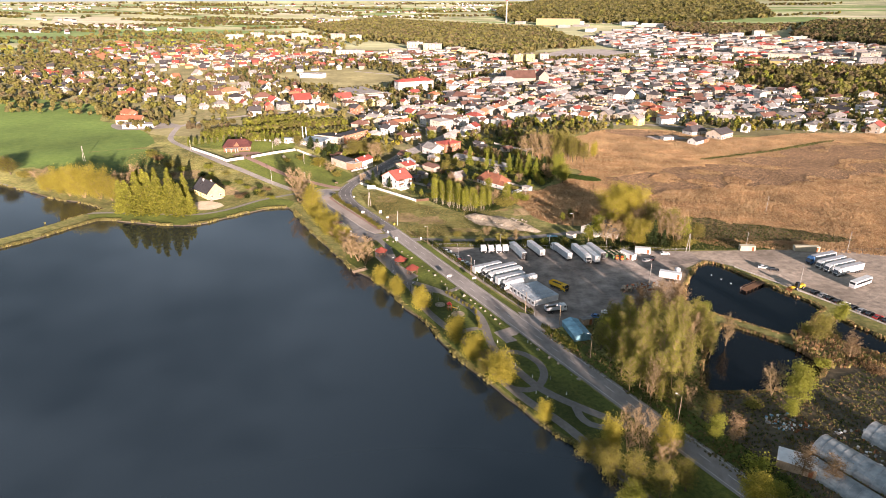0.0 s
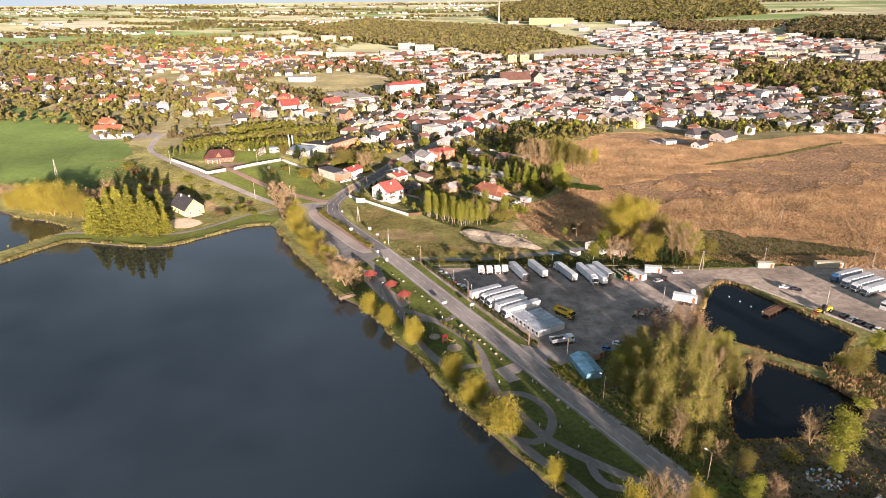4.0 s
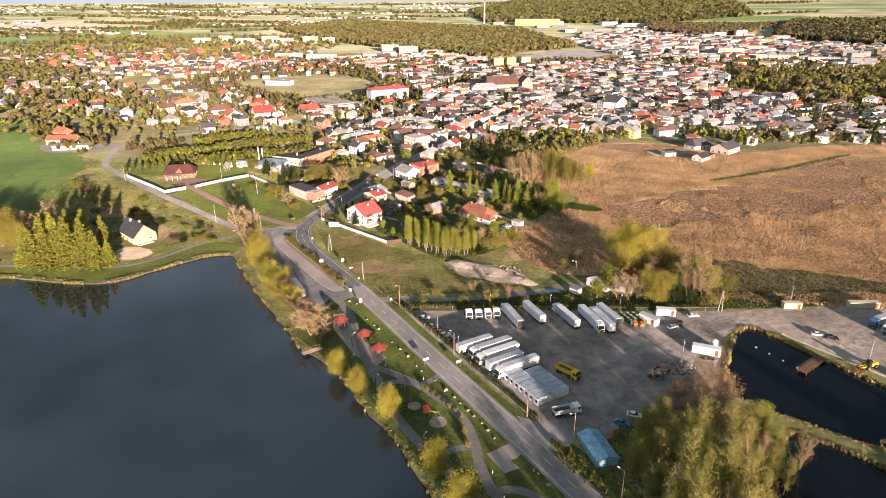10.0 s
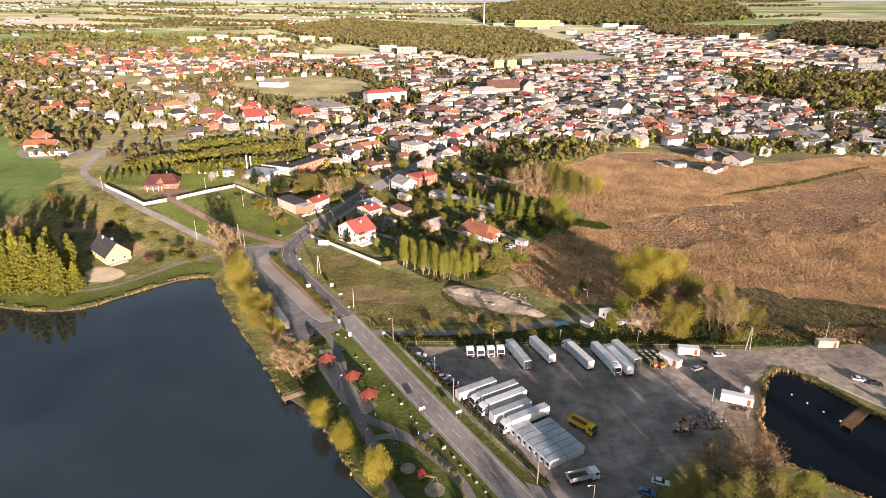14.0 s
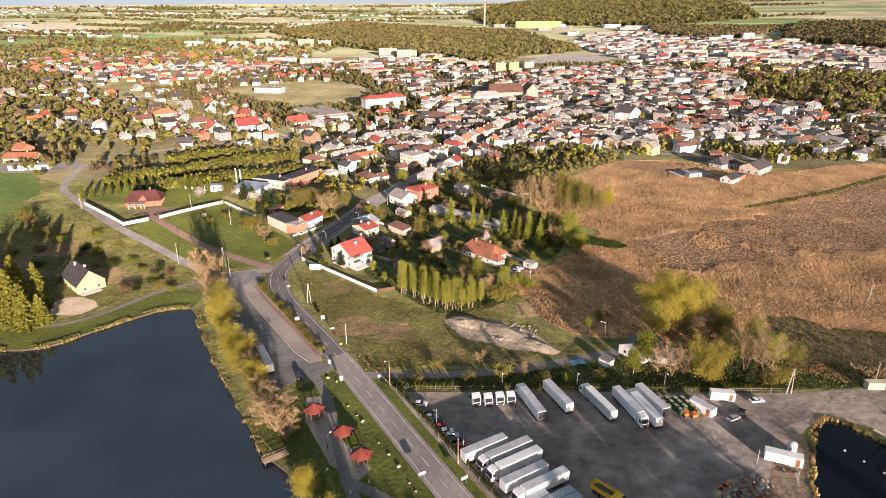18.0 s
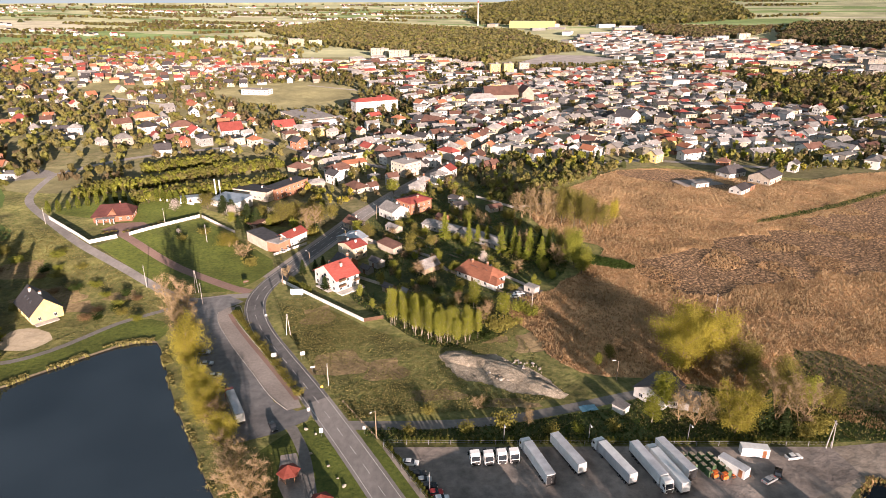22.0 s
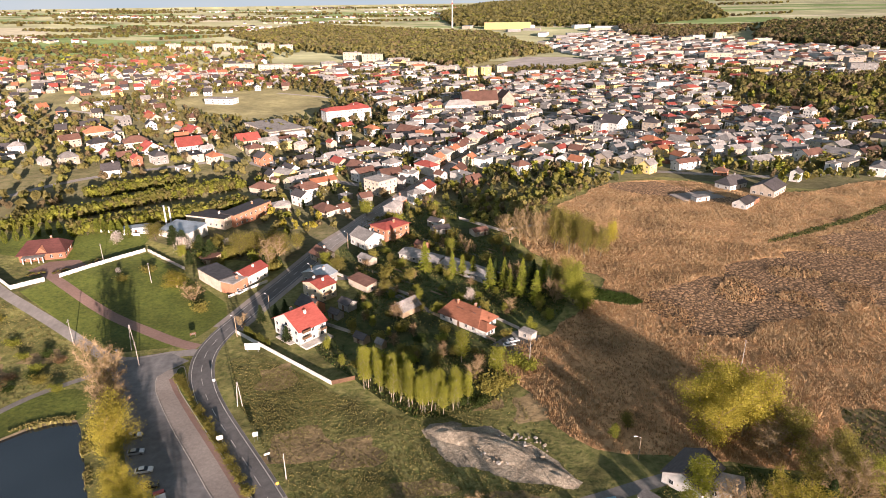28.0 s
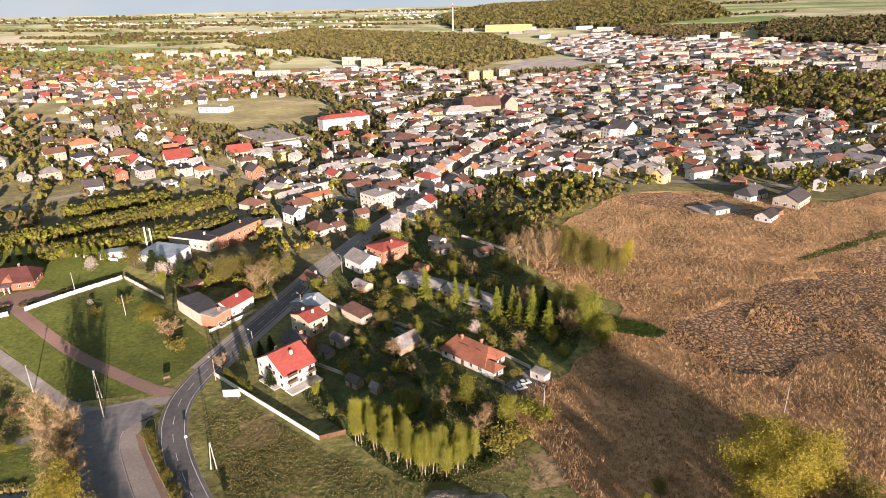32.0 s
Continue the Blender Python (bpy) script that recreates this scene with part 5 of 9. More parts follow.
# the white house at the bend, with its balconies
h1 = house(-47.4, 376.1, -44, 15.5, 11.5, 6.0, "gable", 4.4, "white_plaster", "red_roof", "y", 0.7, 2, name="house", corner=True, label="large white house with a red gabled roof and balconies")
for z in (2.7, 5.2):
    b = part("balcony", Mesh().box(7.75 + 0.8, -3.6, z, 1.6, 3.6, 0.16).box(7.75 + 1.55, -3.6, z + 0.16, 0.08, 3.6, 0.9, 1).data("balcony", "concrete", "dark_wood"), h1, "timber-railed balcony")
b = part("balcony", Mesh().box(7.75 + 0.9, 3.6, 3.4, 1.8, 2.6, 0.16).box(7.75 + 1.75, 3.6, 3.56, 0.08, 2.6, 0.9, 1).data("balcony", "concrete", "dark_wood"), h1, "timber-railed balcony")
part("terrace", Mesh().box(9.5, 0, -0.5, 4.0, 12, 1.1).box(0, -6.9, -0.5, 9, 2.2, 0.8).data("terrace", "concrete"), h1)
part("attic_window", Mesh().add([(-1.0, -5.8, 5.6), (1.0, -5.8, 5.6), (0, -5.8, 7.4)], [(0, 1, 2)]).data("attic_window", "glass"), h1)
h2 = house(-45.6, 410.4, -43, 11.0, 8.5, 6.2, "gable", 1.6, "cream_plaster", "red_roof", "y", 0.4, 2, corner=True, label="cream two-storey house with a low red roof")
part("balcony", Mesh().box(0, 0, 0, 1.4, 3.4, 0.15).box(0.65, 0, 0.15, 0.08, 3.4, 0.9, 1).data("balcony", "concrete", "dark_wood"), h2, "", pose(6.2, -1, 3.0))
house(-47.5, 397, -43, 9.0, 7.5, 3.6, "gable", 2.8, "orange_brick", "dark_roof", "x", 0.5, 1, corner=True, label="small brick house with a dark gabled roof")
house(-46.8, 425.2, -36, 12, 9.0, 4.2, "gable", 2.0, "grey_plaster", "steel_roof", "y", 0.4, 1, corner=True, label="low house with a blue-grey sheet roof")
house(-27.5, 418.4, -47, 12.5, 5.5, 3.2, "shed", 0.8, "beige_plaster", "brown_roof", "x", 0.4, 0, corner=True, sides="r", door=False, name="outbuilding", label="long plastered outbuilding with a brown roof", cat="shed")
h3 = house(-82.7, 419.4, -28, 7.0, 8.5, 4.9, "flat", 0, "orange_brick", "grey_roof", "x", 0.3, 1, corner=True, sides="r", label="red brick house front with a flat grey roof", step=3.0)
house(-79.4, 426.8, -28, 8.0, 13.5, 4.9, "gable", 2.0, "white_plaster", "red_roof", "y", 0.5, 1, corner=True, sides="rb", label="white terraced house with a red gabled roof")
house(-89.4, 422.8, -45, 19, 9.0, 5.2, "flat", 0, "beige_plaster", "dark_roof", "x", 0.2, 0, windows=False, corner=True, name="warehouse", label="blank pale-walled warehouse with a flat dark roof", cat="warehouse")
house(-102.5, 450.8, -33, 6.5, 6.5, 3.0, "shed", 1.0, "weathered_wood", "brown_roof", "x", 0.4, 0, corner=True, sides="f", name="shed", label="board shed with a red-brown sloping roof", cat="shed")
mat("tile_roof", (0.21, 0.085, 0.05), (0.30, 0.125, 0.075), 1.5, 0.8, 0.2, 0.2, 0.2, stretch=(0.4, 0.4, 3))
ROOF_WORD["tile_roof"] = "terracotta"
h4 = house(15.9, 381.7, -44, 18.5, 11.0, 2.9, "half", 4.6, "white_plaster", "tile_roof", "x", 0.8, 2, corner=True, label="white bungalow under a broad terracotta hipped roof", chim="orange_brick")
part("wing", Mesh().box(11.0, -3.2, -0.5, 5.0, 5.0, 3.3).data("wing", "white_plaster"), h4)
part("wing_roof", Mesh().add([(8.0, -6.3, 2.75), (14.1, -6.3, 2.75), (14.1, -0.2, 2.75), (8.0, -0.2, 2.75), (12.0, -3.2, 4.9), (6.5, -3.2, 4.9)], [(0, 1, 4, 5), (1, 2, 4), (2, 3, 5, 4), (3, 2, 1, 0)]).data("wing_roof", "tile_roof"), h4)
part("window", WINDOW, h4, "", pose(13.5, -2.4, 0.9, 0, 0, 90))
part("window", WINDOW, h4, "", pose(13.5, -4.4, 0.9, 0, 0, 90))
for u, v in ((-2.5, -2.6), (-0.2, -2.6), (5.2, -2.4), (5.2, 0.4)):
    part("roof_light", ROOF_LIGHT, h4, "", pose(u, v, 2.9 + 4.6 * (1 - abs(v) / 6.3) + 0.35, -38 if v < 0 else 20))
house(-11.6, 395.3, -46, 6.5, 9.0, 3.0, "gable", 2.6, "weathered_wood", "grey_roof", "y", 0.5, 0, windows=False, corner=True, name="shed", label="old board shed with a pale gabled roof", cat="shed")
house(34.6, 375.7, -44, 5.5, 3.4, 2.5, "flat", 0, "concrete", "grey_roof", "x", 0.1, 0, corner=True, sides="f", door=False, name="garage", label="small pale concrete garage with a flat roof", cat="garage")
h7 = house(-22.4, 478, -46, 12.5, 15.5, 6.6, "hip", 1.6, "orange_brick", "red_roof", "y", 0.6, 1, corner=True, label="orange two-storey house with a low red hipped roof")
part("balcony", Mesh().box(0, 0, 0, 1.5, 4.0, 0.16).box(0.7, 0, 0.16, 0.08, 4.0, 0.9, 1).data("balcony", "concrete", "dark_wood"), h7, "", pose(6.9, -2, 3.1))
house(-32.1, 467.5, -50, 13, 11, 5.0, "gable", 3.0, "white_plaster", "grey_roof", "x", 0.5, 1, corner=True)
house(-52.0, 452.0, -50, 9, 8, 3.2, "gable", 2.6, "beige_plaster", "brown_roof", "x", 0.5, 1, corner=True)
for x, y, w in ((-4, 453.5, 22), (16.5, 437.5, 27)):
    house(x, y, -38 if x < 0 else -44, w, 9, 2.6, "gable", 1.3, "concrete", "grey_roof", "x", 0.4, 0, sides="f", door=False, name="outbuilding", label="derelict long shed with a patched grey roof", cat="shed", group="derelict sheds")
house(-119, 509, -21, 25, 12, 5.2, "flat", 0, "beige_plaster", "dark_roof", "x", 0.2, 1, name="factory", label="old factory wing with a flat dark roof", cat="factory")
house(-103, 519, 62, 30, 10, 7.0, "flat", 0, "orange_brick", "dark_roof", "x", 0.2, 1, name="factory", label="two-storey brick factory with a flat dark roof", cat="factory")
house(-87, 534, 20, 10, 8, 4.0, "hip", 2, "beige_plaster", "grey_roof", "x", 0.4, 1)
fw = house(-127, 487, -20, 19, 14, 4.4, "shed", 0.8, "white_plaster", "steel_roof", "x", 0.3, 0, name="factory", label="low white workshop with a pale sheet roof", cat="factory", sides="f")
for x, y in ((-139.5, 498), (-136.5, 497)):
    solo("flue", Mesh().tube((0, 0, 0), (0, 0, 11), 0.45, 0.4, 10).tube((0, 0, 11), (0, 0, 11.2), 0.5, 0.5, 10).data("flue", "white_paint"), "tall white metal flue beside the workshop", "chimney", "workshop flues", m=at(x, y))
house(-150, 486, 18, 12, 6, 2.8, "flat", 0, "white_plaster", "steel_roof", "x", 0.2, 0, name="garage", label="low white garages behind the garden", cat="garage")
hy = house(-157.4, 347.4, -42, 18, 11, 3.9, "gable", 5.2, "yellow_plaster", "dark_roof", "x", 0.7, 2, corner=True, label="yellow house by the lake with a dark gabled roof")
for u in (-4, -1, 2.5):
    part("roof_light", ROOF_LIGHT, hy, "", pose(u, -2.8, 6.75, 43))
part("terrace", Mesh().box(10.5, -1, -0.6, 3.0, 8, 0.9).data("terrace", "concrete"), hy)
hb = house(-177.5, 454, 15, 18.5, 13, 3.4, "half", 4.6, "orange_brick", "maroon_roof", "x", 0.9, 1, label="brick bungalow with a dark red hipped roof and porch")
part("porch", Mesh().box(-3, -8.2, 2.7, 9, 3.4, 0.25).box(-7, -9.6, -0.5, 0.4, 0.4, 3.3, 1).box(-3.8, -9.6, -0.5, 0.4, 0.4, 3.3, 1).box(-0.8, -9.6, -0.5, 0.4, 0.4, 3.3, 1).box(1.0, -9.6, -0.5, 0.4, 0.4, 3.3, 1).data("porch", "grey_roof", "white_plaster"), hb, "columned porch")
part("gable", Mesh().extrude([(-2.6, 3.4), (2.6, 3.4), (0, 6.3)], -6.9, -2.0).data("gable", "orange_brick"), hb, "", pose(0, 0, 0))
house(62.9, 296.8, -48, 10, 12, 3.4, "gable", 2.6, "white_plaster", "dark_roof", "y", 0.5, 1, corner=True, label="old plastered house half hidden by trees")
house(70, 300, -20, 9, 6, 2.6, "shed", 0.6, "concrete", "grey_roof", "x", 0.3, 0, name="outbuilding", label="crumbling concrete outbuilding by the yard", cat="shed", sides="f")
house(50.5, 294.3, -50, 4.0, 3.0, 2.1, "shed", 0.3, "white_plaster", "grey_roof", "x", 0.2, 0, corner=True, name="shed", label="small pale hut with a sloping roof", cat="shed", sides="f")
# the group beyond the reeds
house(194, 566, 30, 17, 11, 3.4, "half", 4.4, "white_plaster", "dark_roof", "x", 0.7, 1, label="white house with a steep dark hipped roof")
house(211, 552, 43, 20, 14, 4.6, "gable", 3.4, "beige_plaster", "dark_roof", "x", 0.5, 0, label="wide pale house with a dark gabled roof", wide=True)
house(183, 526, 43, 12, 8, 3.0, "gable", 2.6, "white_plaster", "dark_roof", "x", 0.4, 0, label="small white house with a dark roof")
house(191, 533, 43, 7, 7, 3.0, "flat", 0, "orange_brick", "dark_roof", "x", 0.2, 0, name="garage", label="red-fronted garage beside the white house", cat="garage", sides="f")
house(163, 539, 20, 10, 5, 2.6, "flat", 0, "white_plaster", "grey_roof", "x", 0.2, 0, name="pool_house", label="low white garden pavilion with a flat roof", cat="pavilion", sides="f")
solo("terrace", Mesh().box(0, 0, -0.5, 30, 16, 0.6).box(-13, 0, 0.1, 4, 14, 0.5).data("terrace", "paving"), "paved garden terrace beyond the reeds", "terrace", m=at(165, 548, 15))
# houses at the foot of the rise
for x, y, t, w, d, h, k, rh, wl_, tp in ((-323, 571, -28, 12, 10, 6.4, "gable", 3.2, "orange_brick", "orange_roof"), (-312, 552, 8, 22, 10, 4.0, "gable", 3.0, "cream_plaster", "orange_roof"), (-294, 533, 8, 26, 9, 3.4, "flat", 0, "white_plaster", "grey_roof"), (-212, 596, 20, 11, 9, 5.5, "gable", 3.6, "white_plaster", "dark_roof"),
                                         (-324, 680, 20, 11, 9, 6.0, "hip", 3.0, "white_plaster", "grey_roof"), (-105, 566, -30, 13, 10, 5.5, "hip", 3.2, "beige_plaster", "brown_roof")):
    house(x, y, t, w, d, h, k, rh, wl_, tp)
# landmarks of the town
house(-82, 829, 28, 48, 16, 12.5, "hip", 3.0, "white_plaster", "red_roof", "x", 0.6, 1, name="school", label="long white school with a red hipped roof", cat="school", step=4.0)
house(-72, 850, 118, 22, 14, 12.5, "hip", 3.0, "white_plaster", "red_roof", "x", 0.6, 0, name="school_wing", label="white school wing with a red roof", cat="school", step=4.0)
house(-142, 768, -55, 60, 34, 6.0, "flat", 0, "beige_plaster", "grey_roof", "x", 0.3, 0, name="supermarket", label="wide low supermarket with a flat grey roof", cat="shop", step=8, wide=True)
house(-123, 748, 30, 44, 16, 5.5, "flat", 0, "white_plaster", "grey_roof", "x", 0.3, 0, name="supermarket", label="low white shop front with a grey roof", cat="shop", step=5, wide=True)
church = house(58, 890, 12, 40, 16, 11, "gable", 9, "beige_plaster", "brown_roof", "x", 0.5, 0, name="church", label="church with a tall brown gabled roof", cat="church", step=6, dim=6)
house(88, 894, 12, 14, 22, 13, "gable", 7, "beige_plaster", "brown_roof", "y", 0.4, 0, name="church_transept", label="church transept with a steep brown roof", cat="church", step=6, dim=6)
house(35, 870, 12, 34, 14, 9, "hip", 5, "white_plaster", "grey_roof", "x", 0.5, 0, name="parish_hall", label="white hall beside the church, hipped grey roof", cat="hall")
mast = thing("factory_chimney", at(102, 2599), "tall slim factory chimney far behind the town", "chimney")
part("shaft", Mesh().tube((0, 0, 0), (0, 0, 92), 3.4, 2.2, 12).data("shaft", "concrete"), mast)
part("band", Mesh().tube((0, 0, 80), (0, 0, 86), 2.6, 2.5, 12).data("band", "red_paint"), mast)

# ---- houses of the near town ----
house(-77.0, 545.4, -45, 10.4, 7.7, 6.3, "gable", 2.6, "white_plaster", "dark_roof", clear=True)
house(-60.4, 526.4, -45, 12.9, 10.7, 3.3, "hip", 3.5, "beige_plaster", "brown_roof", clear=True)
house(-50.6, 528.4, 45, 6.5, 6.0, 3.3, "gable", 2.0, "white_plaster", "brown_roof", clear=True)
house(-82.1, 599.7, 45, 12.6, 12.2, 6.2, "flat", 0.0, "white_plaster", "grey_roof", clear=True)
house(-96.8, 612.5, -45, 11.9, 7.5, 6.3, "gable", 2.5, "white_plaster", "dark_roof", clear=True)
house(-108.2, 605.1, -50, 8.5, 7.4, 3.3, "gable", 2.5, "white_plaster", "dark_roof", clear=True)
house(-122.1, 640.5, -45, 10.6, 9.6, 6.3, "gable", 3.2, "orange_brick", "dark_roof", clear=True)
house(-92.2, 638.3, 40, 11.6, 9.2, 6.3, "gable", 3.0, "cream_plaster", "dark_roof", clear=True)
house(-78.2, 638.8, 30, 8.1, 6.1, 6.2, "flat", 0.0, "beige_plaster", "grey_roof", clear=True)
house(-64.6, 629.3, -50, 11.9, 8.6, 6.3, "gable", 2.8, "cream_plaster", "red_roof", clear=True)
house(-49.8, 614.6, -45, 12.7, 11.3, 6.3, "gable", 3.7, "beige_plaster", "brown_roof", clear=True)
house(-35.6, 618.3, -45, 6.5, 6.0, 6.3, "gable", 2.0, "white_plaster", "brown_roof", clear=True)
house(-25.7, 611.3, 45, 10.7, 8.8, 9.3, "hip", 2.9, "white_plaster", "grey_roof", clear=True)
house(-13.9, 602.4, -45, 7.6, 6.0, 6.3, "gable", 2.0, "beige_plaster", "brown_roof", clear=True)
house(0.6, 625.8, -45, 14.9, 13.8, 6.3, "hip", 4.6, "cream_plaster", "grey_roof", clear=True)
house(-31.1, 568.5, 45, 14.9, 14.6, 9.3, "flat", 0.0, "beige_plaster", "grey_roof", clear=True)
house(-17.6, 575.6, 30, 6.5, 6.0, 6.3, "gable", 2.0, "grey_plaster", "dark_roof", clear=True)
house(-38.5, 540.5, 30, 7.1, 6.2, 6.3, "gable", 2.1, "grey_plaster", "brown_roof", clear=True)
house(-52.0, 554.6, 45, 6.8, 6.0, 3.1, "flat", 0.0, "grey_plaster", "grey_roof", clear=True)
house(-27.9, 524.1, -50, 10.0, 7.0, 6.3, "hip", 2.3, "grey_plaster", "grey_roof", clear=True)
house(-17.7, 532.0, -50, 7.2, 6.0, 6.3, "hip", 2.0, "orange_brick", "grey_roof", clear=True)
house(-7.8, 545.8, 30, 9.0, 6.8, 6.3, "hip", 2.2, "white_plaster", "grey_roof", clear=True)
house(-0.1, 570.5, -45, 6.5, 6.0, 3.3, "gable", 2.0, "orange_brick", "brown_roof", clear=True)
house(7.7, 588.8, -45, 6.5, 6.2, 6.3, "gable", 2.0, "white_plaster", "brown_roof", clear=True)
house(20.1, 615.1, -50, 10.3, 9.3, 3.3, "gable", 3.1, "orange_brick", "brown_roof", clear=True)
house(27.4, 635.9, 40, 9.8, 7.9, 6.3, "gable", 2.6, "cream_plaster", "orange_roof", clear=True)
house(28.3, 585.1, 40, 12.6, 8.2, 3.3, "gable", 2.7, "orange_brick", "brown_roof", clear=True)
house(-79.6, 696.9, -50, 7.2, 6.0, 6.3, "gable", 2.0, "cream_plaster", "red_roof", clear=True)
house(-91.5, 676.9, -50, 10.5, 7.9, 3.3, "hip", 2.6, "white_plaster", "grey_roof", clear=True)
house(-103.6, 689.6, 45, 8.7, 6.4, 6.3, "gable", 2.1, "beige_plaster", "grey_roof", clear=True)
house(-63.4, 691.3, 45, 6.6, 6.0, 3.3, "gable", 2.0, "beige_plaster", "brown_roof", clear=True)
house(-49.9, 681.7, -40, 13.3, 9.4, 6.3, "gable", 3.1, "white_plaster", "brown_roof", clear=True)
house(-23.5, 669.6, -45, 13.4, 8.7, 6.3, "gable", 2.9, "white_plaster", "dark_roof", clear=True)
house(-76.1, 769.3, 45, 12.6, 9.0, 6.3, "gable", 3.0, "white_plaster", "red_roof", clear=True)
house(-50.2, 754.0, -45, 13.2, 9.3, 6.3, "hip", 3.1, "white_plaster", "orange_roof", clear=True)
house(-14.0, 744.0, -40, 26.0, 20.0, 3.3, "gable", 6.6, "beige_plaster", "brown_roof", clear=True)
house(25.2, 795.2, 45, 12.7, 9.5, 6.3, "hip", 3.1, "white_plaster", "grey_roof", clear=True)
house(-295.9, 704.9, 40, 14.8, 10.6, 6.3, "gable", 3.5, "beige_plaster", "brown_roof", clear=True)
house(-291.4, 742.5, 40, 20.3, 13.3, 6.3, "hip", 4.4, "cream_plaster", "orange_roof", clear=True)
house(-264.0, 686.7, 45, 13.7, 12.0, 6.3, "hip", 3.9, "white_plaster", "dark_roof", clear=True)
house(-262.9, 712.8, -45, 7.9, 7.7, 6.3, "gable", 2.5, "white_plaster", "brown_roof", clear=True)
house(-235.2, 689.7, 30, 18.6, 13.5, 6.3, "hip", 4.4, "cream_plaster", "brown_roof", clear=True)
house(-217.7, 674.3, -50, 15.8, 15.1, 3.3, "gable", 5.0, "white_plaster", "red_roof", clear=True)
house(-225.8, 646.6, 30, 9.8, 9.5, 3.3, "gable", 3.1, "beige_plaster", "brown_roof", clear=True)
house(-207.8, 626.0, -45, 6.5, 6.0, 6.3, "gable", 2.0, "orange_brick", "red_roof", clear=True)
house(-196.1, 635.1, -50, 13.6, 9.2, 6.3, "hip", 3.0, "grey_plaster", "dark_roof", clear=True)
house(-187.2, 673.1, 30, 18.0, 17.0, 6.3, "gable", 5.6, "white_plaster", "red_roof", clear=True)
house(-167.7, 655.9, 45, 8.5, 6.2, 6.3, "gable", 2.1, "white_plaster", "grey_roof", clear=True)
house(-154.1, 630.1, -45, 10.1, 8.4, 6.3, "hip", 2.8, "beige_plaster", "orange_roof", clear=True)
house(-213.3, 598.5, 45, 9.9, 8.4, 6.3, "gable", 2.8, "white_plaster", "dark_roof", clear=True)
house(-168.9, 608.0, -40, 9.0, 7.0, 3.1, "flat", 0.0, "white_plaster", "grey_roof", clear=True)
house(-414.1, 839.3, -45, 11.1, 9.5, 6.3, "gable", 3.1, "beige_plaster", "red_roof", clear=True)
house(-384.2, 945.8, -45, 13.5, 12.8, 6.2, "flat", 0.0, "white_plaster", "grey_roof", clear=True)
house(-248, 962, -12, 36, 16, 6.5, "flat", 0.0, "white_plaster", "grey_roof", name="sports_hall", label="long white sports hall with a flat roof", cat="hall", door=False, wide=True, step=6, clear=True)
house(-276.3, 825.5, -45, 17.8, 10.9, 6.3, "gable", 3.6, "cream_plaster", "orange_roof", clear=True)
house(-213.5, 757.7, -40, 18.8, 13.8, 3.3, "gable", 4.6, "beige_plaster", "red_roof", clear=True)
house(-185.9, 735.9, -45, 11.4, 8.1, 3.3, "gable", 2.7, "beige_plaster", "orange_roof", clear=True)
house(-147.3, 694.9, 30, 17.5, 14.8, 6.3, "gable", 4.9, "cream_plaster", "red_roof", clear=True)
house(-278.6, 635.3, -40, 10.0, 6.1, 3.3, "gable", 2.0, "grey_plaster", "grey_roof", clear=True)
house(64.9, 610.3, 30, 10.6, 8.7, 6.3, "hip", 2.9, "white_plaster", "brown_roof", clear=True)
house(88.2, 640.6, -50, 13.5, 8.7, 3.3, "gable", 2.9, "grey_plaster", "red_roof", clear=True)
house(107.3, 621.6, -50, 11.7, 8.5, 6.3, "gable", 2.8, "white_plaster", "orange_roof", clear=True)
house(102.9, 661.9, 45, 10.2, 7.2, 6.3, "gable", 2.4, "white_plaster", "red_roof", clear=True)
house(115.4, 657.5, -45, 11.6, 8.5, 6.3, "gable", 2.8, "beige_plaster", "brown_roof", clear=True)
house(152.4, 671.5, 30, 12.5, 9.7, 3.3, "gable", 3.2, "white_plaster", "grey_roof", clear=True)
house(181.5, 685.7, -50, 15.6, 11.3, 6.3, "hip", 3.7, "beige_plaster", "orange_roof", clear=True)
house(153.7, 606.7, 40, 9.5, 8.4, 6.3, "gable", 2.8, "yellow_plaster", "grey_roof", clear=True)
house(204.4, 684.7, -40, 13.2, 10.6, 6.3, "gable", 3.5, "white_plaster", "grey_roof", clear=True)
house(201.2, 596.9, -40, 8.4, 6.5, 3.3, "hip", 2.1, "orange_brick", "brown_roof", clear=True)
house(46.0, 705.9, 45, 13.7, 11.6, 6.3, "hip", 3.8, "cream_plaster", "grey_roof", clear=True)
house(61.5, 731.3, 30, 12.8, 10.4, 6.3, "gable", 3.4, "beige_plaster", "grey_roof", clear=True)
house(24.8, 736.5, 45, 14.5, 12.4, 3.1, "flat", 0.0, "grey_plaster", "red_roof", clear=True)
house(72.2, 682.8, -50, 14.0, 10.2, 6.3, "hip", 3.4, "white_plaster", "grey_roof", clear=True)
house(95.3, 721.7, 40, 15.0, 14.1, 6.2, "flat", 0.0, "beige_plaster", "grey_roof", clear=True)
house(120.7, 723.1, 40, 11.2, 8.2, 3.1, "flat", 0.0, "beige_plaster", "red_roof", clear=True)
house(170.6, 754.9, -50, 20.2, 17.0, 9.3, "gable", 5.6, "white_plaster", "dark_roof", clear=True)
house(203.9, 748.1, -40, 13.5, 9.9, 9.3, "hip", 3.3, "beige_plaster", "dark_roof", clear=True)
house(146.4, 713.3, -40, 11.3, 7.8, 6.2, "flat", 0.0, "white_plaster", "grey_roof", clear=True)
house(80.1, 744.9, -45, 13.6, 10.1, 6.3, "gable", 3.3, "yellow_plaster", "brown_roof", clear=True)
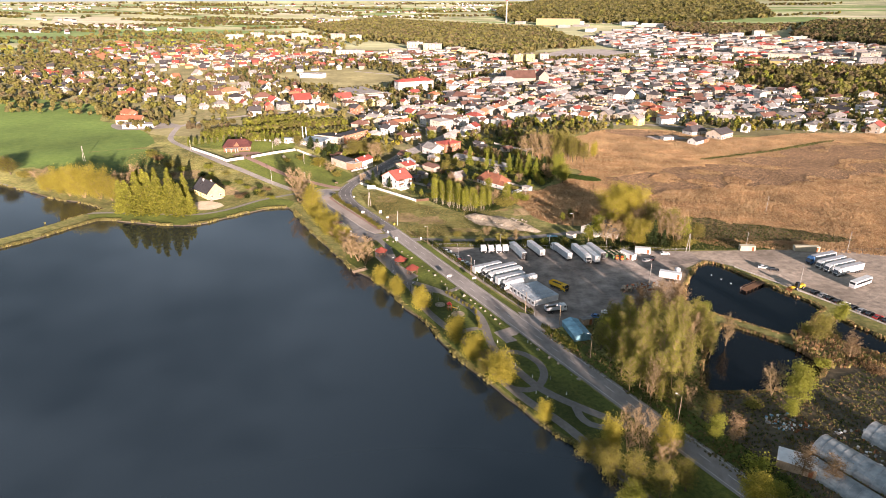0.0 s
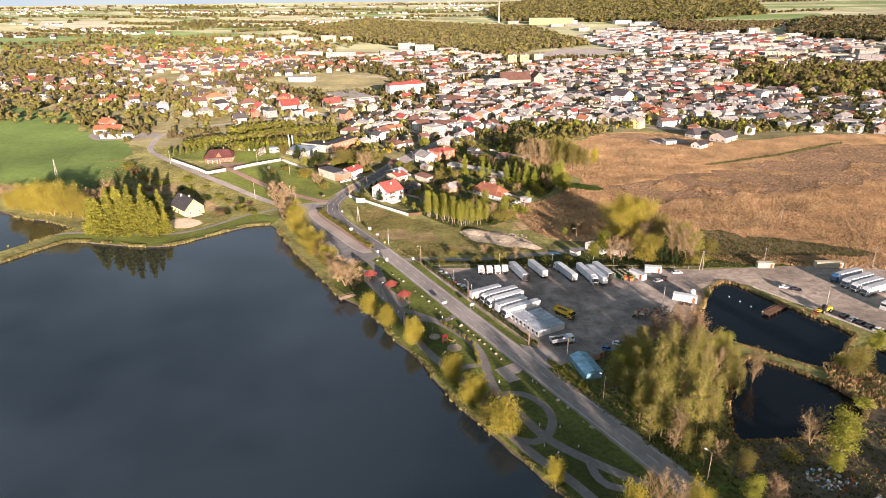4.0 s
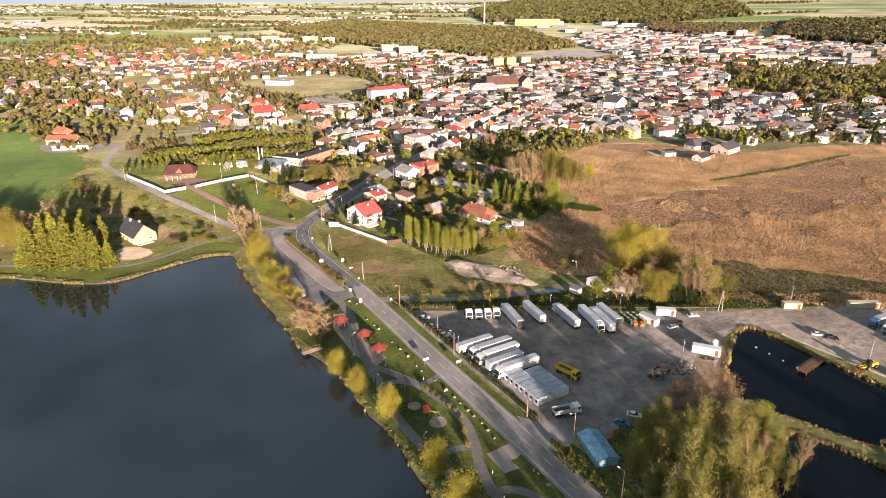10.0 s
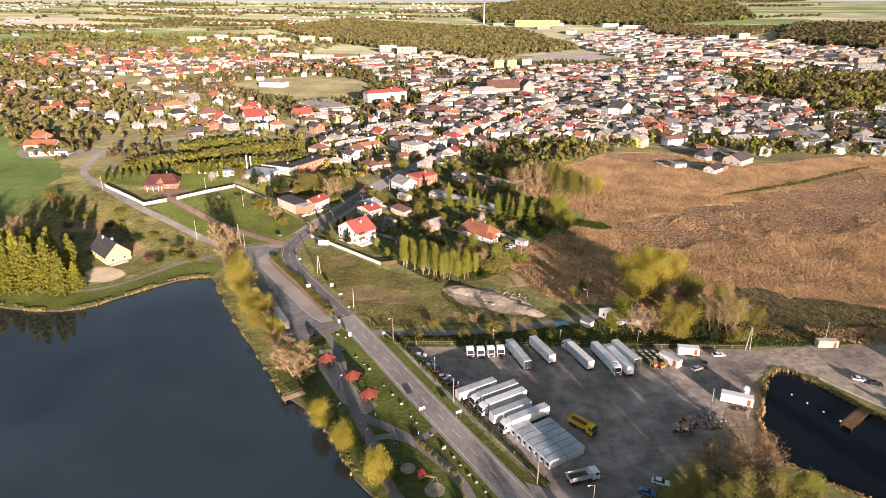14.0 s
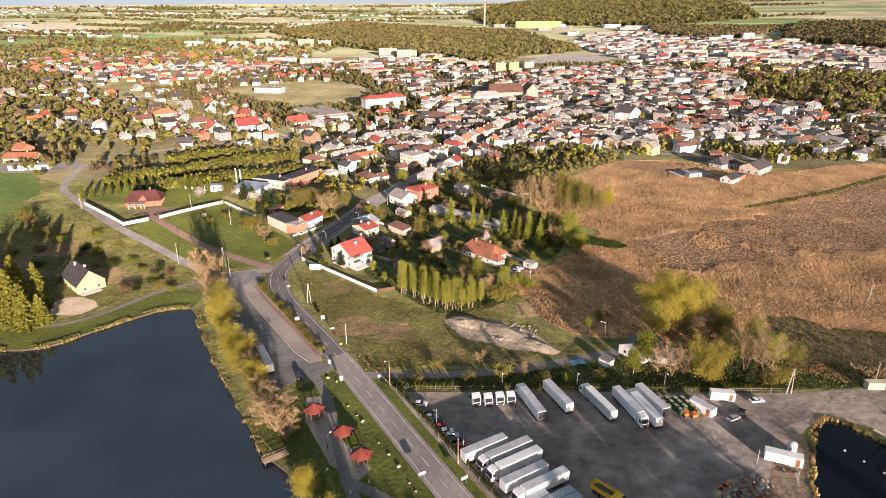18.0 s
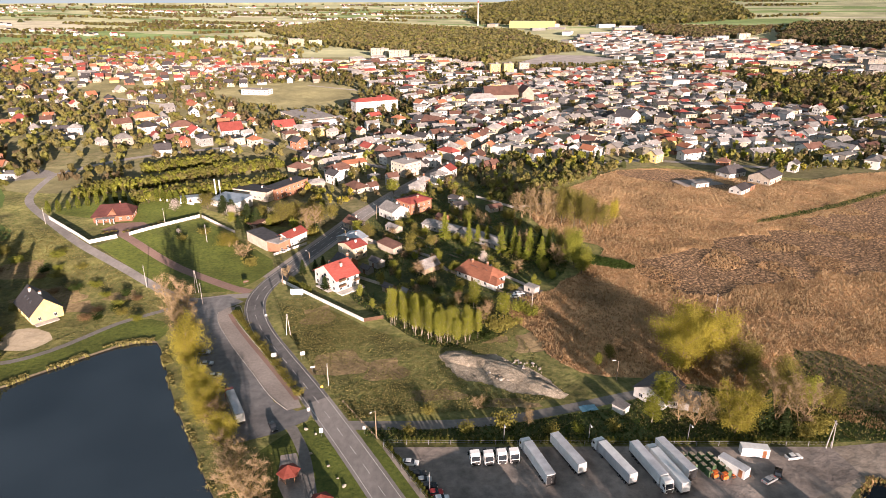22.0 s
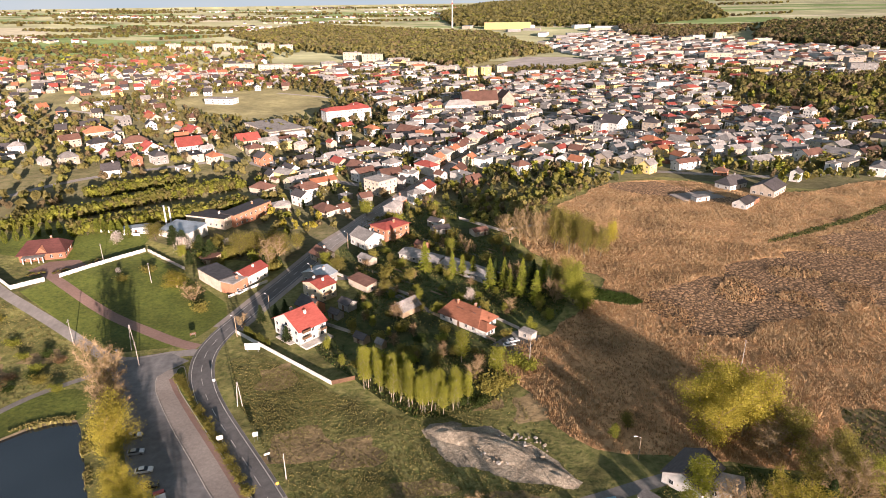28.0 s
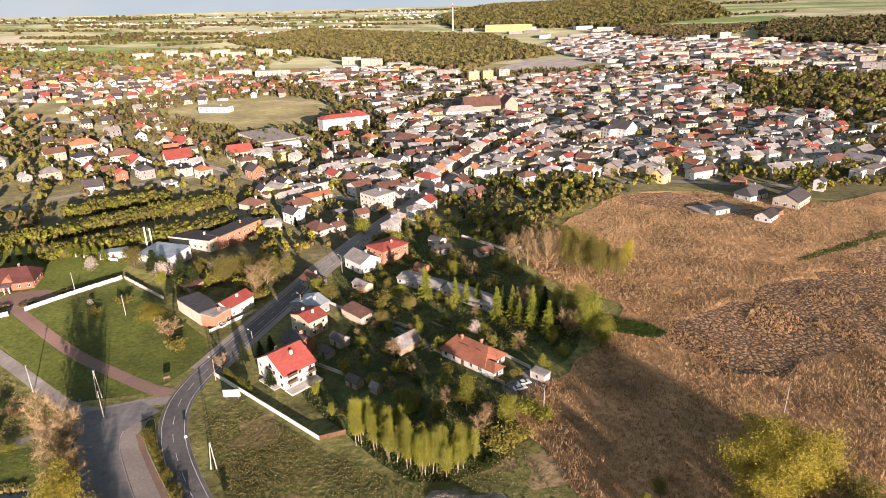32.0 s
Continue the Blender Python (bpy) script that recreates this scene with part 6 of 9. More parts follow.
house(243.0, 683.4, 40, 14.8, 14.6, 6.3, "hip", 4.8, "cream_plaster", "grey_roof", clear=True)
house(250.3, 665.1, -40, 9.1, 8.0, 6.3, "gable", 2.6, "white_plaster", "red_roof", clear=True)
house(283.4, 676.8, -50, 10.9, 9.4, 6.3, "gable", 3.1, "white_plaster", "grey_roof", clear=True)
house(313.3, 700.2, 45, 13.0, 11.1, 6.3, "gable", 3.7, "beige_plaster", "brown_roof", clear=True)
house(285.4, 648.4, -40, 8.6, 7.8, 6.3, "gable", 2.6, "white_plaster", "grey_roof", clear=True)
house(281.9, 601.2, 30, 8.1, 6.8, 6.2, "flat", 0.0, "white_plaster", "grey_roof", clear=True)
house(243.0, 578.1, 45, 6.5, 6.0, 6.3, "gable", 2.0, "white_plaster", "dark_roof", clear=True)
house(270.9, 769.3, 30, 9.4, 7.8, 6.3, "hip", 2.6, "yellow_plaster", "grey_roof", clear=True)
house(255.7, 758.7, 30, 14.2, 9.4, 6.3, "gable", 3.1, "cream_plaster", "brown_roof", clear=True)
house(296.0, 752.4, 45, 9.7, 6.9, 6.3, "gable", 2.3, "white_plaster", "brown_roof", clear=True)

# ---- town, woods and fields further off ----
def chunk(name, mesh, mats, label, cat):
    return solo(name, mesh.data(name, *mats), label, cat, kind="stuff")


def crown_shape(seed, n, pointed):
    """Sprays over the lobes of a crown one metre high and wide: the middles of n bent quads, and their corners round those."""
    r = random.Random(seed)
    lobes = [((0, 0, 0.5), 0.42)] + [((math.cos(k * 1.5 + r.random()) * 0.46, math.sin(k * 1.5 + r.random()) * 0.46, r.uniform(0.36, 0.78)), r.uniform(0.30, 0.46)) for k in range(5)]
    out = []
    for i in range(n):
        if pointed:
            t, a = (i + r.random()) / n, r.uniform(0, 6.283)
            k = (1 - t) * r.uniform(0.65, 1.0) + 0.04
            p, o = Vector((math.cos(a) * k, math.sin(a) * k, 0.07 + 0.93 * t)), Vector((math.cos(a), math.sin(a), 0.3))
            s = 0.84 * math.sqrt(24 / n)
        else:
            (lx, ly, lz), lr = lobes[i % len(lobes)]
            o = Vector((r.gauss(0, 1), r.gauss(0, 1), r.gauss(0.25, 1))).normalized()
            k = lr * r.uniform(0.75, 1.08)
            p = Vector((lx + o.x * k * 1.15, ly + o.y * k * 1.15, min(1.0, max(0.12, lz + o.z * k * 0.72))))
            s = 0.92 * math.sqrt(24 / n)
        o = (o + Vector((r.gauss(0, 0.24), r.gauss(0, 0.24), r.gauss(0, 0.24)))).normalized()
        u = o.orthogonal().normalized()
        a = r.uniform(0, 6.283)
        u = u * math.cos(a) + o.cross(u) * math.sin(a)
        w, s = o.cross(u), s * r.uniform(0.7, 1.3)
        out.append((p, [u * s * 0.6, w * s * 0.5 - o * s * 0.18, -u * s * 0.6, -w * s * 0.5 - o * s * 0.18]))
    return np.array([[tuple(p)] * 4 for p, _ in out]), np.array([[tuple(q) for q in quad] for _, quad in out])


SHAPES = {}


class Trees:
    """Many distant trees, gathered into one mesh: a short stem and a crown of loose sprays each."""

    def __init__(self):
        self.q, self.m = [], []

    def plant(self, r, x, y, h, rad, slot, n=22, pointed=False):
        key = (n, pointed, r.randrange(7))
        if key not in SHAPES:
            SHAPES[key] = crown_shape(key[2] * 13 + n, n, pointed)
        a, z = r.uniform(0, 6.283), land(x, y)
        c, s = math.cos(a), math.sin(a)
        p, o = SHAPES[key]
        t = p + o
        v = np.stack([x + rad * (t[..., 0] * c - t[..., 1] * s), y + rad * (t[..., 0] * s + t[..., 1] * c), z + h * p[..., 2] + rad * o[..., 2]], -1)
        w, k = 0.018 * h, z + h * 0.45
        f = [(x + w, y), (x - w, y + w), (x - w, y - w)]
        stem = np.array([[(*f[i], z - 0.3), (*f[i - 2], z - 0.3), (x, y, k), (x, y, k)] for i in range(3)])
        stem[:, 2:, :2] += np.array([0.12 * w, 0.12 * w])
        self.q += [v, stem]
        self.m += [slot] * n + [6] * 3

    def data(self, name, *materials):
        q = np.concatenate(self.q).reshape(-1, 3)
        me, k = bpy.data.meshes.new(name), len(q) // 4
        me.vertices.add(len(q))
        me.vertices.foreach_set("co", q.ravel())
        me.loops.add(len(q))
        me.loops.foreach_set("vertex_index", np.arange(len(q)))
        me.polygons.add(k)
        me.polygons.foreach_set("loop_start", np.arange(k) * 4)
        for x in materials:
            me.materials.append(MATS[x])
        me.polygons.foreach_set("material_index", np.array(self.m))
        me.update(calc_edges=True)
        return me


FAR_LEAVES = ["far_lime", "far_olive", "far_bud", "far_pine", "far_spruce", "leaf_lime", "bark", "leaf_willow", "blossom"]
ALL_STREETS = [ROAD, SIDE_ROAD] + TOWN_STREETS
street_pts = [p for s in ALL_STREETS for p in s]
SP = np.array(street_pts)
HOUSES = [o.matrix_world.translation.copy() for o in scene.objects if o.parent is None and o.type == "EMPTY" and o.get("category") in ("house", "factory", "school", "shop", "church", "hall", "garage", "shed", "warehouse")]
TAKEN = [(p.x, p.y, 13.0) for p in HOUSES] + [(-142, 768, 48), (-82, 835, 36), (60, 885, 32), (-115, 512, 26)]


def free(x, y, gap, taken):
    return all((x - a) ** 2 + (y - b) ** 2 > (gap + c) ** 2 for a, b, c in taken if abs(x - a) < 70)


CORE = [(-40, 735), (14, 640), (88, 615), (165, 622), (322, 672), (405, 828), (338, 870), (419, 1086), (324, 1290), (196, 1215), (92, 1070), (-34, 870)]
MIDDLE = [(-150, 670), (-101, 770), (14, 640), (30, 600), (-19, 545), (-64, 545), (-121, 610)]
EAST_EDGE = [(100, 590), (165, 600), (232, 566), (420, 575), (620, 760), (470, 830), (405, 828), (322, 672), (165, 622)]
WEST_NEW = [(-900, 1330), (-843, 1510), (-628, 1530), (-262, 1296), (-171, 1200), (-195, 1060), (-290, 990), (-445, 1040), (-602, 1118)]
WEST_GREEN = [(-650, 1100), (-275, 965), (-150, 800), (-140, 670), (-165, 605), (-306, 640), (-500, 730), (-800, 960)]
NORTH = [(-300, 1330), (-60, 1470), (100, 1260), (196, 1215), (92, 1070), (-34, 870), (-100, 1000), (-171, 1200)]
FAR_EAST = [(293, 1857), (542, 2268), (666, 2110), (1000, 1600), (879, 1400), (655, 1130), (440, 1120), (330, 1300), (345, 1450)]
ZONES = [(CORE, 14.0, 0.93, "core"), (MIDDLE, 17.0, 0.8, "core"), (EAST_EDGE, 23.0, 0.62, "core"), (WEST_NEW, 23.0, 0.72, "new"), (WEST_GREEN, 27.0, 0.5, "new"), (NORTH, 21.0, 0.62, "core"), (FAR_EAST, 24.0, 0.66, "core")]


r = random.Random(21)
CORE_WALLS = ["white_plaster"] * 9 + ["cream_plaster"] * 6 + ["beige_plaster"] * 3 + ["yellow_plaster", "grey_plaster"]
CORE_TOPS = ["grey_roof"] * 10 + ["brown_roof"] * 4 + ["dark_roof"] * 3 + ["red_roof"] * 2 + ["orange_roof"]
WALLS = ["white_plaster"] * 6 + ["cream_plaster"] * 5 + ["beige_plaster"] * 4 + ["grey_plaster"] * 2 + ["yellow_plaster", "orange_brick"]
TOPS = ["red_roof"] * 2 + ["orange_roof"] + ["brown_roof"] * 5 + ["dark_roof"] * 6 + ["grey_roof"] * 9
NEW_TOPS = ["red_roof"] * 4 + ["orange_roof"] * 3 + ["brown_roof"] * 4 + ["dark_roof"] * 6 + ["grey_roof"] * 3
FAR_MATS = ["white_plaster", "cream_plaster", "beige_plaster", "grey_plaster", "yellow_plaster", "orange_brick", "red_roof", "orange_roof", "brown_roof", "dark_roof", "grey_roof", "glass"]
far = Mesh()


def joined_house(x, y, turn, w, dp, h, kind_, rh, wall, top, panes=True):
    """A house too far off to be picked out by itself."""
    wl, rf = shell(w, dp, h, kind_, rh, "x", 0.35)
    c, s, z = math.cos(radians(turn)), math.sin(radians(turn)), land(x, y)
    for part_, slot in ((wl, FAR_MATS.index(wall)), (rf, FAR_MATS.index(top))):
        far.add([(x + a * c - b * s, y + a * s + b * c, z + k) for a, b, k in part_.v], part_.f, slot)
    for side in (0, 1, 2) if panes else ():
        for fl in range(int(h / 2.8)):
            for u in (-0.32, 0.0, 0.32):
                q = []
                for du, dz in ((-0.55, 0), (0.55, 0), (0.55, 1.4), (-0.55, 1.4)):
                    a, b = (u * w + du, -dp / 2 - 0.05) if side == 0 else ((-w / 2 - 0.05) * (1 if side == 1 else -1), u * dp + du * (-1 if side == 1 else 1))
                    q.append((x + a * c - b * s, y + a * s + b * c, z + fl * 2.9 + 0.9 + dz))
                far.add(q, [(0, 1, 2, 3)], 11)
    if panes and r.random() < 0.7:
        u = r.uniform(-0.3, 0.3) * w
        far.box(x + u * c, y + u * s, z + h + rh * 0.4, 0.7, 0.7, rh * 0.6 + 1.0, r.choice([0, 3, 5]))


def street_gap(x, y):
    return np.hypot(SP[:, 0] - x, SP[:, 1] - y).min()


# the main street, closely built on both sides
acc = 0.0
for a, b in zip(ROAD, ROAD[1:]):
    acc += math.dist(a, b)
    if not 562 < a[1] < 800 or acc < 11.5:
        continue
    acc = 0.0
    u = (Vector(b) - Vector(a)).normalized()
    ang = math.degrees(math.atan2(u.y, u.x))
    for side in (1, -1):
        off = side * r.uniform(10.5, 13.5)
        x, y = a[0] - u.y * off, a[1] + u.x * off
        if r.random() < 0.12 or not free(x, y, -5.0, TAKEN) or (side < 0 and y < 560):
            continue
        w, dp, h = r.uniform(9.5, 12), r.uniform(8, 10.5), r.choice([3.4, 5.8, 6.2, 6.6])
        kd = r.choice(["gable", "gable", "hip", "flat"])
        house(x, y, ang + (180 if side > 0 else 0), w, dp, h, kd, dp * 0.3, r.choice(WALLS), "grey_roof" if kd == "flat" else r.choice(TOPS), "x", 0.3, 1, step=3.8, group="houses along the main street")
        TAKEN.append((x, y, 7.0))

# quarter by quarter, in crooked rows that follow the lie of the streets
spots = []
for poly, gap, odds, style in ZONES:
    xs, ys = [p[0] for p in poly], [p[1] for p in poly]
    for iy in range(int((max(ys) - min(ys)) / gap) + 1):
        for ix in range(int((max(xs) - min(xs)) / gap) + 1):
            px, py = min(xs) + (ix + 0.5 * (iy % 2) + r.uniform(-0.24, 0.24)) * gap, min(ys) + (iy + r.uniform(-0.24, 0.24)) * gap
            px += 9 * math.sin(py / 60)
            if r.random() > odds or not inside(px, py, poly) or any(inside(px, py, q) for q in (SPORTS_FIELD, NURSERY, REEDS, GREEN_FIELD)):
                continue
            if street_gap(px, py) < 8.5 or not free(px, py, 0.0 if style == "new" else -4.0, TAKEN):
                continue
            spots.append((px, py, gap, style))
            TAKEN.append((px, py, 0.42 * gap))
for i in range(70):
    px, py = r.uniform(-1000, -300), r.uniform(1250, 1750)
    if inside(px, py, [(-1000, 1500), (-600, 1300), (-420, 1330), (-300, 1500), (-420, 1750), (-800, 1640)]):
        spots.append((px, py, 24.0, "new"))
spots.sort(key=lambda q: q[1])
for i, (x, y, gap, style) in enumerate(spots):
    lie = 32 + 38 * noise.noise((x * 0.006, y * 0.006, 5))
    turn = round(lie + r.choice([0, 0, 0, 90, 180]) + r.gauss(0, 5))
    if style == "core":
        w, dp, h = gap * r.uniform(0.62, 1.05), min(gap * 0.8, r.uniform(8, 12)), r.choice([3.4, 5.6, 6.2, 6.4, 8.8 if y > 740 else 6.0])
        kind_ = r.choice(["gable", "gable", "gable", "hip", "flat", "flat"])
    else:
        w, dp, h = r.uniform(9, 14), r.uniform(8, 11), r.choice([3.2, 3.4, 4.2, 5.6])
        kind_ = r.choice(["gable", "gable", "gable", "gable", "hip", "hip", "flat"])
    if y > 1300:
        w, dp = w * 1.25, dp * 1.2
    rh = 0 if kind_ == "flat" else min(w, dp) * (r.uniform(0.2, 0.32) if style == "core" else r.uniform(0.32, 0.46))
    wall, top = r.choice(CORE_WALLS if style == "core" else WALLS), r.choice(CORE_TOPS if style == "core" else NEW_TOPS)
    if kind_ == "flat":
        top = r.choice(["grey_roof", "grey_roof", "dark_roof"])
    if i < 180:
        house(x, y, turn, w, dp, h, kind_, rh, wall, top, "x", 0.4, 1, sides="flr", step=4.4, group="houses of the town", door=False)
    else:
        joined_house(x, y, turn, w, dp, h, kind_, rh, wall, top, y < 1400)
    if r.random() < 0.5:
        a = radians(turn + r.choice([70, 100, 110]))
        q = dp * 0.5 + r.uniform(2.5, 5)
        sx_, sy_ = x + math.cos(a) * q, y + math.sin(a) * q
        if street_gap(sx_, sy_) > 6 and not inside(sx_, sy_, REEDS):
            joined_house(sx_, sy_, turn, r.uniform(3, 6), r.uniform(2.5, 4), r.uniform(2.2, 2.8), r.choice(["flat", "gable"]), 0.9, r.choice(["beige_plaster", "grey_plaster", "orange_brick"]), r.choice(["grey_roof", "dark_roof", "brown_roof"]), False)
# hamlets among the far fields
for i in range(34):
    a, rr_ = r.uniform(-0.62, 0.02), r.uniform(2300, 4600)
    cx, cy, lie = math.sin(a) * rr_, math.cos(a) * rr_, r.uniform(-0.3, 0.3)
    for k in range(r.randint(6, 16)):
        o = r.uniform(-170, 170)
        joined_house(cx + o * math.cos(lie) + r.uniform(-25, 25), cy + o * math.sin(lie) + r.uniform(-25, 25), r.uniform(0, 90), r.uniform(10, 18), r.uniform(9, 12), r.uniform(4, 7), "gable", 3.5, r.choice(["white_plaster", "white_plaster", "cream_plaster"]), r.choice(TOPS), False)
chunk("town_houses", far, FAR_MATS, "many plastered houses of a small town with tiled roofs", "town")
HOUSE_PTS = np.array([(q[0], q[1]) for q in TAKEN] + [(q[0], q[1]) for q in spots])


FLAT_WINDOW = window_mesh(2.6, 1.6)


def block(x, y, turn, length, floors, wall="cream_plaster", deep=12.0):
    """A slab of flats with rows of windows and a flat roof."""
    h = floors * 2.9 + 1
    e = thing("apartment_block", at(x, y, turn), f"{WALL_WORD[wall]} block of flats with a flat roof", "apartment building", "blocks of flats")
    part("wall", Mesh().box(0, 0, -1, length, deep, h + 1).data("wall", wall), e)
    part("roof", Mesh().box(0, 0, h, length + 0.6, deep + 0.6, 0.5).box(length * 0.2, 0, h + 0.5, 4, 4, 2).data("roof", "grey_roof"), e)
    n = int(length / 8)
    for fl in range(floors):
        for i in range(n):
            part("window", FLAT_WINDOW, e, "", pose((i + 0.5) * length / n - length / 2, -deep / 2, fl * 2.9 + 1.4))
    return e


for x, y, t, ln, fl, w in ((-680, 1810, 4, 84, 5, "cream_plaster"), (-628, 1845, -30, 76, 6, "beige_plaster"), (-560, 1800, 3, 90, 5, "cream_plaster"), (-505, 1840, 32, 84, 6, "cream_plaster"), (-455, 1800, -5, 80, 5, "beige_plaster"), (-395, 1835, -24, 76, 6, "cream_plaster"), (-345, 1830, 15, 60, 5, "cream_plaster"),
                           (-330, 1345, 4, 66, 4, "cream_plaster"), (-262, 1328, 0, 72, 4, "cream_plaster"), (690, 1900, -10, 60, 5, "cream_plaster"), (745, 1960, -16, 56, 5, "white_plaster"), (815, 1990, 8, 60, 6, "cream_plaster"), (800, 1900, -12, 50, 5, "cream_plaster"), (870, 1860, -8, 80, 4, "cream_plaster"),
                           (-150, 1540, -20, 46, 5, "cream_plaster"), (-105, 1490, -14, 50, 5, "cream_plaster"),
                           (-50, 1420, -16, 50, 4, "beige_plaster"), (-15, 1340, -16, 44, 4, "beige_plaster"), (35, 1255, -20, 40, 4, "beige_plaster"), (70, 1168, 10, 20, 6, "yellow_plaster"), (92, 1180, 10, 20, 6, "yellow_plaster"),
                           (118, 1192, 8, 20, 6, "cream_plaster"), (590, 1300, -24, 70, 4, "cream_plaster"), (655, 1245, -24, 62, 4, "cream_plaster"), (720, 1260, 14, 40, 6, "beige_plaster"), (560, 1420, -14, 60, 5, "cream_plaster"),
                           (490, 1480, -10, 60, 5, "cream_plaster"), (640, 1480, -20, 50, 5, "cream_plaster"), (690, 1190, -10, 50, 5, "grey_plaster"), (760, 1330, -10, 60, 5, "beige_plaster")):
    block(x, y, t, ln * (0.55 if y > 1700 else 0.8), fl - (1 if y > 1700 else 0), w)
house(305, 1010, 20, 26, 16, 13, "flat", 0, "white_plaster", "grey_roof", "x", 0.2, 0, name="office_building", label="tall white office building with a flat roof", cat="office", step=4, sides="fl", door=False)
house(330, 985, 10, 30, 16, 9, "hip", 3, "cream_plaster", "red_roof", "x", 0.4, 0, name="town_hall", label="wide cream building with a red roof", cat="house", sides="f", step=4)
for i in range(26):
    a, rr = r.uniform(0.05, 0.30), r.uniform(1750, 2650)
    x, y = math.sin(a) * rr, math.cos(a) * rr
    house(x, y, r.choice([-18, 12, 0, 72]), r.uniform(30, 80), r.uniform(18, 34), r.uniform(6, 11), "flat", 0, r.choice(["white_plaster", "grey_plaster", "beige_plaster", "cream_plaster"]), r.choice(["grey_roof", "steel_roof", "grey_roof"]), "x", 0.2, 0,
          windows=False, name="warehouse", label="flat-roofed industrial hall beyond the town", cat="warehouse", group="industrial halls beyond the town")
house(290, 2500, -6, 160, 24, 22, "flat", 0, "yellow_plaster", "grey_roof", "x", 0.2, 0, name="factory_hall", label="very long pale yellow factory hall", cat="factory", windows=False)
solo("market_square", Mesh().add([(117, 1364, 0.15), (233, 1336, 0.15), (339, 1478, 0.15), (245, 1642, 0.15)], [(0, 1, 2, 3)]).data("market_square", "asphalt"), "wide grey paved square behind the town", "square", kind="structure")

# woods
def wood(name, poly, step, h, rad, choice, label, seed, n=20, keep=1.0, clear=0.0):
    rr, m = random.Random(seed), Trees()
    xs, ys = [p[0] for p in poly], [p[1] for p in poly]
    y = min(ys)
    while y < max(ys):
        x = min(xs)
        while x < max(xs):
            px, py = x + rr.uniform(-0.45, 0.45) * step, y + rr.uniform(-0.45, 0.45) * step
            if inside(px, py, poly) and not inside(px, py, SPORTS_FIELD) and rr.random() < keep and (not clear or (np.hypot(HOUSE_PTS[:, 0] - px, HOUSE_PTS[:, 1] - py).min() > clear and street_gap(px, py) > 8.5)):
                k = rr.choice(choice)
                even = rr.uniform(0.85, 1.12) if name.endswith("woodland") else rr.uniform(0.6, 1.25)
                m.plant(rr, px, py, h * even, rad * rr.uniform(0.75, 1.25), k, n, k == 4 or (k == 3 and rr.random() < 0.5))
            x += step
        y += step
    chunk(name, m, FAR_LEAVES, label, "woodland")


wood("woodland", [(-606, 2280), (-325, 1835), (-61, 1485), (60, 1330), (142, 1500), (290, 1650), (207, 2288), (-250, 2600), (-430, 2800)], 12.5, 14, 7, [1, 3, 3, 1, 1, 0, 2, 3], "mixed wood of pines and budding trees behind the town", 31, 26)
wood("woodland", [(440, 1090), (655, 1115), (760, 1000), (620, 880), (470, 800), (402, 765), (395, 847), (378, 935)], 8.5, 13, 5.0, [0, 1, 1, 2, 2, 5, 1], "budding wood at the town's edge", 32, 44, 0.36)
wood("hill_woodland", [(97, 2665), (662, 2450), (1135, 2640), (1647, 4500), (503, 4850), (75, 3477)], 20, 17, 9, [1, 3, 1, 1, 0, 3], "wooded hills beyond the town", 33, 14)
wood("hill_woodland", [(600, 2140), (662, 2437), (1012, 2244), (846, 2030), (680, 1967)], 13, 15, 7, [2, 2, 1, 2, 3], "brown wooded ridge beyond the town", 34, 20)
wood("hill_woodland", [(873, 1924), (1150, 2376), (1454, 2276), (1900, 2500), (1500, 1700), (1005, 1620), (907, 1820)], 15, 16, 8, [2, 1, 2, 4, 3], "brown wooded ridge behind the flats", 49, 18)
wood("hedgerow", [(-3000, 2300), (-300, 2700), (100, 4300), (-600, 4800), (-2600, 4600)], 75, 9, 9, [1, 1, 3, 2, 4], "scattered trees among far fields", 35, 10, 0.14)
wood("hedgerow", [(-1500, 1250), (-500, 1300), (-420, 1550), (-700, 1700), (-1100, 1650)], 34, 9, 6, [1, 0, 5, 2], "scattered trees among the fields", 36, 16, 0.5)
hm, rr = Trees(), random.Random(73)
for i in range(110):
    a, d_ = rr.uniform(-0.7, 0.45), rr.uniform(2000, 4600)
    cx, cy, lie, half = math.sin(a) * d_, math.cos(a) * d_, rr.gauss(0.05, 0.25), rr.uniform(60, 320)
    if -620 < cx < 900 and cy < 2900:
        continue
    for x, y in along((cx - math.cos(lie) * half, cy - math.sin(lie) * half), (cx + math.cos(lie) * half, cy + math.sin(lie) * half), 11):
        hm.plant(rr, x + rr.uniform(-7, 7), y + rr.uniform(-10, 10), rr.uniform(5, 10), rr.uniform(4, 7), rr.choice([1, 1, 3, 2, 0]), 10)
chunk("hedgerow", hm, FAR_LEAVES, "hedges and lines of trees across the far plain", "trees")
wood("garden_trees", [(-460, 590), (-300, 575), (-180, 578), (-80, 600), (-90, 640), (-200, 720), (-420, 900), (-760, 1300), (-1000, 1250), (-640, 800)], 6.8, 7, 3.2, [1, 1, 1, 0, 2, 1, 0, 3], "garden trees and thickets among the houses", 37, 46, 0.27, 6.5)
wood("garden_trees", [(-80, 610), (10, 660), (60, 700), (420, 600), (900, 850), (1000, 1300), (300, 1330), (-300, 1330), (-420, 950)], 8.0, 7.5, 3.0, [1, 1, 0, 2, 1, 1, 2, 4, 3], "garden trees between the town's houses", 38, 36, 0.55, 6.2)
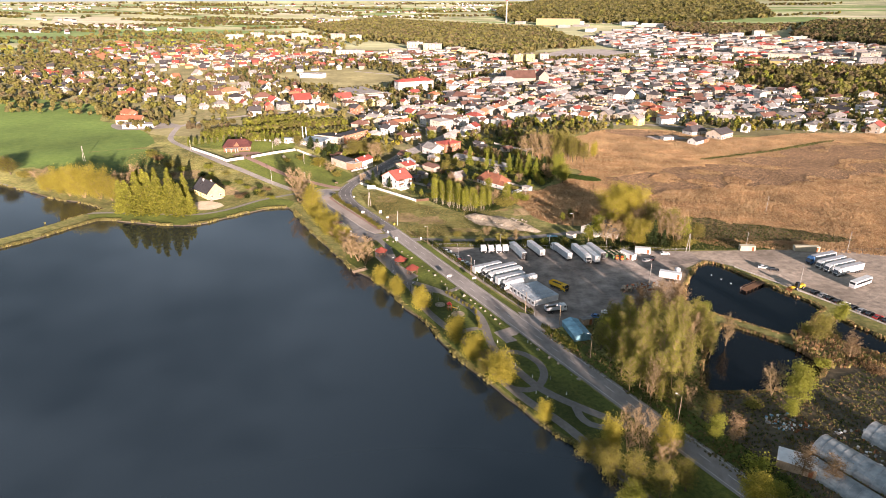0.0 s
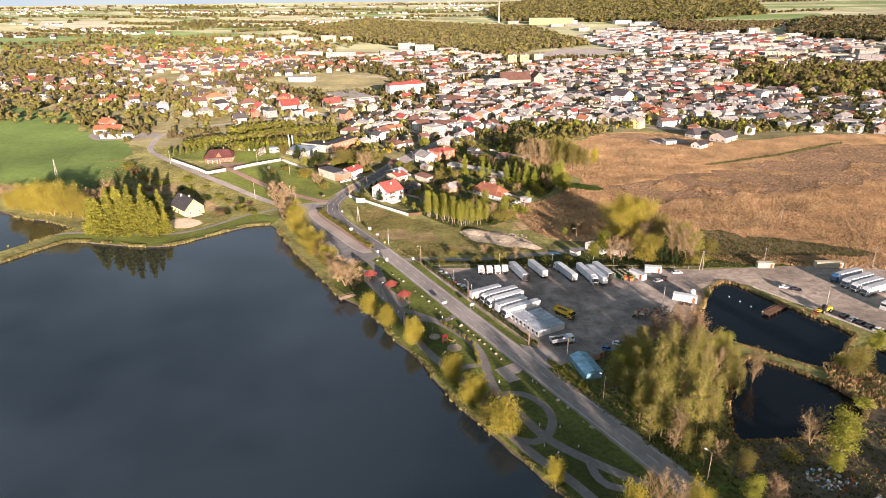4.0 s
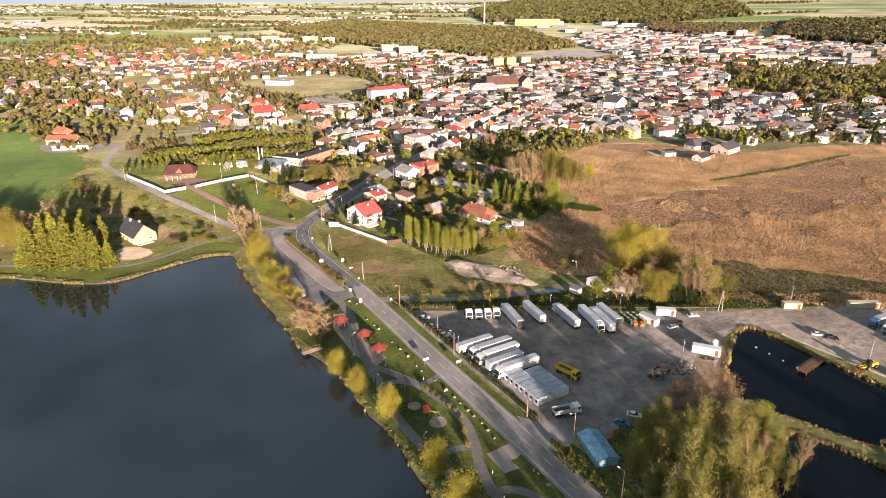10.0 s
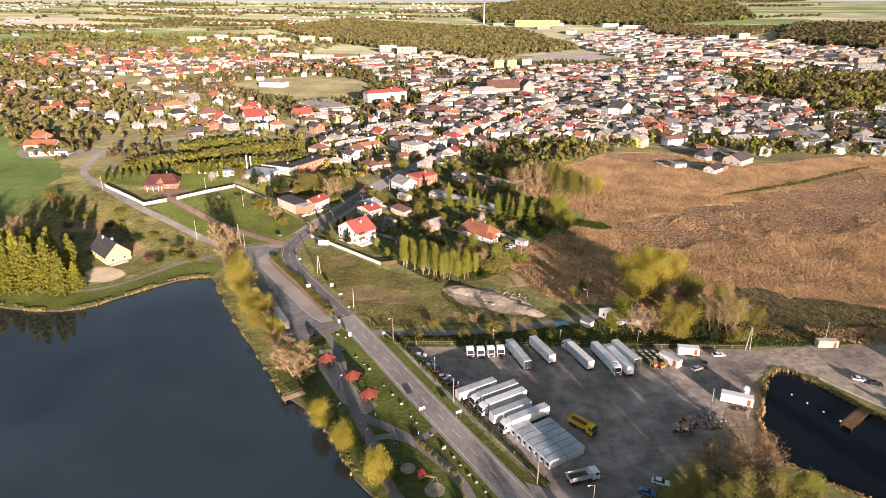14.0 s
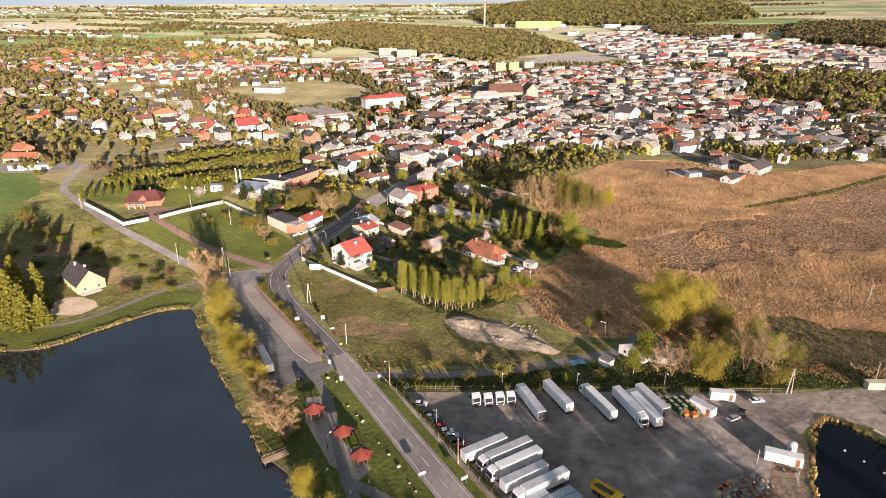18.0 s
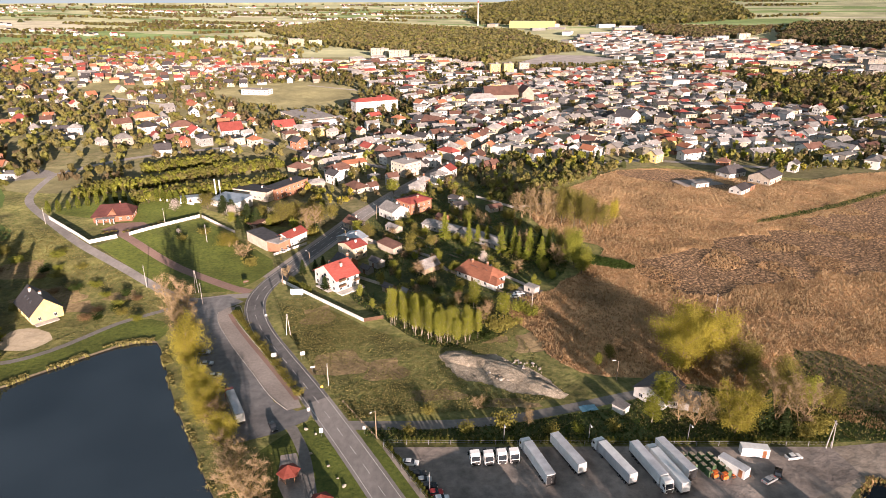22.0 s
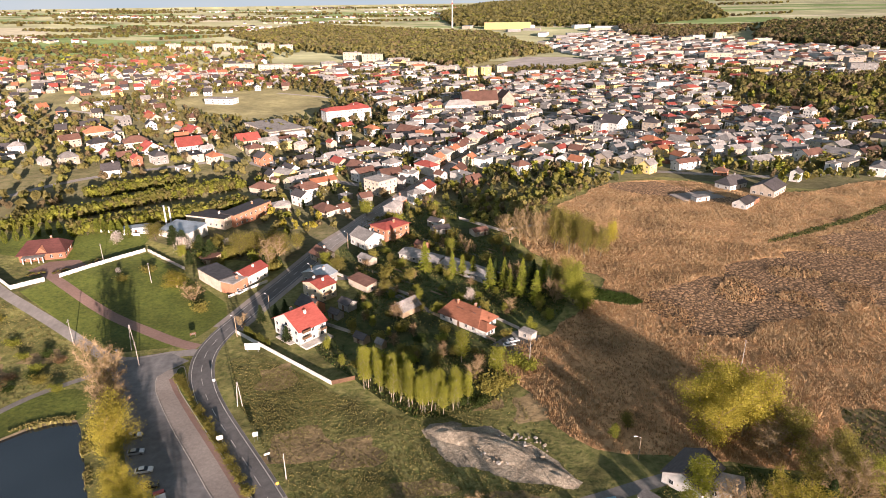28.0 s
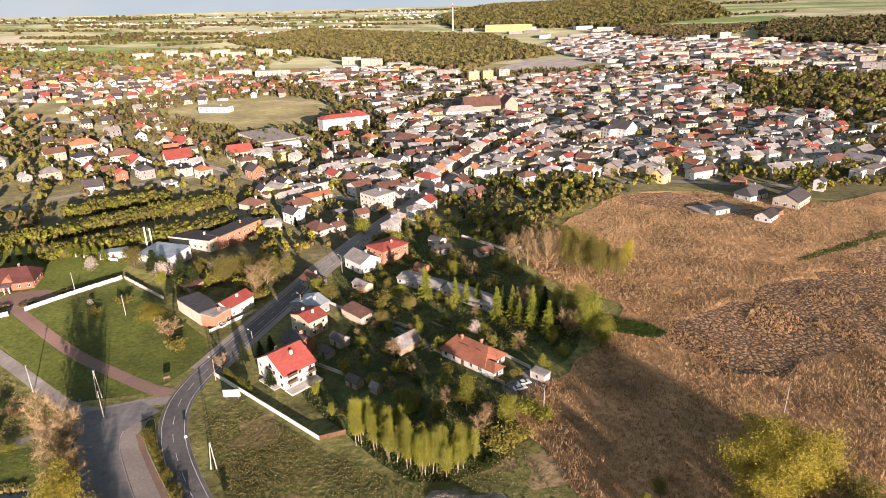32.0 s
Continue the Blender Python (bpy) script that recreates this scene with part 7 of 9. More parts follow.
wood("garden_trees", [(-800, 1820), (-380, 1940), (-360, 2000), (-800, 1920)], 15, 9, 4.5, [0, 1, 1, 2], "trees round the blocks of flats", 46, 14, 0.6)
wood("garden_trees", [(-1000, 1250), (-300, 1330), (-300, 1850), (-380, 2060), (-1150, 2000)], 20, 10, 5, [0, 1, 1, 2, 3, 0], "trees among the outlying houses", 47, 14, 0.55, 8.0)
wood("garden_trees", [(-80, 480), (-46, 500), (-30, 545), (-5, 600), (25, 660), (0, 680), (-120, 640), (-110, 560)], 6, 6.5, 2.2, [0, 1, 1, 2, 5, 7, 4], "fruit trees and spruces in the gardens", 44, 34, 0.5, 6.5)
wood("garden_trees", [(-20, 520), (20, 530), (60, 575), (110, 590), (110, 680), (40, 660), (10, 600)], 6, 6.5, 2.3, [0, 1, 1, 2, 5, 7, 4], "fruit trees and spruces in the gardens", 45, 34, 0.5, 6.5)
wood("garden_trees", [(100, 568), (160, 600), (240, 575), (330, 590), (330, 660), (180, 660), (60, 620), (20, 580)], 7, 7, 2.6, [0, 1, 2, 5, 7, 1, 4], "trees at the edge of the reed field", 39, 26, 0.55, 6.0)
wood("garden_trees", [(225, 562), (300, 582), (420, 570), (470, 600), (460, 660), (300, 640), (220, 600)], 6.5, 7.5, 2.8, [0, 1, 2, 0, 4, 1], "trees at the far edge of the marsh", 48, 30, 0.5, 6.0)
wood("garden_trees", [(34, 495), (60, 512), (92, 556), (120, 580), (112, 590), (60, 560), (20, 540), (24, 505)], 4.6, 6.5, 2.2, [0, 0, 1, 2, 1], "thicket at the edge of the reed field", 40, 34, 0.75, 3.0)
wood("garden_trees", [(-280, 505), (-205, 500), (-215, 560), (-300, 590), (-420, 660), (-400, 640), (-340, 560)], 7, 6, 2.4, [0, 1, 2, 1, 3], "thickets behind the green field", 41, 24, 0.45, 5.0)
# nursery rows of young trees
nm, rr = Trees(), random.Random(42)
for p, q in (((-180, 481), (-157, 495)), ((-157, 495), (-131, 516)), ((-131, 516), (-110, 541)), ((-196, 505), (-172, 527)), ((-172, 527), (-143, 555)), ((-143, 555), (-122, 580)), ((-205, 547), (-158, 575)), ((-217, 489), (-201, 511))):
    lie = math.atan2(q[1] - p[1], q[0] - p[0])
    for side in (-4.4, -2.2, 0.0, 2.2, 4.4):
        for x, y in along(p, q, 2.1):
            x, y = x - math.sin(lie) * side + rr.uniform(-0.8, 0.8), y + math.cos(lie) * side + rr.uniform(-0.8, 0.8)
            nm.plant(rr, x, y, rr.uniform(4.5, 7.5), 2.0, rr.choice([5, 5, 0, 0, 1]), 36)
chunk("tree_nursery", nm, FAR_LEAVES, "rows of young trees lit yellow-green in a nursery", "trees")


# reeds, tussocks and rough grass
def tufts(name, poly, count, h, width, mats, label, seed, blades=4, lean=0.35, test=None, patchy=0.0, bed=0.0, swell=0.0):
    rr, m = random.Random(seed), Mesh()
    xs, ys = [p[0] for p in poly], [p[1] for p in poly]
    done = tries = 0
    while done < count and tries < count * 12:
        tries += 1
        x, y = rr.uniform(min(xs), max(xs)), min(ys) + (max(ys) - min(ys)) * rr.random() ** 1.25
        if not inside(x, y, poly) or (test and not test(x, y)):
            continue
        if patchy and noise.noise((x * 0.03, y * 0.03, seed)) < patchy * rr.uniform(-1, 1):
            continue
        done += 1
        z, k = land(x, y) + bed, rr.uniform(0.7, 1.25)
        drift = noise.noise((x * 0.035, y * 0.06, 2)) + 0.6 * noise.noise((x * 0.13, y * 0.17, 4))
        k *= max(0.25, 1 + swell * drift)
        slot = rr.randrange(len(mats)) if not swell else min(len(mats) - 1, max(0, int((0.5 + 0.35 * drift + rr.uniform(-0.45, 0.45) + 0.3 * sstep(400, 560, y)) * len(mats))))
        for _ in range(blades):
            a = rr.uniform(0, 6.283)
            bx, by = x + rr.uniform(-1, 1) * width, y + rr.uniform(-1, 1) * width
            dx, dy = math.cos(a) * width * 0.55, math.sin(a) * width * 0.55
            tx, ty = rr.uniform(-lean, lean) * h, rr.uniform(-lean, lean) * h
            if swell:
                bx, by = bx + rr.uniform(-2, 2) * width, by + rr.uniform(-2, 2) * width
                m.add([(bx - dx, by - dy, z - 0.05), (bx + dx, by + dy, z - 0.05), (bx + tx, by + ty, z + h * k * rr.uniform(0.7, 1.2))], [(0, 1, 2)], slot)
                continue
            m.add([(bx - dx, by - dy, z - 0.05), (bx + dx, by + dy, z - 0.05), (bx + dx * 0.6 + tx, by + dy * 0.6 + ty, z + h * k), (bx - dx * 0.5 + tx, by - dy * 0.5 + ty, z + h * k * 0.9)], [(0, 1, 2, 3)], slot)
    chunk(name, m, mats, label, "vegetation")


DAMP = (PEAT, PEAT_NORTH, HERBS, DITCH, SCRUB)
tufts("reeds", REEDS, 100000, 0.8, 0.22, ["reed_brown", "reed", "reed", "reed_pale", "reed_pale"], "dry tan reeds covering the marsh", 51, 5, 0.3, swell=0.7, test=lambda x, y: not any(inside(x, y, q) for q in DAMP[1:]) and (not inside(x, y, PEAT) or noise.noise((x * 0.05, y * 0.05, 7)) > 0.18))
tufts("tussocks", PEAT, 6000, 0.3, 0.26, ["reed", "dry_tussock", "dry_tussock"], "low brown tussocks on cracked peat", 52, 3, 0.6)
tufts("herbs", HERBS, 1500, 0.7, 0.5, ["herb", "leaf_dark", "herb"], "dense green herbs in a damp hollow", 53, 4, 0.5)
for k, q in enumerate((DITCH,)):
    tufts("ditch_herbs", q, 900, 0.6, 0.35, ["herb", "sedge", "grass_blade"], "green herbs and rushes along a ditch", 70 + k, 4, 0.5)
tufts("scrub_weeds", SCRUB, 2600, 0.5, 0.25, ["leaf_dark", "grass_blade", "dry_tussock"], "dark weeds and brambles behind the yard", 75, 4, 0.5)
MEADOW = [(-30, 292), (-42, 312), (-62, 345), (-70, 368), (-60, 372), (-30, 346), (-8, 332), (24, 345), (36, 304), (12, 297)]
tufts("rough_grass", MEADOW, 11000, 0.22, 0.2, ["sedge", "grass_blade", "grass_blade"], "tussocky grass of the open meadow", 54, 3, 0.7, lambda x, y: not inside(x, y, SPOIL), 0.5)
WEST_MEADOW = [(-112, 363), (-124, 352), (-142, 335), (-200, 335), (-240, 370), (-250, 440), (-214, 446), (-176, 413), (-140, 388)]
tufts("rough_grass", WEST_MEADOW, 11000, 0.24, 0.22, ["sedge", "grass_blade", "grass_blade"], "tussocky grass west of the lane", 55, 3, 0.7, lambda x, y: not inside(x, y, LAKE_DRIVE), 0.5)
tufts("undergrowth", GARDEN, 14000, 0.4, 0.24, ["grass_blade", "leaf_dark", "herb", "grass_blade"], "overgrown garden undergrowth", 56, 4, 0.6, None, 0.4)
tufts("undergrowth", GULLY, 6000, 0.4, 0.24, ["grass_blade", "leaf_dark", "leaf_dark"], "dark undergrowth in the ditch behind the yard", 57, 4, 0.6)
tufts("undergrowth", [(52, 158), (26, 199), (48, 207), (70, 222), (88, 214), (76, 166), (100, 165), (130, 180), (150, 150), (100, 98), (84, 100)], 8000, 0.4, 0.3, ["grass_blade", "leaf_dark", "dry_tussock", "grass_blade"], "brambles and dry weeds under the trees", 58, 4, 0.7,
      lambda x, y: not inside(x, y, POND_B))


def fringe(line, name, label, seed, count, lo, hi, mats, h=1.1):
    """Sedge and reed along a water's edge."""
    rr, m = random.Random(seed), Mesh()
    for _ in range(count):
        i = rr.randrange(len(line) - 1)
        t = rr.random()
        x, y = line[i][0] + (line[i + 1][0] - line[i][0]) * t, line[i][1] + (line[i + 1][1] - line[i][1]) * t
        d = (Vector(line[i + 1]) - Vector(line[i])).normalized()
        o = rr.uniform(lo, hi)
        x, y = x + d.y * o, y - d.x * o
        if seed not in (63, 64, 65) and noise.noise((x * 0.12, y * 0.12, seed)) < -0.05:
            continue
        for _ in range(3):
            a, k = rr.uniform(0, 6.283), rr.uniform(0.6, 1.3) * h
            dx, dy = math.cos(a) * 0.25, math.sin(a) * 0.25
            ox, oy = rr.uniform(-0.5, 0.5), rr.uniform(-0.5, 0.5)
            m.add([(x + ox - dx, y + oy - dy, -0.6), (x + ox + dx, y + oy + dy, -0.6), (x + ox + dx * 0.5 + rr.uniform(-0.3, 0.3), y + oy + dy * 0.5, k), (x + ox - dx * 0.4, y + oy - dy * 0.4, k * 0.9)], [(0, 1, 2, 3)], rr.randrange(len(mats)))
    chunk(name, m, mats, label, "vegetation")


north = [p for p in LAKE if p[1] > 255 and p[0] < -95]
east = [p for p in LAKE if 110 < p[1] < 325 and p[0] > -98]
fringe(north, "shore_reeds", "sunlit grass and reeds on the far shore", 61, 2600, -0.3, 2.2, ["sedge", "grass_blade", "grass_blade"], 0.4)
fringe(east, "shore_reeds", "grass and sedge along the park shore", 62, 1300, -0.3, 1.4, ["sedge", "grass_blade"], 0.3)
for i, pd in enumerate((POND_A, POND_B, POND_C)):
    fringe(pd + pd[:1], "shore_reeds", "dry yellow reeds round the pond", 63 + i, 900, -0.2, 1.1, ["reed", "sedge", "grass_blade"], 0.3)
fringe([p for p in LAKE_WEST if p[1] > 300], "shore_reeds", "grass on the causeway bank", 67, 700, -0.3, 1.5, ["sedge", "grass_blade"], 0.4)
tufts("island_reeds", [(116, 203), (134, 217), (131, 205), (133, 195), (150, 182), (118, 180), (113, 190)], 900, 0.9, 0.4, ["reed", "sedge", "dry_tussock"], "dry reeds and weeds on the strip between ponds", 68, 4, 0.4)

# ---- vehicles ----
CACHE = {}


def cached(key, make):
    if key not in CACHE:
        CACHE[key] = make()
    return CACHE[key]


def wheel_data(rad, wide):
    def make():
        m = Mesh().tube((0, -wide / 2, 0), (0, wide / 2, 0), rad, rad, 14, 0)
        m.tube((0, -wide / 2 - 0.01, 0), (0, wide / 2 + 0.01, 0), rad * 0.55, rad * 0.55, 10, 1)
        return m.data("wheel", "tyre", "steel")
    return cached(("wheel", rad, wide), make)


def wheels(e, spots, rad, wide):
    for x, y in spots:
        part("wheel", wheel_data(rad, wide), e, "", pose(x, y, rad))


def cab_parts(e, x, paint="white_paint", tall=True):
    """A forward-control lorry cab with its front at x."""
    top = 3.65 if tall else 2.9
    cab = part("cab", cached(("cab", paint, tall, x), lambda: Mesh().extrude([(x - 2.25, 0.75), (x - 0.12, 0.6), (x, 1.3), (x - 0.05, 1.7), (x - 0.4, 3.0), (x - 0.85, top), (x - 2.25, top + 0.15)], -1.24, 1.24).data("cab", paint)), e, "lorry cab")
    part("windscreen", cached(("screen", x), lambda: Mesh().add([(x - 0.02, -1.14, 1.7), (x - 0.02, 1.14, 1.7), (x - 0.36, 1.1, 2.98), (x - 0.36, -1.1, 2.98), (x - 0.1, -1.14, 1.7), (x - 0.1, 1.14, 1.7), (x - 0.44, 1.1, 2.98), (x - 0.44, -1.1, 2.98)], [(0, 1, 2, 3), (0, 4, 5, 1), (3, 2, 6, 7), (0, 3, 7, 4), (1, 5, 6, 2)]).box(x - 0.9, -1.25, 2.0, 0.85, 0.03, 0.75).box(x - 0.9, 1.25, 2.0, 0.85, 0.03, 0.75).data("windscreen", "glass")), cab)
    part("grille", cached(("grille", x), lambda: Mesh().box(x - 0.0, 0, 0.45, 0.16, 2.1, 1.05).data("grille", "black_plastic")), cab)
    part("headlight", cached(("lampL", x), lambda: Mesh().box(x + 0.05, 0.85, 0.62, 0.1, 0.42, 0.2).data("headlight", "lamp_glass")), cab)
    part("headlight", cached(("lampR", x), lambda: Mesh().box(x + 0.05, -0.85, 0.62, 0.1, 0.42, 0.2).data("headlight", "lamp_glass")), cab)
    part("mirror", cached(("mir", x), lambda: Mesh().box(x - 0.15, 1.42, 1.9, 0.12, 0.25, 0.7).box(x - 0.15, -1.42, 1.9, 0.12, 0.25, 0.7).data("mirror", "black_plastic")), cab)


def trailer_parts(e, x0, ln, body, dark_rear=False, roof="trailer_grey"):
    box = part("box_body", cached(("box", x0, ln, body), lambda: Mesh().box(x0 + ln / 2, 0, 1.15, ln, 2.52, 2.78).data("box_body", body)), e, "box-shaped load body")
    part("roof_sheet", cached(("rs", x0, ln, roof), lambda: Mesh().box(x0 + ln / 2, 0, 3.93, ln - 0.1, 2.4, 0.07).data("roof_sheet", roof)), box)
    part("chassis", cached(("ch", x0, ln), lambda: Mesh().box(x0 + ln / 2, 0, 0.85, ln - 0.4, 1.0, 0.3).box(x0 + ln * 0.45, 1.1, 0.5, ln * 0.3, 0.06, 0.5).box(x0 + ln * 0.45, -1.1, 0.5, ln * 0.3, 0.06, 0.5).box(x0 + 0.1, 0, 0.45, 0.15, 2.4, 0.2).data("chassis", "black_plastic")), e)
    part("rear_door", cached(("rd", x0, dark_rear), lambda: Mesh().box(x0 - 0.03, 0.62, 1.2, 0.05, 1.2, 2.6).box(x0 - 0.03, -0.62, 1.2, 0.05, 1.2, 2.6).data("rear_door", "black_plastic" if dark_rear else "white_paint")), box)
    wheels(e, [(x0 + k, s) for k in (1.6, 2.9, 4.2) for s in (1.02, -1.02)], 0.5, 0.42)


def lorry(x, y, front, body="white_paint", paint="white_paint", dark=False, roof="trailer_grey", label="white articulated lorry parked in the yard", group="lorries in the yard"):
    e = thing("lorry", at(x, y, front), label, "lorry", group)
    cab_parts(e, 8.2, paint)
    part("fuel_tank", cached("tank", lambda: Mesh().tube((4.6, 1.0, 0.75), (5.8, 1.0, 0.75), 0.32, 0.32, 10).tube((4.6, -1.0, 0.75), (5.8, -1.0, 0.75), 0.32, 0.32, 10).data("fuel_tank", "steel")), e)
    part("frame", cached("tframe", lambda: Mesh().box(5.6, 0, 0.6, 4.6, 0.9, 0.35).data("frame", "black_plastic")), e)
    wheels(e, [(7.0, 1.05), (7.0, -1.05), (3.6, 1.0), (3.6, -1.0)], 0.5, 0.4)
    trailer_parts(e, -8.2, 13.6, body, dark, roof)
    return e


def trailer(x, y, front, body="white_paint", dark=False, roof="trailer_grey", label="white box trailer standing in the yard", group="trailers in the yard"):
    e = thing("semi_trailer", at(x, y, front), label, "trailer", group)
    trailer_parts(e, -6.8, 13.6, body, dark, roof)
    part("landing_leg", cached("leg", lambda: Mesh().box(4.2, 0.8, 0, 0.15, 0.15, 1.0).box(4.2, -0.8, 0, 0.15, 0.15, 1.0).data("landing_leg", "steel")), e)
    return e


def tractor(x, y, front):
    e = thing("tractor_unit", at(x, y, front), "white lorry tractor unit without its trailer", "lorry", "tractor units in the yard")
    cab_parts(e, 3.0)
    part("frame", cached("trf", lambda: Mesh().box(-0.4, 0, 0.6, 5.6, 0.9, 0.35).tube((-1.6, 0, 0.95), (-1.6, 0, 1.12), 0.55, 0.5, 10).data("frame", "black_plastic")), e)
    wheels(e, [(1.8, 1.05), (1.8, -1.05), (-1.9, 1.0), (-1.9, -1.0)], 0.5, 0.4)


def tipper(x, y, front, paint, body, label):
    e = thing("tipper_lorry", at(x, y, front), label, "lorry")
    cab_parts(e, 4.2, paint, False)
    part("tipping_body", cached(("tip", body), lambda: Mesh().add([(-4.2, -1.2, 1.3), (1.6, -1.2, 1.3), (1.6, 1.2, 1.3), (-4.2, 1.2, 1.3), (-4.5, -1.3, 2.7), (1.9, -1.3, 2.9), (1.9, 1.3, 2.9), (-4.5, 1.3, 2.7), (-4.0, -1.1, 1.9), (1.5, -1.1, 1.9), (1.5, 1.1, 1.9), (-4.0, 1.1, 1.9)],
         [(3, 2, 1, 0), (0, 1, 5, 4), (1, 2, 6, 5), (2, 3, 7, 6), (3, 0, 4, 7), (4, 5, 9, 8), (5, 6, 10, 9), (6, 7, 11, 10), (7, 4, 8, 11), (8, 9, 10, 11)]).data("tipping_body", body)), e, "open tipping body")
    part("load", cached("load", lambda: Mesh().box(-1.3, 0, 1.85, 5.2, 2.0, 0.55, taper=0.7).data("load", "mud")), e, "dark earth load")
    part("frame", cached("tpf", lambda: Mesh().box(-0.5, 0, 0.7, 8, 0.9, 0.4).data("frame", "black_plastic")), e)
    wheels(e, [(k, s) for k in (3.0, 1.4, -1.9, -3.2) for s in (1.05, -1.05)], 0.52, 0.42)


def car(x, y, front, paint="silver_paint", word="silver", place="parked car", group=""):
    e = thing("car", at(x, y, front), f"{word} {place}", "car", group)
    body = part("body", cached(("cb", paint), lambda: Mesh().extrude([(-2.15, 0.35), (2.15, 0.32), (2.2, 0.62), (1.95, 0.82), (0.95, 0.95), (-1.75, 1.0), (-2.15, 0.92)], -0.88, 0.88).extrude([(-1.2, 1.42), (-0.2, 1.47), (0.15, 1.43), (0.15, 1.38), (-1.25, 1.37)], -0.68, 0.68).data("body", paint)), e)
    part("glazing", cached("cg", lambda: Mesh().add([(-1.85, -0.8, 0.98), (1.0, -0.8, 0.93), (1.0, 0.8, 0.93), (-1.85, 0.8, 0.98), (-1.25, -0.66, 1.39), (0.15, -0.66, 1.39), (0.15, 0.66, 1.39), (-1.25, 0.66, 1.39)], [(0, 1, 5, 4), (1, 2, 6, 5), (2, 3, 7, 6), (3, 0, 4, 7)]).data("glazing", "glass")), body)
    for s in (0.62, -0.62):
        part("headlight", cached(("hl", s), lambda: Mesh().box(2.1, s, 0.6, 0.14, 0.36, 0.14).data("headlight", "lamp_glass")), body)
        part("tail_light", cached(("tl", s), lambda: Mesh().box(-2.13, s, 0.68, 0.08, 0.3, 0.16).data("tail_light", "red_paint")), body)
    wheels(e, [(1.35, 0.8), (1.35, -0.8), (-1.3, 0.8), (-1.3, -0.8)], 0.32, 0.2)


# the lorry yard
for x, y, k, body, roof in ((7.6, 250.8, 0, "white_paint", "trailer_grey"), (13.0, 249.0, 1, "trailer_grey", "trailer_grey"), (15.2, 245.1, 1, "white_paint", "white_paint"), (17.3, 240.2, 0, "white_paint", "trailer_grey"), (21.0, 237.2, 1, "white_paint", "trailer_grey")):
    if k:
        lorry(x, y, 212, body, roof=roof)
    else:
        trailer(x, y, 212, body, roof=roof)
lorry(22.2, 272.6, 109, "white_paint", dark=True)
trailer(30.8, 275.2, 113)
lorry(42.4, 273.0, 112, "trailer_grey", roof="white_paint")
lorry(51.4, 270.4, -73, "white_paint", roof="trailer_grey")
lorry(55.2, 270.2, 107, "white_paint", roof="white_paint")
trailer(58.6, 273.4, 110, "white_paint", dark=True)
for x, y in ((5.8, 275), (9.4, 275), (12.9, 275.6), (16.2, 276)):
    tractor(x, y, -80)
tipper(37.2, 235.4, -46, "yellow_paint", "yellow_paint", "yellow four-axle tipper lorry in the yard")
tipper(33.7, 214.8, 18, "white_paint", "trailer_grey", "white tipper lorry with a grey body by the cabins")
for k, (x, y, p) in enumerate(((-12.0, 272.4, ("white_paint", "white")), (-9.8, 268.2, ("black_paint", "black")), (-8.4, 266.0, ("silver_paint", "silver")), (-6.9, 263.8, ("black_paint", "black")), (-5.4, 261.6, ("red_paint", "red")), (-3.9, 259.6, ("white_paint", "white")), (-2.4, 257.6, ("silver_paint", "silver")), (-1.0, 255.4, ("black_paint", "black")), (0.4, 253.2, ("red_paint", "red")))):
    car(x + 1.2, y + 0.4, 10 if k else -5, p[0], p[1], "car parked nose to the fence", "cars along the yard fence")
for x, y, f, p in ((53.1, 214.2, -20, ("white_paint", "white")), (48.6, 210.6, -25, ("blue_paint", "blue")), (80.8, 267.4, 30, ("silver_paint", "silver")), (91.3, 276.2, 10, ("white_paint", "white")), (84.2, 270, 60, ("black_paint", "black"))):
    car(x, y, f, p[0], p[1], "car standing in the lorry yard")
for x, y, f, p in ((26.5, 373.0, 20, ("white_paint", "white")), (28.2, 375.8, 20, ("white_paint", "white"))):
    car(x, y, f, p[0], p[1], "car parked beside the bungalow")
for x, y, f, p in ((-76.7, 313.2, 12, ("white_paint", "white")), (-81.9, 320.5, 12, ("silver_paint", "silver")), (-73.0, 307.4, 12, ("black_paint", "black")), (-85.5, 327.6, 12, ("silver_paint", "silver"))):
    car(x, y, f, p[0], p[1], "car parked under the lakeside trees", "cars in the lakeside car park")
car(-51, 287.4, -60, "black_paint", "dark", "car at the junction by the park")
car(-80.5, 421.8, 62, "white_paint", "white", "van-like car beside the brick house")
lorry(-64.6, 295.8, 120, "trailer_grey", "red_paint", label="grey articulated lorry parked by the lake", group="", roof="trailer_grey")
for i, p in enumerate(("black_paint", "silver_paint", "black_paint", "black_paint", "white_paint", "black_paint", "silver_paint", "black_paint", "red_paint", "black_paint")):
    x, y = 141.5 + i * 1.62, 237.5 - i * 2.62
    car(x, y, 28, p, {"black_paint": "black", "silver_paint": "silver", "white_paint": "white", "red_paint": "red"}[p], "car parked along the pond wall", "cars along the pond wall")
car(131.0, 262.5, -15, "white_paint", "white", "car on the gravel yard")
car(134.6, 260.2, -15, "black_paint", "black", "car on the gravel yard")
for i, (x, y) in enumerate(((160.2, 271.6), (162.0, 266.6), (163.6, 262.6), (165.6, 258.8))):
    lorry(x, y, 206, ("trailer_grey", "white_paint", "white_paint", "white_paint")[i], "blue_paint" if i == 0 else "white_paint", label="articulated lorry parked on the gravel yard", group="lorries on the gravel yard")
bus = thing("coach", at(164, 246.2, 212), "white coach with dark windows on the gravel yard", "bus")
part("body", Mesh().extrude([(-6, 0.4), (6, 0.4), (6.1, 1.4), (5.8, 3.2), (-6, 3.3)], -1.25, 1.25).data("body", "white_paint"), bus)
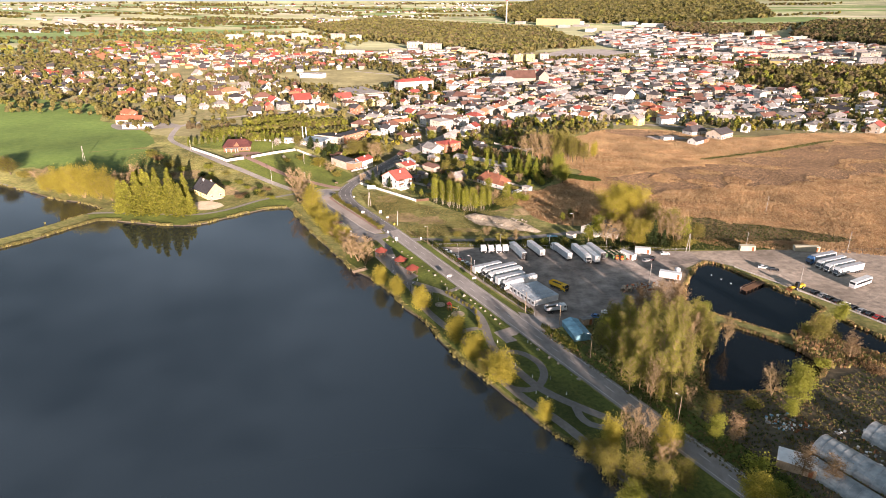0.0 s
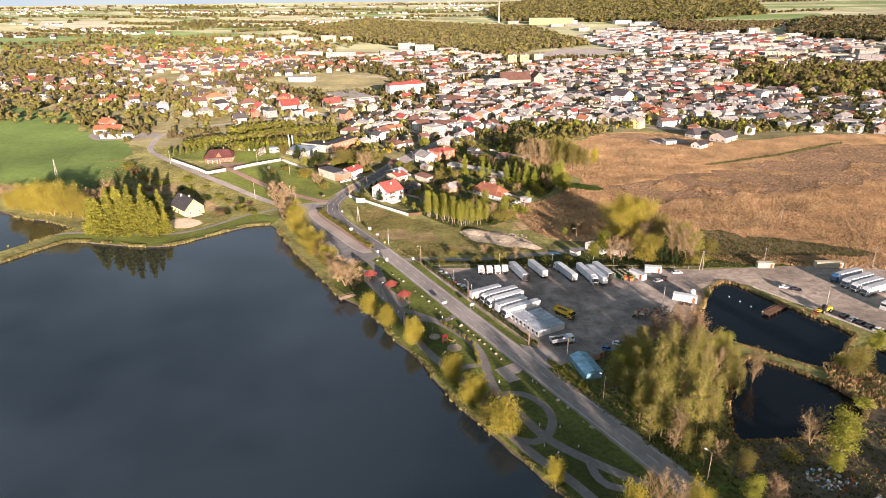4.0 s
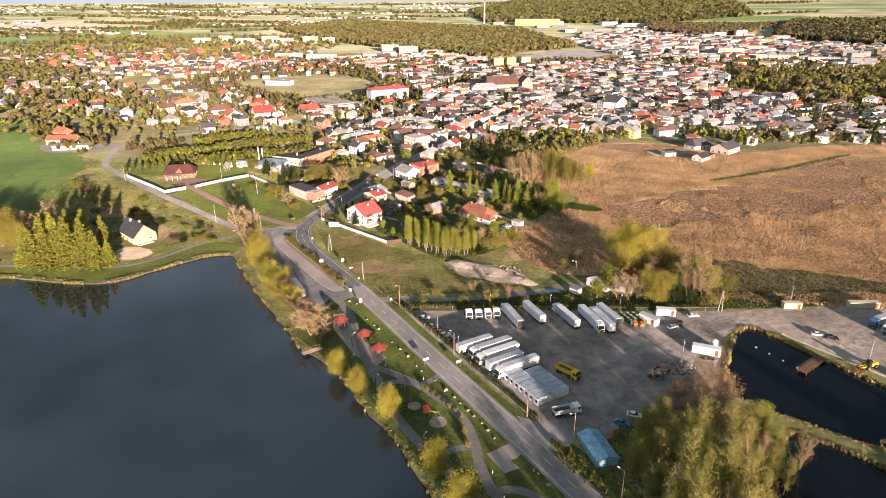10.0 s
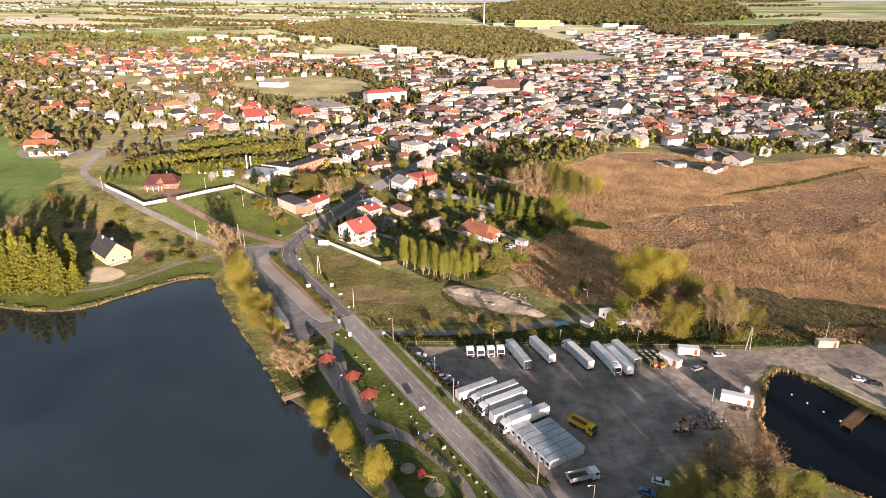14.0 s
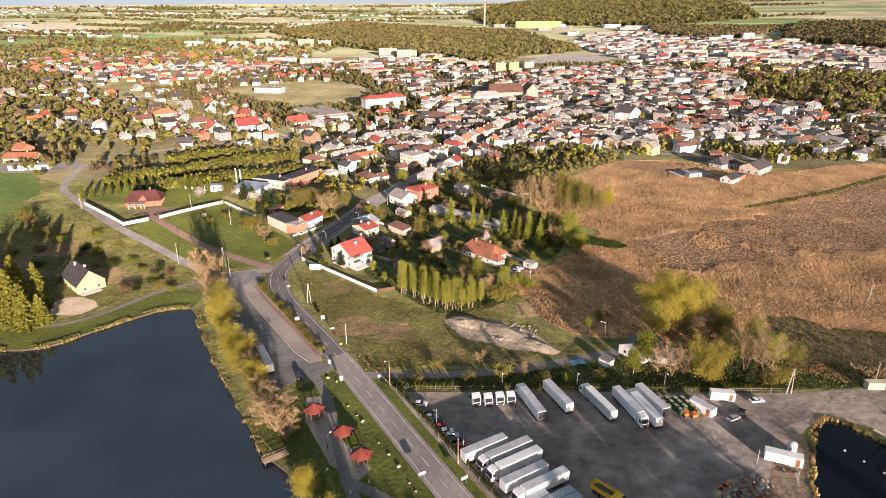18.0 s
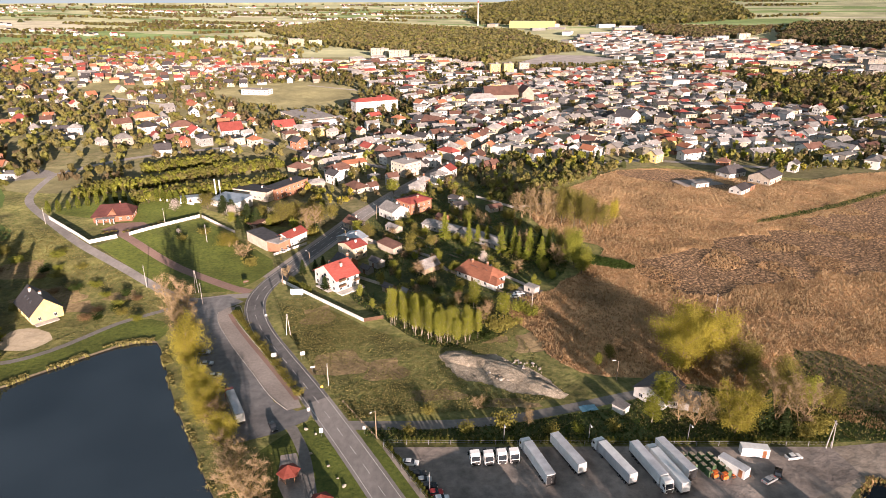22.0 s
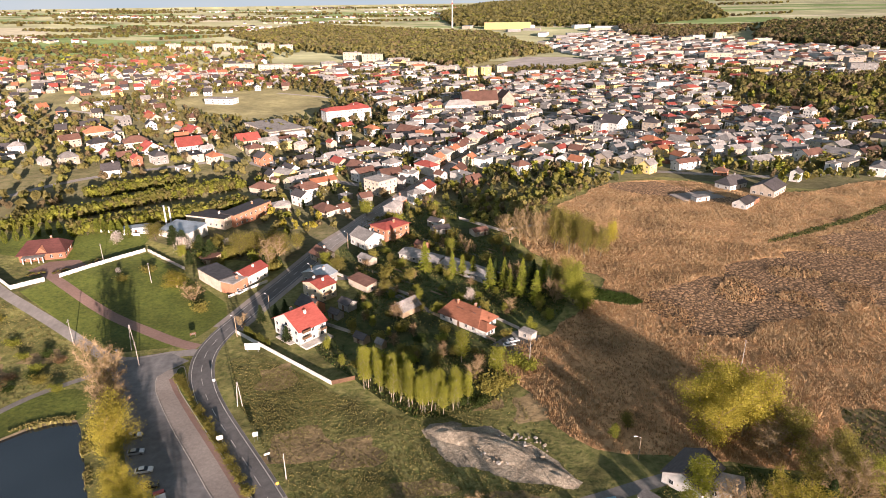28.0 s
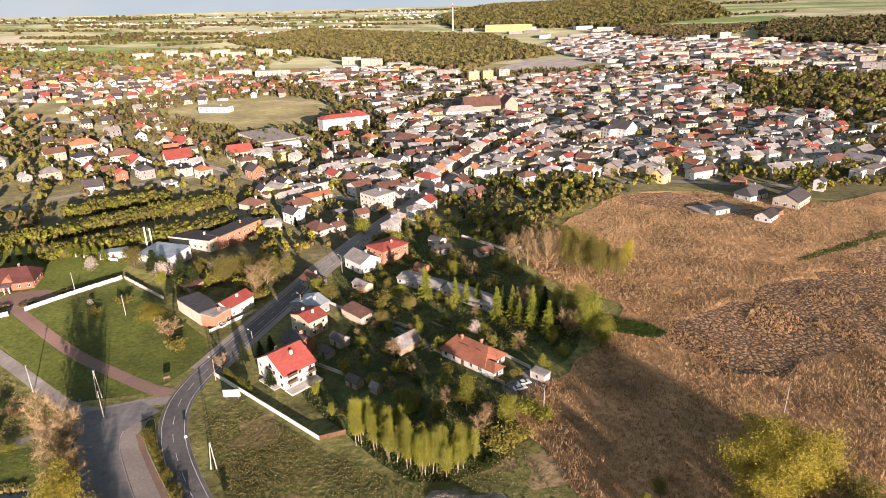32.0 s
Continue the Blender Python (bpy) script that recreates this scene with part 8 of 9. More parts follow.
part("glazing", Mesh().box(-0.2, 1.26, 1.6, 11, 0.03, 1.0).box(-0.2, -1.26, 1.6, 11, 0.03, 1.0).box(5.98, 0, 1.5, 0.06, 2.2, 1.3).data("glazing", "glass"), bus)
wheels(bus, [(3.8, 1.05), (3.8, -1.05), (-3.2, 1.05), (-3.2, -1.05)], 0.5, 0.4)
ld = thing("wheel_loader", at(136.5, 241.3, 200), "yellow wheel loader with a raised boom by the pond", "loader")
part("body", Mesh().box(-1.2, 0, 0.9, 3.0, 1.8, 1.2, taper=0.9).data("body", "yellow_paint"), ld)
part("cabin", Mesh().box(0.6, 0, 1.0, 1.4, 1.5, 2.1, taper=0.85).data("cabin", "glass"), ld)
part("boom", Mesh().box(2.8, 0.5, 1.0, 3.4, 0.25, 0.35).box(2.8, -0.5, 1.0, 3.4, 0.25, 0.35).data("boom", "yellow_paint"), ld)
part("bucket", Mesh().extrude([(4.2, 0.1), (5.4, 0.1), (4.4, 0.5), (4.2, 1.3)], -1.3, 1.3).data("bucket", "rust"), ld)
wheels(ld, [(1.6, 1.0), (1.6, -1.0), (-1.6, 1.0), (-1.6, -1.0)], 0.75, 0.55)

# site cabins in two rows
ua, va = Vector((0.53, -0.848)), Vector((0.848, 0.53))
CABIN = Mesh().box(0, 0, 0.12, 5.9, 2.14, 2.45).data("body", "white_paint")
ribs = [(-1.09, 2.57), (-1.09, 2.70)]
for k in range(5):
    ribs += [(-0.94 + k * 0.44, 2.70), (-0.92 + k * 0.44, 2.74), (-0.86 + k * 0.44, 2.74), (-0.84 + k * 0.44, 2.70)]
CABIN_ROOF = Mesh()
CABIN_ROOF.extrude([(a, b) for a, b in ribs] + [(1.09, 2.70), (1.09, 2.57)], -2.96, 2.96)
CABIN_ROOF.v = [(q[1], q[0], q[2]) for q in CABIN_ROOF.v]
CABIN_ROOF = CABIN_ROOF.data("roof", "steel_roof")
CABIN_DOOR = Mesh().box(-3.06, 0.5, 0.2, 0.06, 0.85, 2.0).data("door", "trailer_grey")
CABIN_PANE = Mesh().box(-3.06, -0.55, 1.1, 0.06, 0.8, 0.9).data("window", "glass")
for j in range(2):
    for i in range(7 - j):
        p = Vector((25.6, 218.2)) + va * (3.05 + 6.2 * j) - ua * (1.25 + 2.47 * i)
        e = thing("site_cabin", at(p.x, p.y, 32), "white site cabin with a ribbed blue-grey roof", "cabin", "row of site cabins")
        part("body", CABIN, e)
        part("roof", CABIN_ROOF, e, "ribbed blue-grey roof")
        if j == 0:
            part("door", CABIN_DOOR, e)
            part("window", CABIN_PANE, e)


def box_store(x, y, turn, ln, w, h, body, top, label, name="container"):
    e = thing(name, at(x, y, turn), label, "container")
    part("body", Mesh().box(0, 0, 0.15, ln, w, h).data("body", body), e)
    part("roof", Mesh().box(0, 0, h + 0.15, ln + 0.06, w + 0.06, 0.1).data("roof", top), e)
    part("door", Mesh().box(ln / 2 - 1.2, -w / 2 - 0.03, 0.25, 1.0, 0.06, h - 0.4).data("door", "rust"), e)
    return e


box_store(73.2, 271.4, -53, 7.5, 2.5, 2.6, "white_paint", "trailer_grey", "white store container with a grey roof")
box_store(81.3, 277.6, -8, 7.0, 2.5, 2.6, "white_paint", "white_paint", "white container with a red door by the hedge")
box_store(86.5, 249.6, -22, 9.0, 2.5, 2.6, "white_paint", "white_paint", "long white container beside the pond")
box_store(132, 284, 0, 7.0, 2.5, 2.4, "cream_plaster", "cream_plaster", "cream container at the yard's far edge")
box_store(160, 285, 0, 11.5, 2.5, 2.4, "cream_plaster", "cream_plaster", "long cream container at the yard's far edge")
box_store(43.8, 205.4, 25, 4.5, 2.5, 2.5, "weathered_wood", "grey_roof", "small grey kiosk by the yard entrance", "kiosk")
tk = solo("tank", Mesh().tube((0, 0, 0), (0, 0, 3.0), 1.2, 1.2, 16).tube((0, 0, 3.0), (0, 0, 3.5), 1.2, 0.3, 16).data("tank", "trailer_grey"), "upright grey storage tank behind the container", "tank", m=at(90.5, 253.2))
blue = thing("covered_pool", at(39.2, 198.6, -75), "low hall under a bright blue tarpaulin roof", "tent")
part("roof", Mesh().extrude([(-3.2, 2.2), (0, 3.4), (3.2, 2.2), (3.2, 2.05), (-3.2, 2.05)], -6, 6).data("roof", "tarp_blue"), blue, "blue tarpaulin", pose(0, 0, 0, 0, 0, 90))
part("wall", Mesh().box(0, 0, 0, 11.6, 6, 2.1).data("wall", "tarp_blue"), blue)
for j in range(4):
    for i in range(3 + (j % 2)):
        e = thing("crate_stack", at(61.5 + j * 2.4 + i * 0.75, 275.6 - i * 2.0, -70), "stack of green slatted crates", "crates", "crate stacks by the hedge")
        for k in range(3):
            part("crate", cached("crate", lambda: Mesh().box(0, 0, 0.0, 1.6, 1.2, 0.62).box(0, 0, 0.62, 1.4, 1.0, 0.02, 1).data("crate", "crate_green", "spoil")), e, "", pose(0, 0, k * 0.68))
for x, y in ((67.2, 268.6), (69.4, 268.0)):
    e = thing("forklift", at(x, y, 200), "small orange forklift truck", "forklift", "forklifts by the crates")
    part("body", cached("fk", lambda: Mesh().box(-0.3, 0, 0.35, 1.7, 1.1, 0.9, taper=0.85).box(-0.2, 0, 2.0, 1.3, 1.0, 0.08).data("body", "orange_paint")), e)
    part("mast", cached("fm", lambda: Mesh().box(0.8, 0.35, 0.1, 0.12, 0.1, 2.3).box(0.8, -0.35, 0.1, 0.12, 0.1, 2.3).data("mast", "black_plastic")), e)
    wheels(e, [(0.4, 0.5), (0.4, -0.5), (-0.8, 0.5), (-0.8, -0.5)], 0.28, 0.2)
for x, y, a, ln in ((63.6, 235.0, 70, 3.6), (66.2, 235.2, 70, 3.6), (69.6, 225.8, 60, 3.4)):
    ring = Mesh()
    n = 18
    vs = [(xx, math.cos(2 * math.pi * i / n) * q, 1.05 + math.sin(2 * math.pi * i / n) * q) for xx in (-ln / 2, ln / 2) for q in (1.05, 0.9) for i in range(n)]
    fs = [(i, (i + 1) % n, 2 * n + (i + 1) % n, 2 * n + i) for i in range(n)] + [(n + i, 3 * n + i, 3 * n + (i + 1) % n, n + (i + 1) % n) for i in range(n)]
    fs += [(b + i, b + n + i, b + n + (i + 1) % n, b + (i + 1) % n) for b in (0, 2 * n) for i in range(n)]
    ring.add(vs, fs)
    solo("concrete_pipe", ring.data("concrete_pipe", "spoil"), "large concrete drain pipe lying on the ground", "pipe", "concrete pipes", m=at(x, y, a))
rr = random.Random(71)


def rubble(x, y, rad, n, size, mats, label, seed):
    q, m = random.Random(seed), Mesh()
    for _ in range(n):
        a, k = q.uniform(0, 6.283), rad * math.sqrt(q.random())
        s = size * q.uniform(0.4, 1.5)
        m.box(x + math.cos(a) * k, y + math.sin(a) * k * 0.7, land(x, y) - 0.1, s, s * q.uniform(0.5, 1.2), s * q.uniform(0.3, 0.9), q.randrange(len(mats)), q.uniform(0, 90), q.uniform(0.5, 1.0))
    solo("rubble", m.data("rubble", *mats), label, "rubble", kind="stuff")


rubble(74, 240, 6, 160, 0.7, ["concrete", "spoil", "rust", "weathered_wood", "steel"], "heap of rubble, scrap and boards by the pond", 81)
rubble(68, 238.5, 3, 60, 0.7, ["orange_paint", "rust", "concrete", "black_plastic"], "scrap and machine parts beside the pipes", 82)
rubble(86.5, 246.5, 3, 50, 0.5, ["rust", "concrete", "black_plastic", "weathered_wood"], "odds and ends along the white container", 83)
rubble(92, 150, 6, 110, 0.6, ["white_paint", "concrete", "rust", "weathered_wood", "tarp_blue"], "dumped rubbish in the weeds", 84)
rubble(110, 140, 12, 170, 0.55, ["white_paint", "concrete", "rust", "weathered_wood", "steel"], "dumped rubbish by the greenhouses", 85)
rubble(20, 318, 10, 140, 0.6, ["spoil", "spoil", "concrete"], "broken clods on the heap of spoil", 86)
rubble(74, 271, 4, 40, 0.5, ["rust", "orange_paint", "black_plastic", "concrete"], "tools and parts round the store container", 87)

# low mounds of spoil on the meadow
for x, y, a, sx, sy, h in ((5, 325, -25, 9, 4, 1.5), (18, 318, -40, 12, 4.5, 1.2), (28, 309, -40, 9, 3.4, 1.0)):
    md, n, q = Mesh(), 14, random.Random(int(x))
    vs, fs = [], []
    for i in range(n + 1):
        for j in range(n + 1):
            u, v = i / n * 2 - 1, j / n * 2 - 1
            k = max(0, 1 - u * u - v * v)
            vs.append((u * sx, v * sy, h * k ** 0.7 * (1 + 0.5 * noise.noise((u * 3 + x, v * 3, 1))) + q.uniform(-0.08, 0.08) * (k > 0) - (0.1 if k == 0 else 0)))
    fs = [(i * (n + 1) + j, (i + 1) * (n + 1) + j, (i + 1) * (n + 1) + j + 1, i * (n + 1) + j + 1) for i in range(n) for j in range(n)]
    md.add(vs, fs)
    solo("spoil_mound", md.data("spoil_mound", "spoil", smooth=True), "low heap of pale spoil on the meadow", "heap", "spoil heaps", m=at(x, y, a))
solo("tarpaulin", Mesh().extrude([(-2.6, 0.05), (-1, 0.35), (0.6, 0.2), (2.6, 0.05), (2.6, 0.0), (-2.6, 0.0)], -1.4, 1.4).data("tarpaulin", "tarp_blue"), "crumpled bright blue tarpaulin by the track", "tarpaulin", m=at(41.1, 297.8, 15))

# ---- fences, walls, hedges, poles ----
SMALL_THUJA = column_tree(119, 2.1, 0.55, 150, 0.24)[1].data("thuja_plant", "leaf_hedge")


def hedge(pts, label, h=1.5):
    e = thing("thuja_hedge", at(*pts[0]), label, "hedge")
    for x, y in pts:
        k = tree_rnd.uniform(0.8, 1.2)
        part("plant", SMALL_THUJA, e, "", Matrix.Translation((x - pts[0][0], y - pts[0][1], 0)) @ Matrix.Diagonal((k, k, k * h / 1.5, 1)))


hedge(along((-17.5, 279.2), (24.5, 212.2), 1.25), "row of small pointed thujas along the road fence")
hedge(along((-13, 281.4), (103, 281.9), 1.3), "row of small pointed thujas along the far fence")
hedge(along((27.4, 201.4), (37.2, 185.6), 1.2), "row of small pointed thujas by the entrance", 1.8)
hedge(along((-69.5, 386.2), (-58.5, 376.0), 1.1), "clipped thuja row inside the garden wall", 2.2)


def fence(p, q, h, step, label, post="steel", rail="steel", name="fence", solid=None):
    """Posts with rails, or with panels between them."""
    e = thing(name, at(*p), label, "fence")
    n = max(1, round(math.dist(p, q) / step))
    a = math.degrees(math.atan2(q[1] - p[1], q[0] - p[0]))
    d, z0 = math.dist(p, q) / n, land(*p)
    pm = cached(("post", h, post), lambda: Mesh().box(0, 0, -0.3, 0.14, 0.14, h + 0.35).data("post", post))
    if solid:
        rm = cached(("panel", h, round(d, 2), solid), lambda: Mesh().box(d / 2, 0, 0, d - 0.1, 0.12, h - 0.08).box(d / 2, 0, h - 0.08, d, 0.2, 0.08).data("panel", solid))
    else:
        rm = cached(("rail", h, round(d, 2), rail), lambda: Mesh().box(d / 2, 0, h - 0.1, d, 0.05, 0.06).box(d / 2, 0, h * 0.45, d, 0.03, 0.04).data("rail", rail))
    for i in range(n + 1):
        x, y = p[0] + (q[0] - p[0]) * i / n, p[1] + (q[1] - p[1]) * i / n
        m = Matrix.Translation((x - p[0], y - p[1], land(x, y) - z0)) @ Matrix.Rotation(radians(a), 4, "Z")
        part("post", pm, e, "", m)
        if i < n:
            part("panel" if solid else "rail", rm, e, "", m)


fence((-18.6, 279.6), (25.2, 210.6), 1.5, 5.0, "wire fence between the verge and the lorry yard")
fence((-18.6, 280.8), (104, 281.2), 1.5, 6.0, "wire fence along the far side of the yard")
fence((-73.3, 386.8), (-33.2, 351.4), 1.5, 3.6, "white rendered garden wall along the meadow", "white_plaster", name="garden_wall", solid="white_plaster")
fence((-33.2, 351.4), (-26.0, 354.0), 1.5, 2.5, "brown board fence at the end of the wall", "dark_wood", name="board_fence", solid="dark_wood")
fence((-212, 452), (-172.5, 417.7), 1.9, 3.6, "white rendered wall round the brick bungalow", "white_plaster", name="garden_wall", solid="white_plaster")
fence((-172.5, 417.7), (-162.4, 424.8), 1.9, 3.0, "white rendered wall beside the gateway", "white_plaster", name="garden_wall", solid="white_plaster")
fence((-158.2, 428.3), (-136, 461.7), 1.7, 3.6, "white wall along the lawn", "white_plaster", name="garden_wall", solid="white_plaster")
fence((-135, 462), (-112, 445), 1.5, 3.6, "grey slab fence behind the lawn", "concrete", name="slab_fence", solid="concrete")
fence((0, 398), (22, 375.5), 1.3, 3.0, "board fence round the bungalow garden", "weathered_wood", name="board_fence", solid="weathered_wood")
fence((-72, 432), (-84.5, 417), 1.2, 3.0, "low white wall before the brick house", "white_plaster", name="garden_wall", solid="white_plaster")
fence((40, 492), (62, 500), 1.5, 3.0, "pale slab fence at the garden's end", "concrete", name="slab_fence", solid="concrete")
fence((16, 512), (42, 486), 1.5, 3.2, "pale slab fence between gardens", "concrete", name="slab_fence", solid="concrete")
fence((-178, 487), (-146, 480), 1.4, 3.6, "white wall behind the garden thujas", "white_plaster", name="garden_wall", solid="white_plaster")
fence((-33, 300), (-19, 280.5), 0.8, 3.0, "low wooden rail beside the road", "weathered_wood", "weathered_wood", name="guard_rail")
fence((118.5, 263), (143.5, 229), 0.5, 4.0, "low concrete wall between yard and pond", "concrete", name="pond_wall", solid="concrete")
fence((143.5, 229), (168, 190), 0.5, 4.0, "low concrete wall between yard and pond", "concrete", name="pond_wall", solid="concrete")


# between the gardens
fence((-41.5, 391.8), (-28.3, 383.1), 1.4, 3.0, "pale slab fence behind the white house", "concrete", name="slab_fence", solid="concrete")
fence((-42.6, 438.6), (-24.1, 421.8), 1.3, 3.0, "pale slab fence along the garden lane", "concrete", name="slab_fence", solid="concrete")
fence((-23.3, 426.5), (-10.1, 415.4), 1.3, 3.0, "pale slab fence along the garden lane", "concrete", name="slab_fence", solid="concrete")
fence((24.1, 393), (31.6, 384.5), 1.2, 2.5, "low garden wall beside the bungalow", "concrete", name="slab_fence", solid="concrete")
fence((-33, 445), (-8, 425), 1.1, 2.6, "weathered paling fence of a garden plot", "weathered_wood", name="paling_fence")
fence((-4, 480), (26, 452), 1.1, 2.6, "weathered paling fence of a garden plot", "weathered_wood", name="paling_fence")
hedge(along((0.2, 517.8), (13.9, 509.7), 1.3), "thuja row between two gardens", 2.4)
for x, y, t, w, d, h, wl_, tp in ((-25.9, 378.3, -40, 5, 3.5, 2.3, "weathered_wood", "dark_roof"), (-18.8, 374.3, -40, 3.2, 2.6, 2.1, "weathered_wood", "grey_roof"), (-37.6, 397.6, -40, 5, 3.4, 2.4, "grey_plaster", "dark_roof"), (25.1, 487.4, 25, 8, 6, 2.6, "beige_plaster", "brown_roof"),
                                  (5, 491, 20, 9, 6, 3.0, "grey_plaster", "dark_roof"), (-4.5, 468.8, -42, 6, 5, 2.6, "orange_brick", "brown_roof"), (3, 501.7, -40, 7, 6, 3.4, "white_plaster", "dark_roof"), (-34, 405, -43, 6, 4.5, 3.0, "grey_plaster", "dark_roof"), (-30, 452, -46, 8, 5, 2.6, "beige_plaster", "grey_roof")):
    house(x, y, t, w, d, h, "gable", 1.3, wl_, tp, "x", 0.3, 0, sides="f", name="garden_shed", label=f"small {WALL_WORD[wl_]} garden shed with a {ROOF_WORD[tp]} roof", cat="shed")
# vegetable plots in the gardens
for x, y, t in ((-15, 443, -46), (2, 418, -44), (28, 463, -40), (-22, 366, -46), (10, 476, -42)):
    e = thing("vegetable_plot", at(x, y, t), "small dug vegetable plot in a garden", "garden plot", "vegetable plots")
    for k in range(4):
        part("bed", cached(("bed", k % 2), lambda: Mesh().box(0, 0, -0.05, 6.5, 1.0, 0.22, taper=0.9).data("bed", "dirt" if k % 2 else "herb_ground")), e, "", pose(0, -2.4 + k * 1.6, 0))
# flower beds before the brick bungalow
for x, y, t in ((-160.9, 434.5, 40), (-152.1, 446.1, 60), (-170, 432, 30)):
    e = thing("flower_bed", at(x, y, t), "reddish planted bed before the bungalow", "flower bed", "beds before the bungalow")
    part("soil", cached("fsoil", lambda: Mesh().box(0, 0, -0.05, 7, 2.6, 0.2, taper=0.92).data("soil", "mud")), e)
    for k in range(7):
        part("shrub", KINDS["brown_bush" if k % 2 else "bush"][0][0][1], e, "", Matrix.LocRotScale((-3 + k, (k % 3 - 1) * 0.7, 0.1), None, (0.3, 0.3, 0.3)))


def pole(x, y, h, label="concrete power pole", lamp=False, arm=0.0, twin=False, mat_="concrete", group=""):
    e = thing("street_lamp" if lamp else "utility_pole", at(x, y, arm), label, "lamp" if lamp else "pole", group)
    part("shaft", cached(("shaft", h, twin, mat_), lambda: (Mesh().tube((0, 0, -0.5), (0, 0, h), 0.16, 0.09, 8) if not twin else Mesh().tube((0.7, 0, -0.5), (0.1, 0, h), 0.16, 0.1, 8).tube((-0.9, 0, -0.5), (-0.1, 0, h), 0.16, 0.1, 8)).data("shaft", mat_)), e)
    if lamp:
        part("arm", cached(("arm", h), lambda: Mesh().tube((0, 0, h - 0.1), (1.3, 0, h + 0.35), 0.05, 0.04, 6).data("arm", "steel")), e)
        part("lantern", cached(("lan", h), lambda: Mesh().box(1.6, 0, h + 0.3, 0.75, 0.3, 0.16, taper=0.8).data("lantern", "white_paint")), e)
    else:
        part("crossarm", cached(("cross", h), lambda: Mesh().box(0, 0, h - 0.6, 0.12, 1.7, 0.12).tube((0, 0.7, h - 0.5), (0, 0.7, h - 0.25), 0.05, 0.05, 6).tube((0, -0.7, h - 0.5), (0, -0.7, h - 0.25), 0.05, 0.05, 6).tube((0, 0, h), (0, 0, h + 0.25), 0.05, 0.05, 6).data("crossarm", "steel")), e)


for x, y, h, tw_ in ((-128.5, 379.5, 10.2, False), (-105.9, 376, 10, True), (-209, 444, 9, False), (31.5, 359.7, 9, False), (101.3, 356, 10, False), (166, 345, 9, False), (-59.3, 341, 8.5, True), (-39, 309, 8, False), (103.2, 280.5, 9, True), (-273, 415, 10.5, True), (179.7, 286, 10, False), (131.8, 285, 9, False), (76, 243, 9, False), (140, 247, 8, False), (-100, 366, 9, False), (-121, 430, 9, False), (-148, 446, 9, False)):
    pole(x, y, h, "grey concrete power pole" + (" with a leaning brace" if tw_ else ""), twin=tw_, group="power poles")
for x, y, h, a in ((0.6, 247.2, 8.5, 140), (22, 213.6, 8.5, 140), (41.5, 181.5, 8.5, 140), (61, 148.5, 8.5, 140), (-72, 384, 8, 150), (33.9, 204.4, 8, 200), (53.2, 313, 7, 180), (-64, 402, 8, 150), (-52, 430, 8.5, 150), (-41, 470, 8.5, 150), (-21, 283.5, 9, 230)):
    pole(x, y, h, "tall timber-coloured street lamp by the road", True, a, mat_="weathered_wood", group="street lamps")
for x, y, h in ((14.4, 281.5, 6.5), (37.8, 281.8, 6.5), (65, 282, 6.5), (-5.5, 262.6, 6.5), (2, 250, 6)):
    pole(x, y, h, "slim steel lamp post in the yard", True, -90, mat_="steel", group="yard lamps")
for x, y in ((-7.4, 198.9), (9.4, 174.6), (-23.5, 226.5), (23.5, 150.8), (-35, 252.5), (50.5, 118.5), (-33, 238)):
    pole(x, y, 4.2, "black park lamp beside the path", True, 60, mat_="black_plastic", group="park lamps")
for x, y in ((3.0, 190.2), (10.8, 189.9), (13.2, 181), (16.3, 175.4), (21.4, 168.8), (21.8, 160), (21.4, 190.7), (30.7, 197.5), (-9, 232), (-26, 236), (27, 168), (31, 160), (-22, 240)):
    solo("bollard_light", Mesh().tube((0, 0, 0), (0, 0, 0.9), 0.13, 0.13, 8, 0).tube((0, 0, 0.9), (0, 0, 1.05), 0.16, 0.14, 8, 1).data("bollard_light", "white_paint", "steel"), "short white bollard light on the lawn", "bollard", "park bollards", m=at(x, y))


def sign(x, y, turn, w, h, post, label, board="white_paint", legs=1):
    e = thing("road_sign", at(x, y, turn), label, "sign")
    part("board", Mesh().box(0, 0, post, w, 0.06, h).box(0, -0.035, post + h * 0.35, w * 0.7, 0.012, h * 0.12, 1).box(0, -0.035, post + h * 0.6, w * 0.55, 0.012, h * 0.1, 1).data("board", board, "grey_plaster"), e)
    for k in ((0,) if legs == 1 else (-w * 0.35, w * 0.35)):
        part("post", Mesh().tube((k, 0.05, -0.2), (k, 0.05, post + h), 0.04, 0.04, 6).data("post", "steel"), e)


sign(-60, 323.5, 20, 1.6, 1.3, 1.6, "white road sign on the traffic island", legs=2)
sign(-50.5, 324.5, 20, 1.4, 1.4, 1.6, "white road sign on the verge", legs=2)
sign(-45.5, 316.5, 25, 1.5, 0.6, 1.7, "white direction sign on the verge")
sign(-40.3, 305.2, 25, 0.8, 0.8, 1.7, "yellow road sign on the verge", "yellow_paint")
sign(-70.4, 352.2, 25, 0.8, 0.8, 1.8, "round-cornered white road sign at the bend")
sign(-42, 293.5, 15, 0.8, 1.2, 1.5, "tall white road sign at the junction")
sign(-36.5, 284, 15, 1.0, 1.6, 1.2, "white and blue road sign at the park corner")
sign(-24.6, 285.2, 15, 0.8, 1.0, 1.6, "small road sign by the track")
sign(-8.5, 241, 30, 2.0, 0.9, 1.7, "wide white direction sign by the park", legs=2)
sign(2.2, 239.6, 30, 1.8, 0.9, 1.7, "wide pale direction sign by the yard fence", legs=2)
sign(-110, 372.5, 10, 0.8, 0.8, 1.6, "small blue and white sign by the lane", "blue_paint")
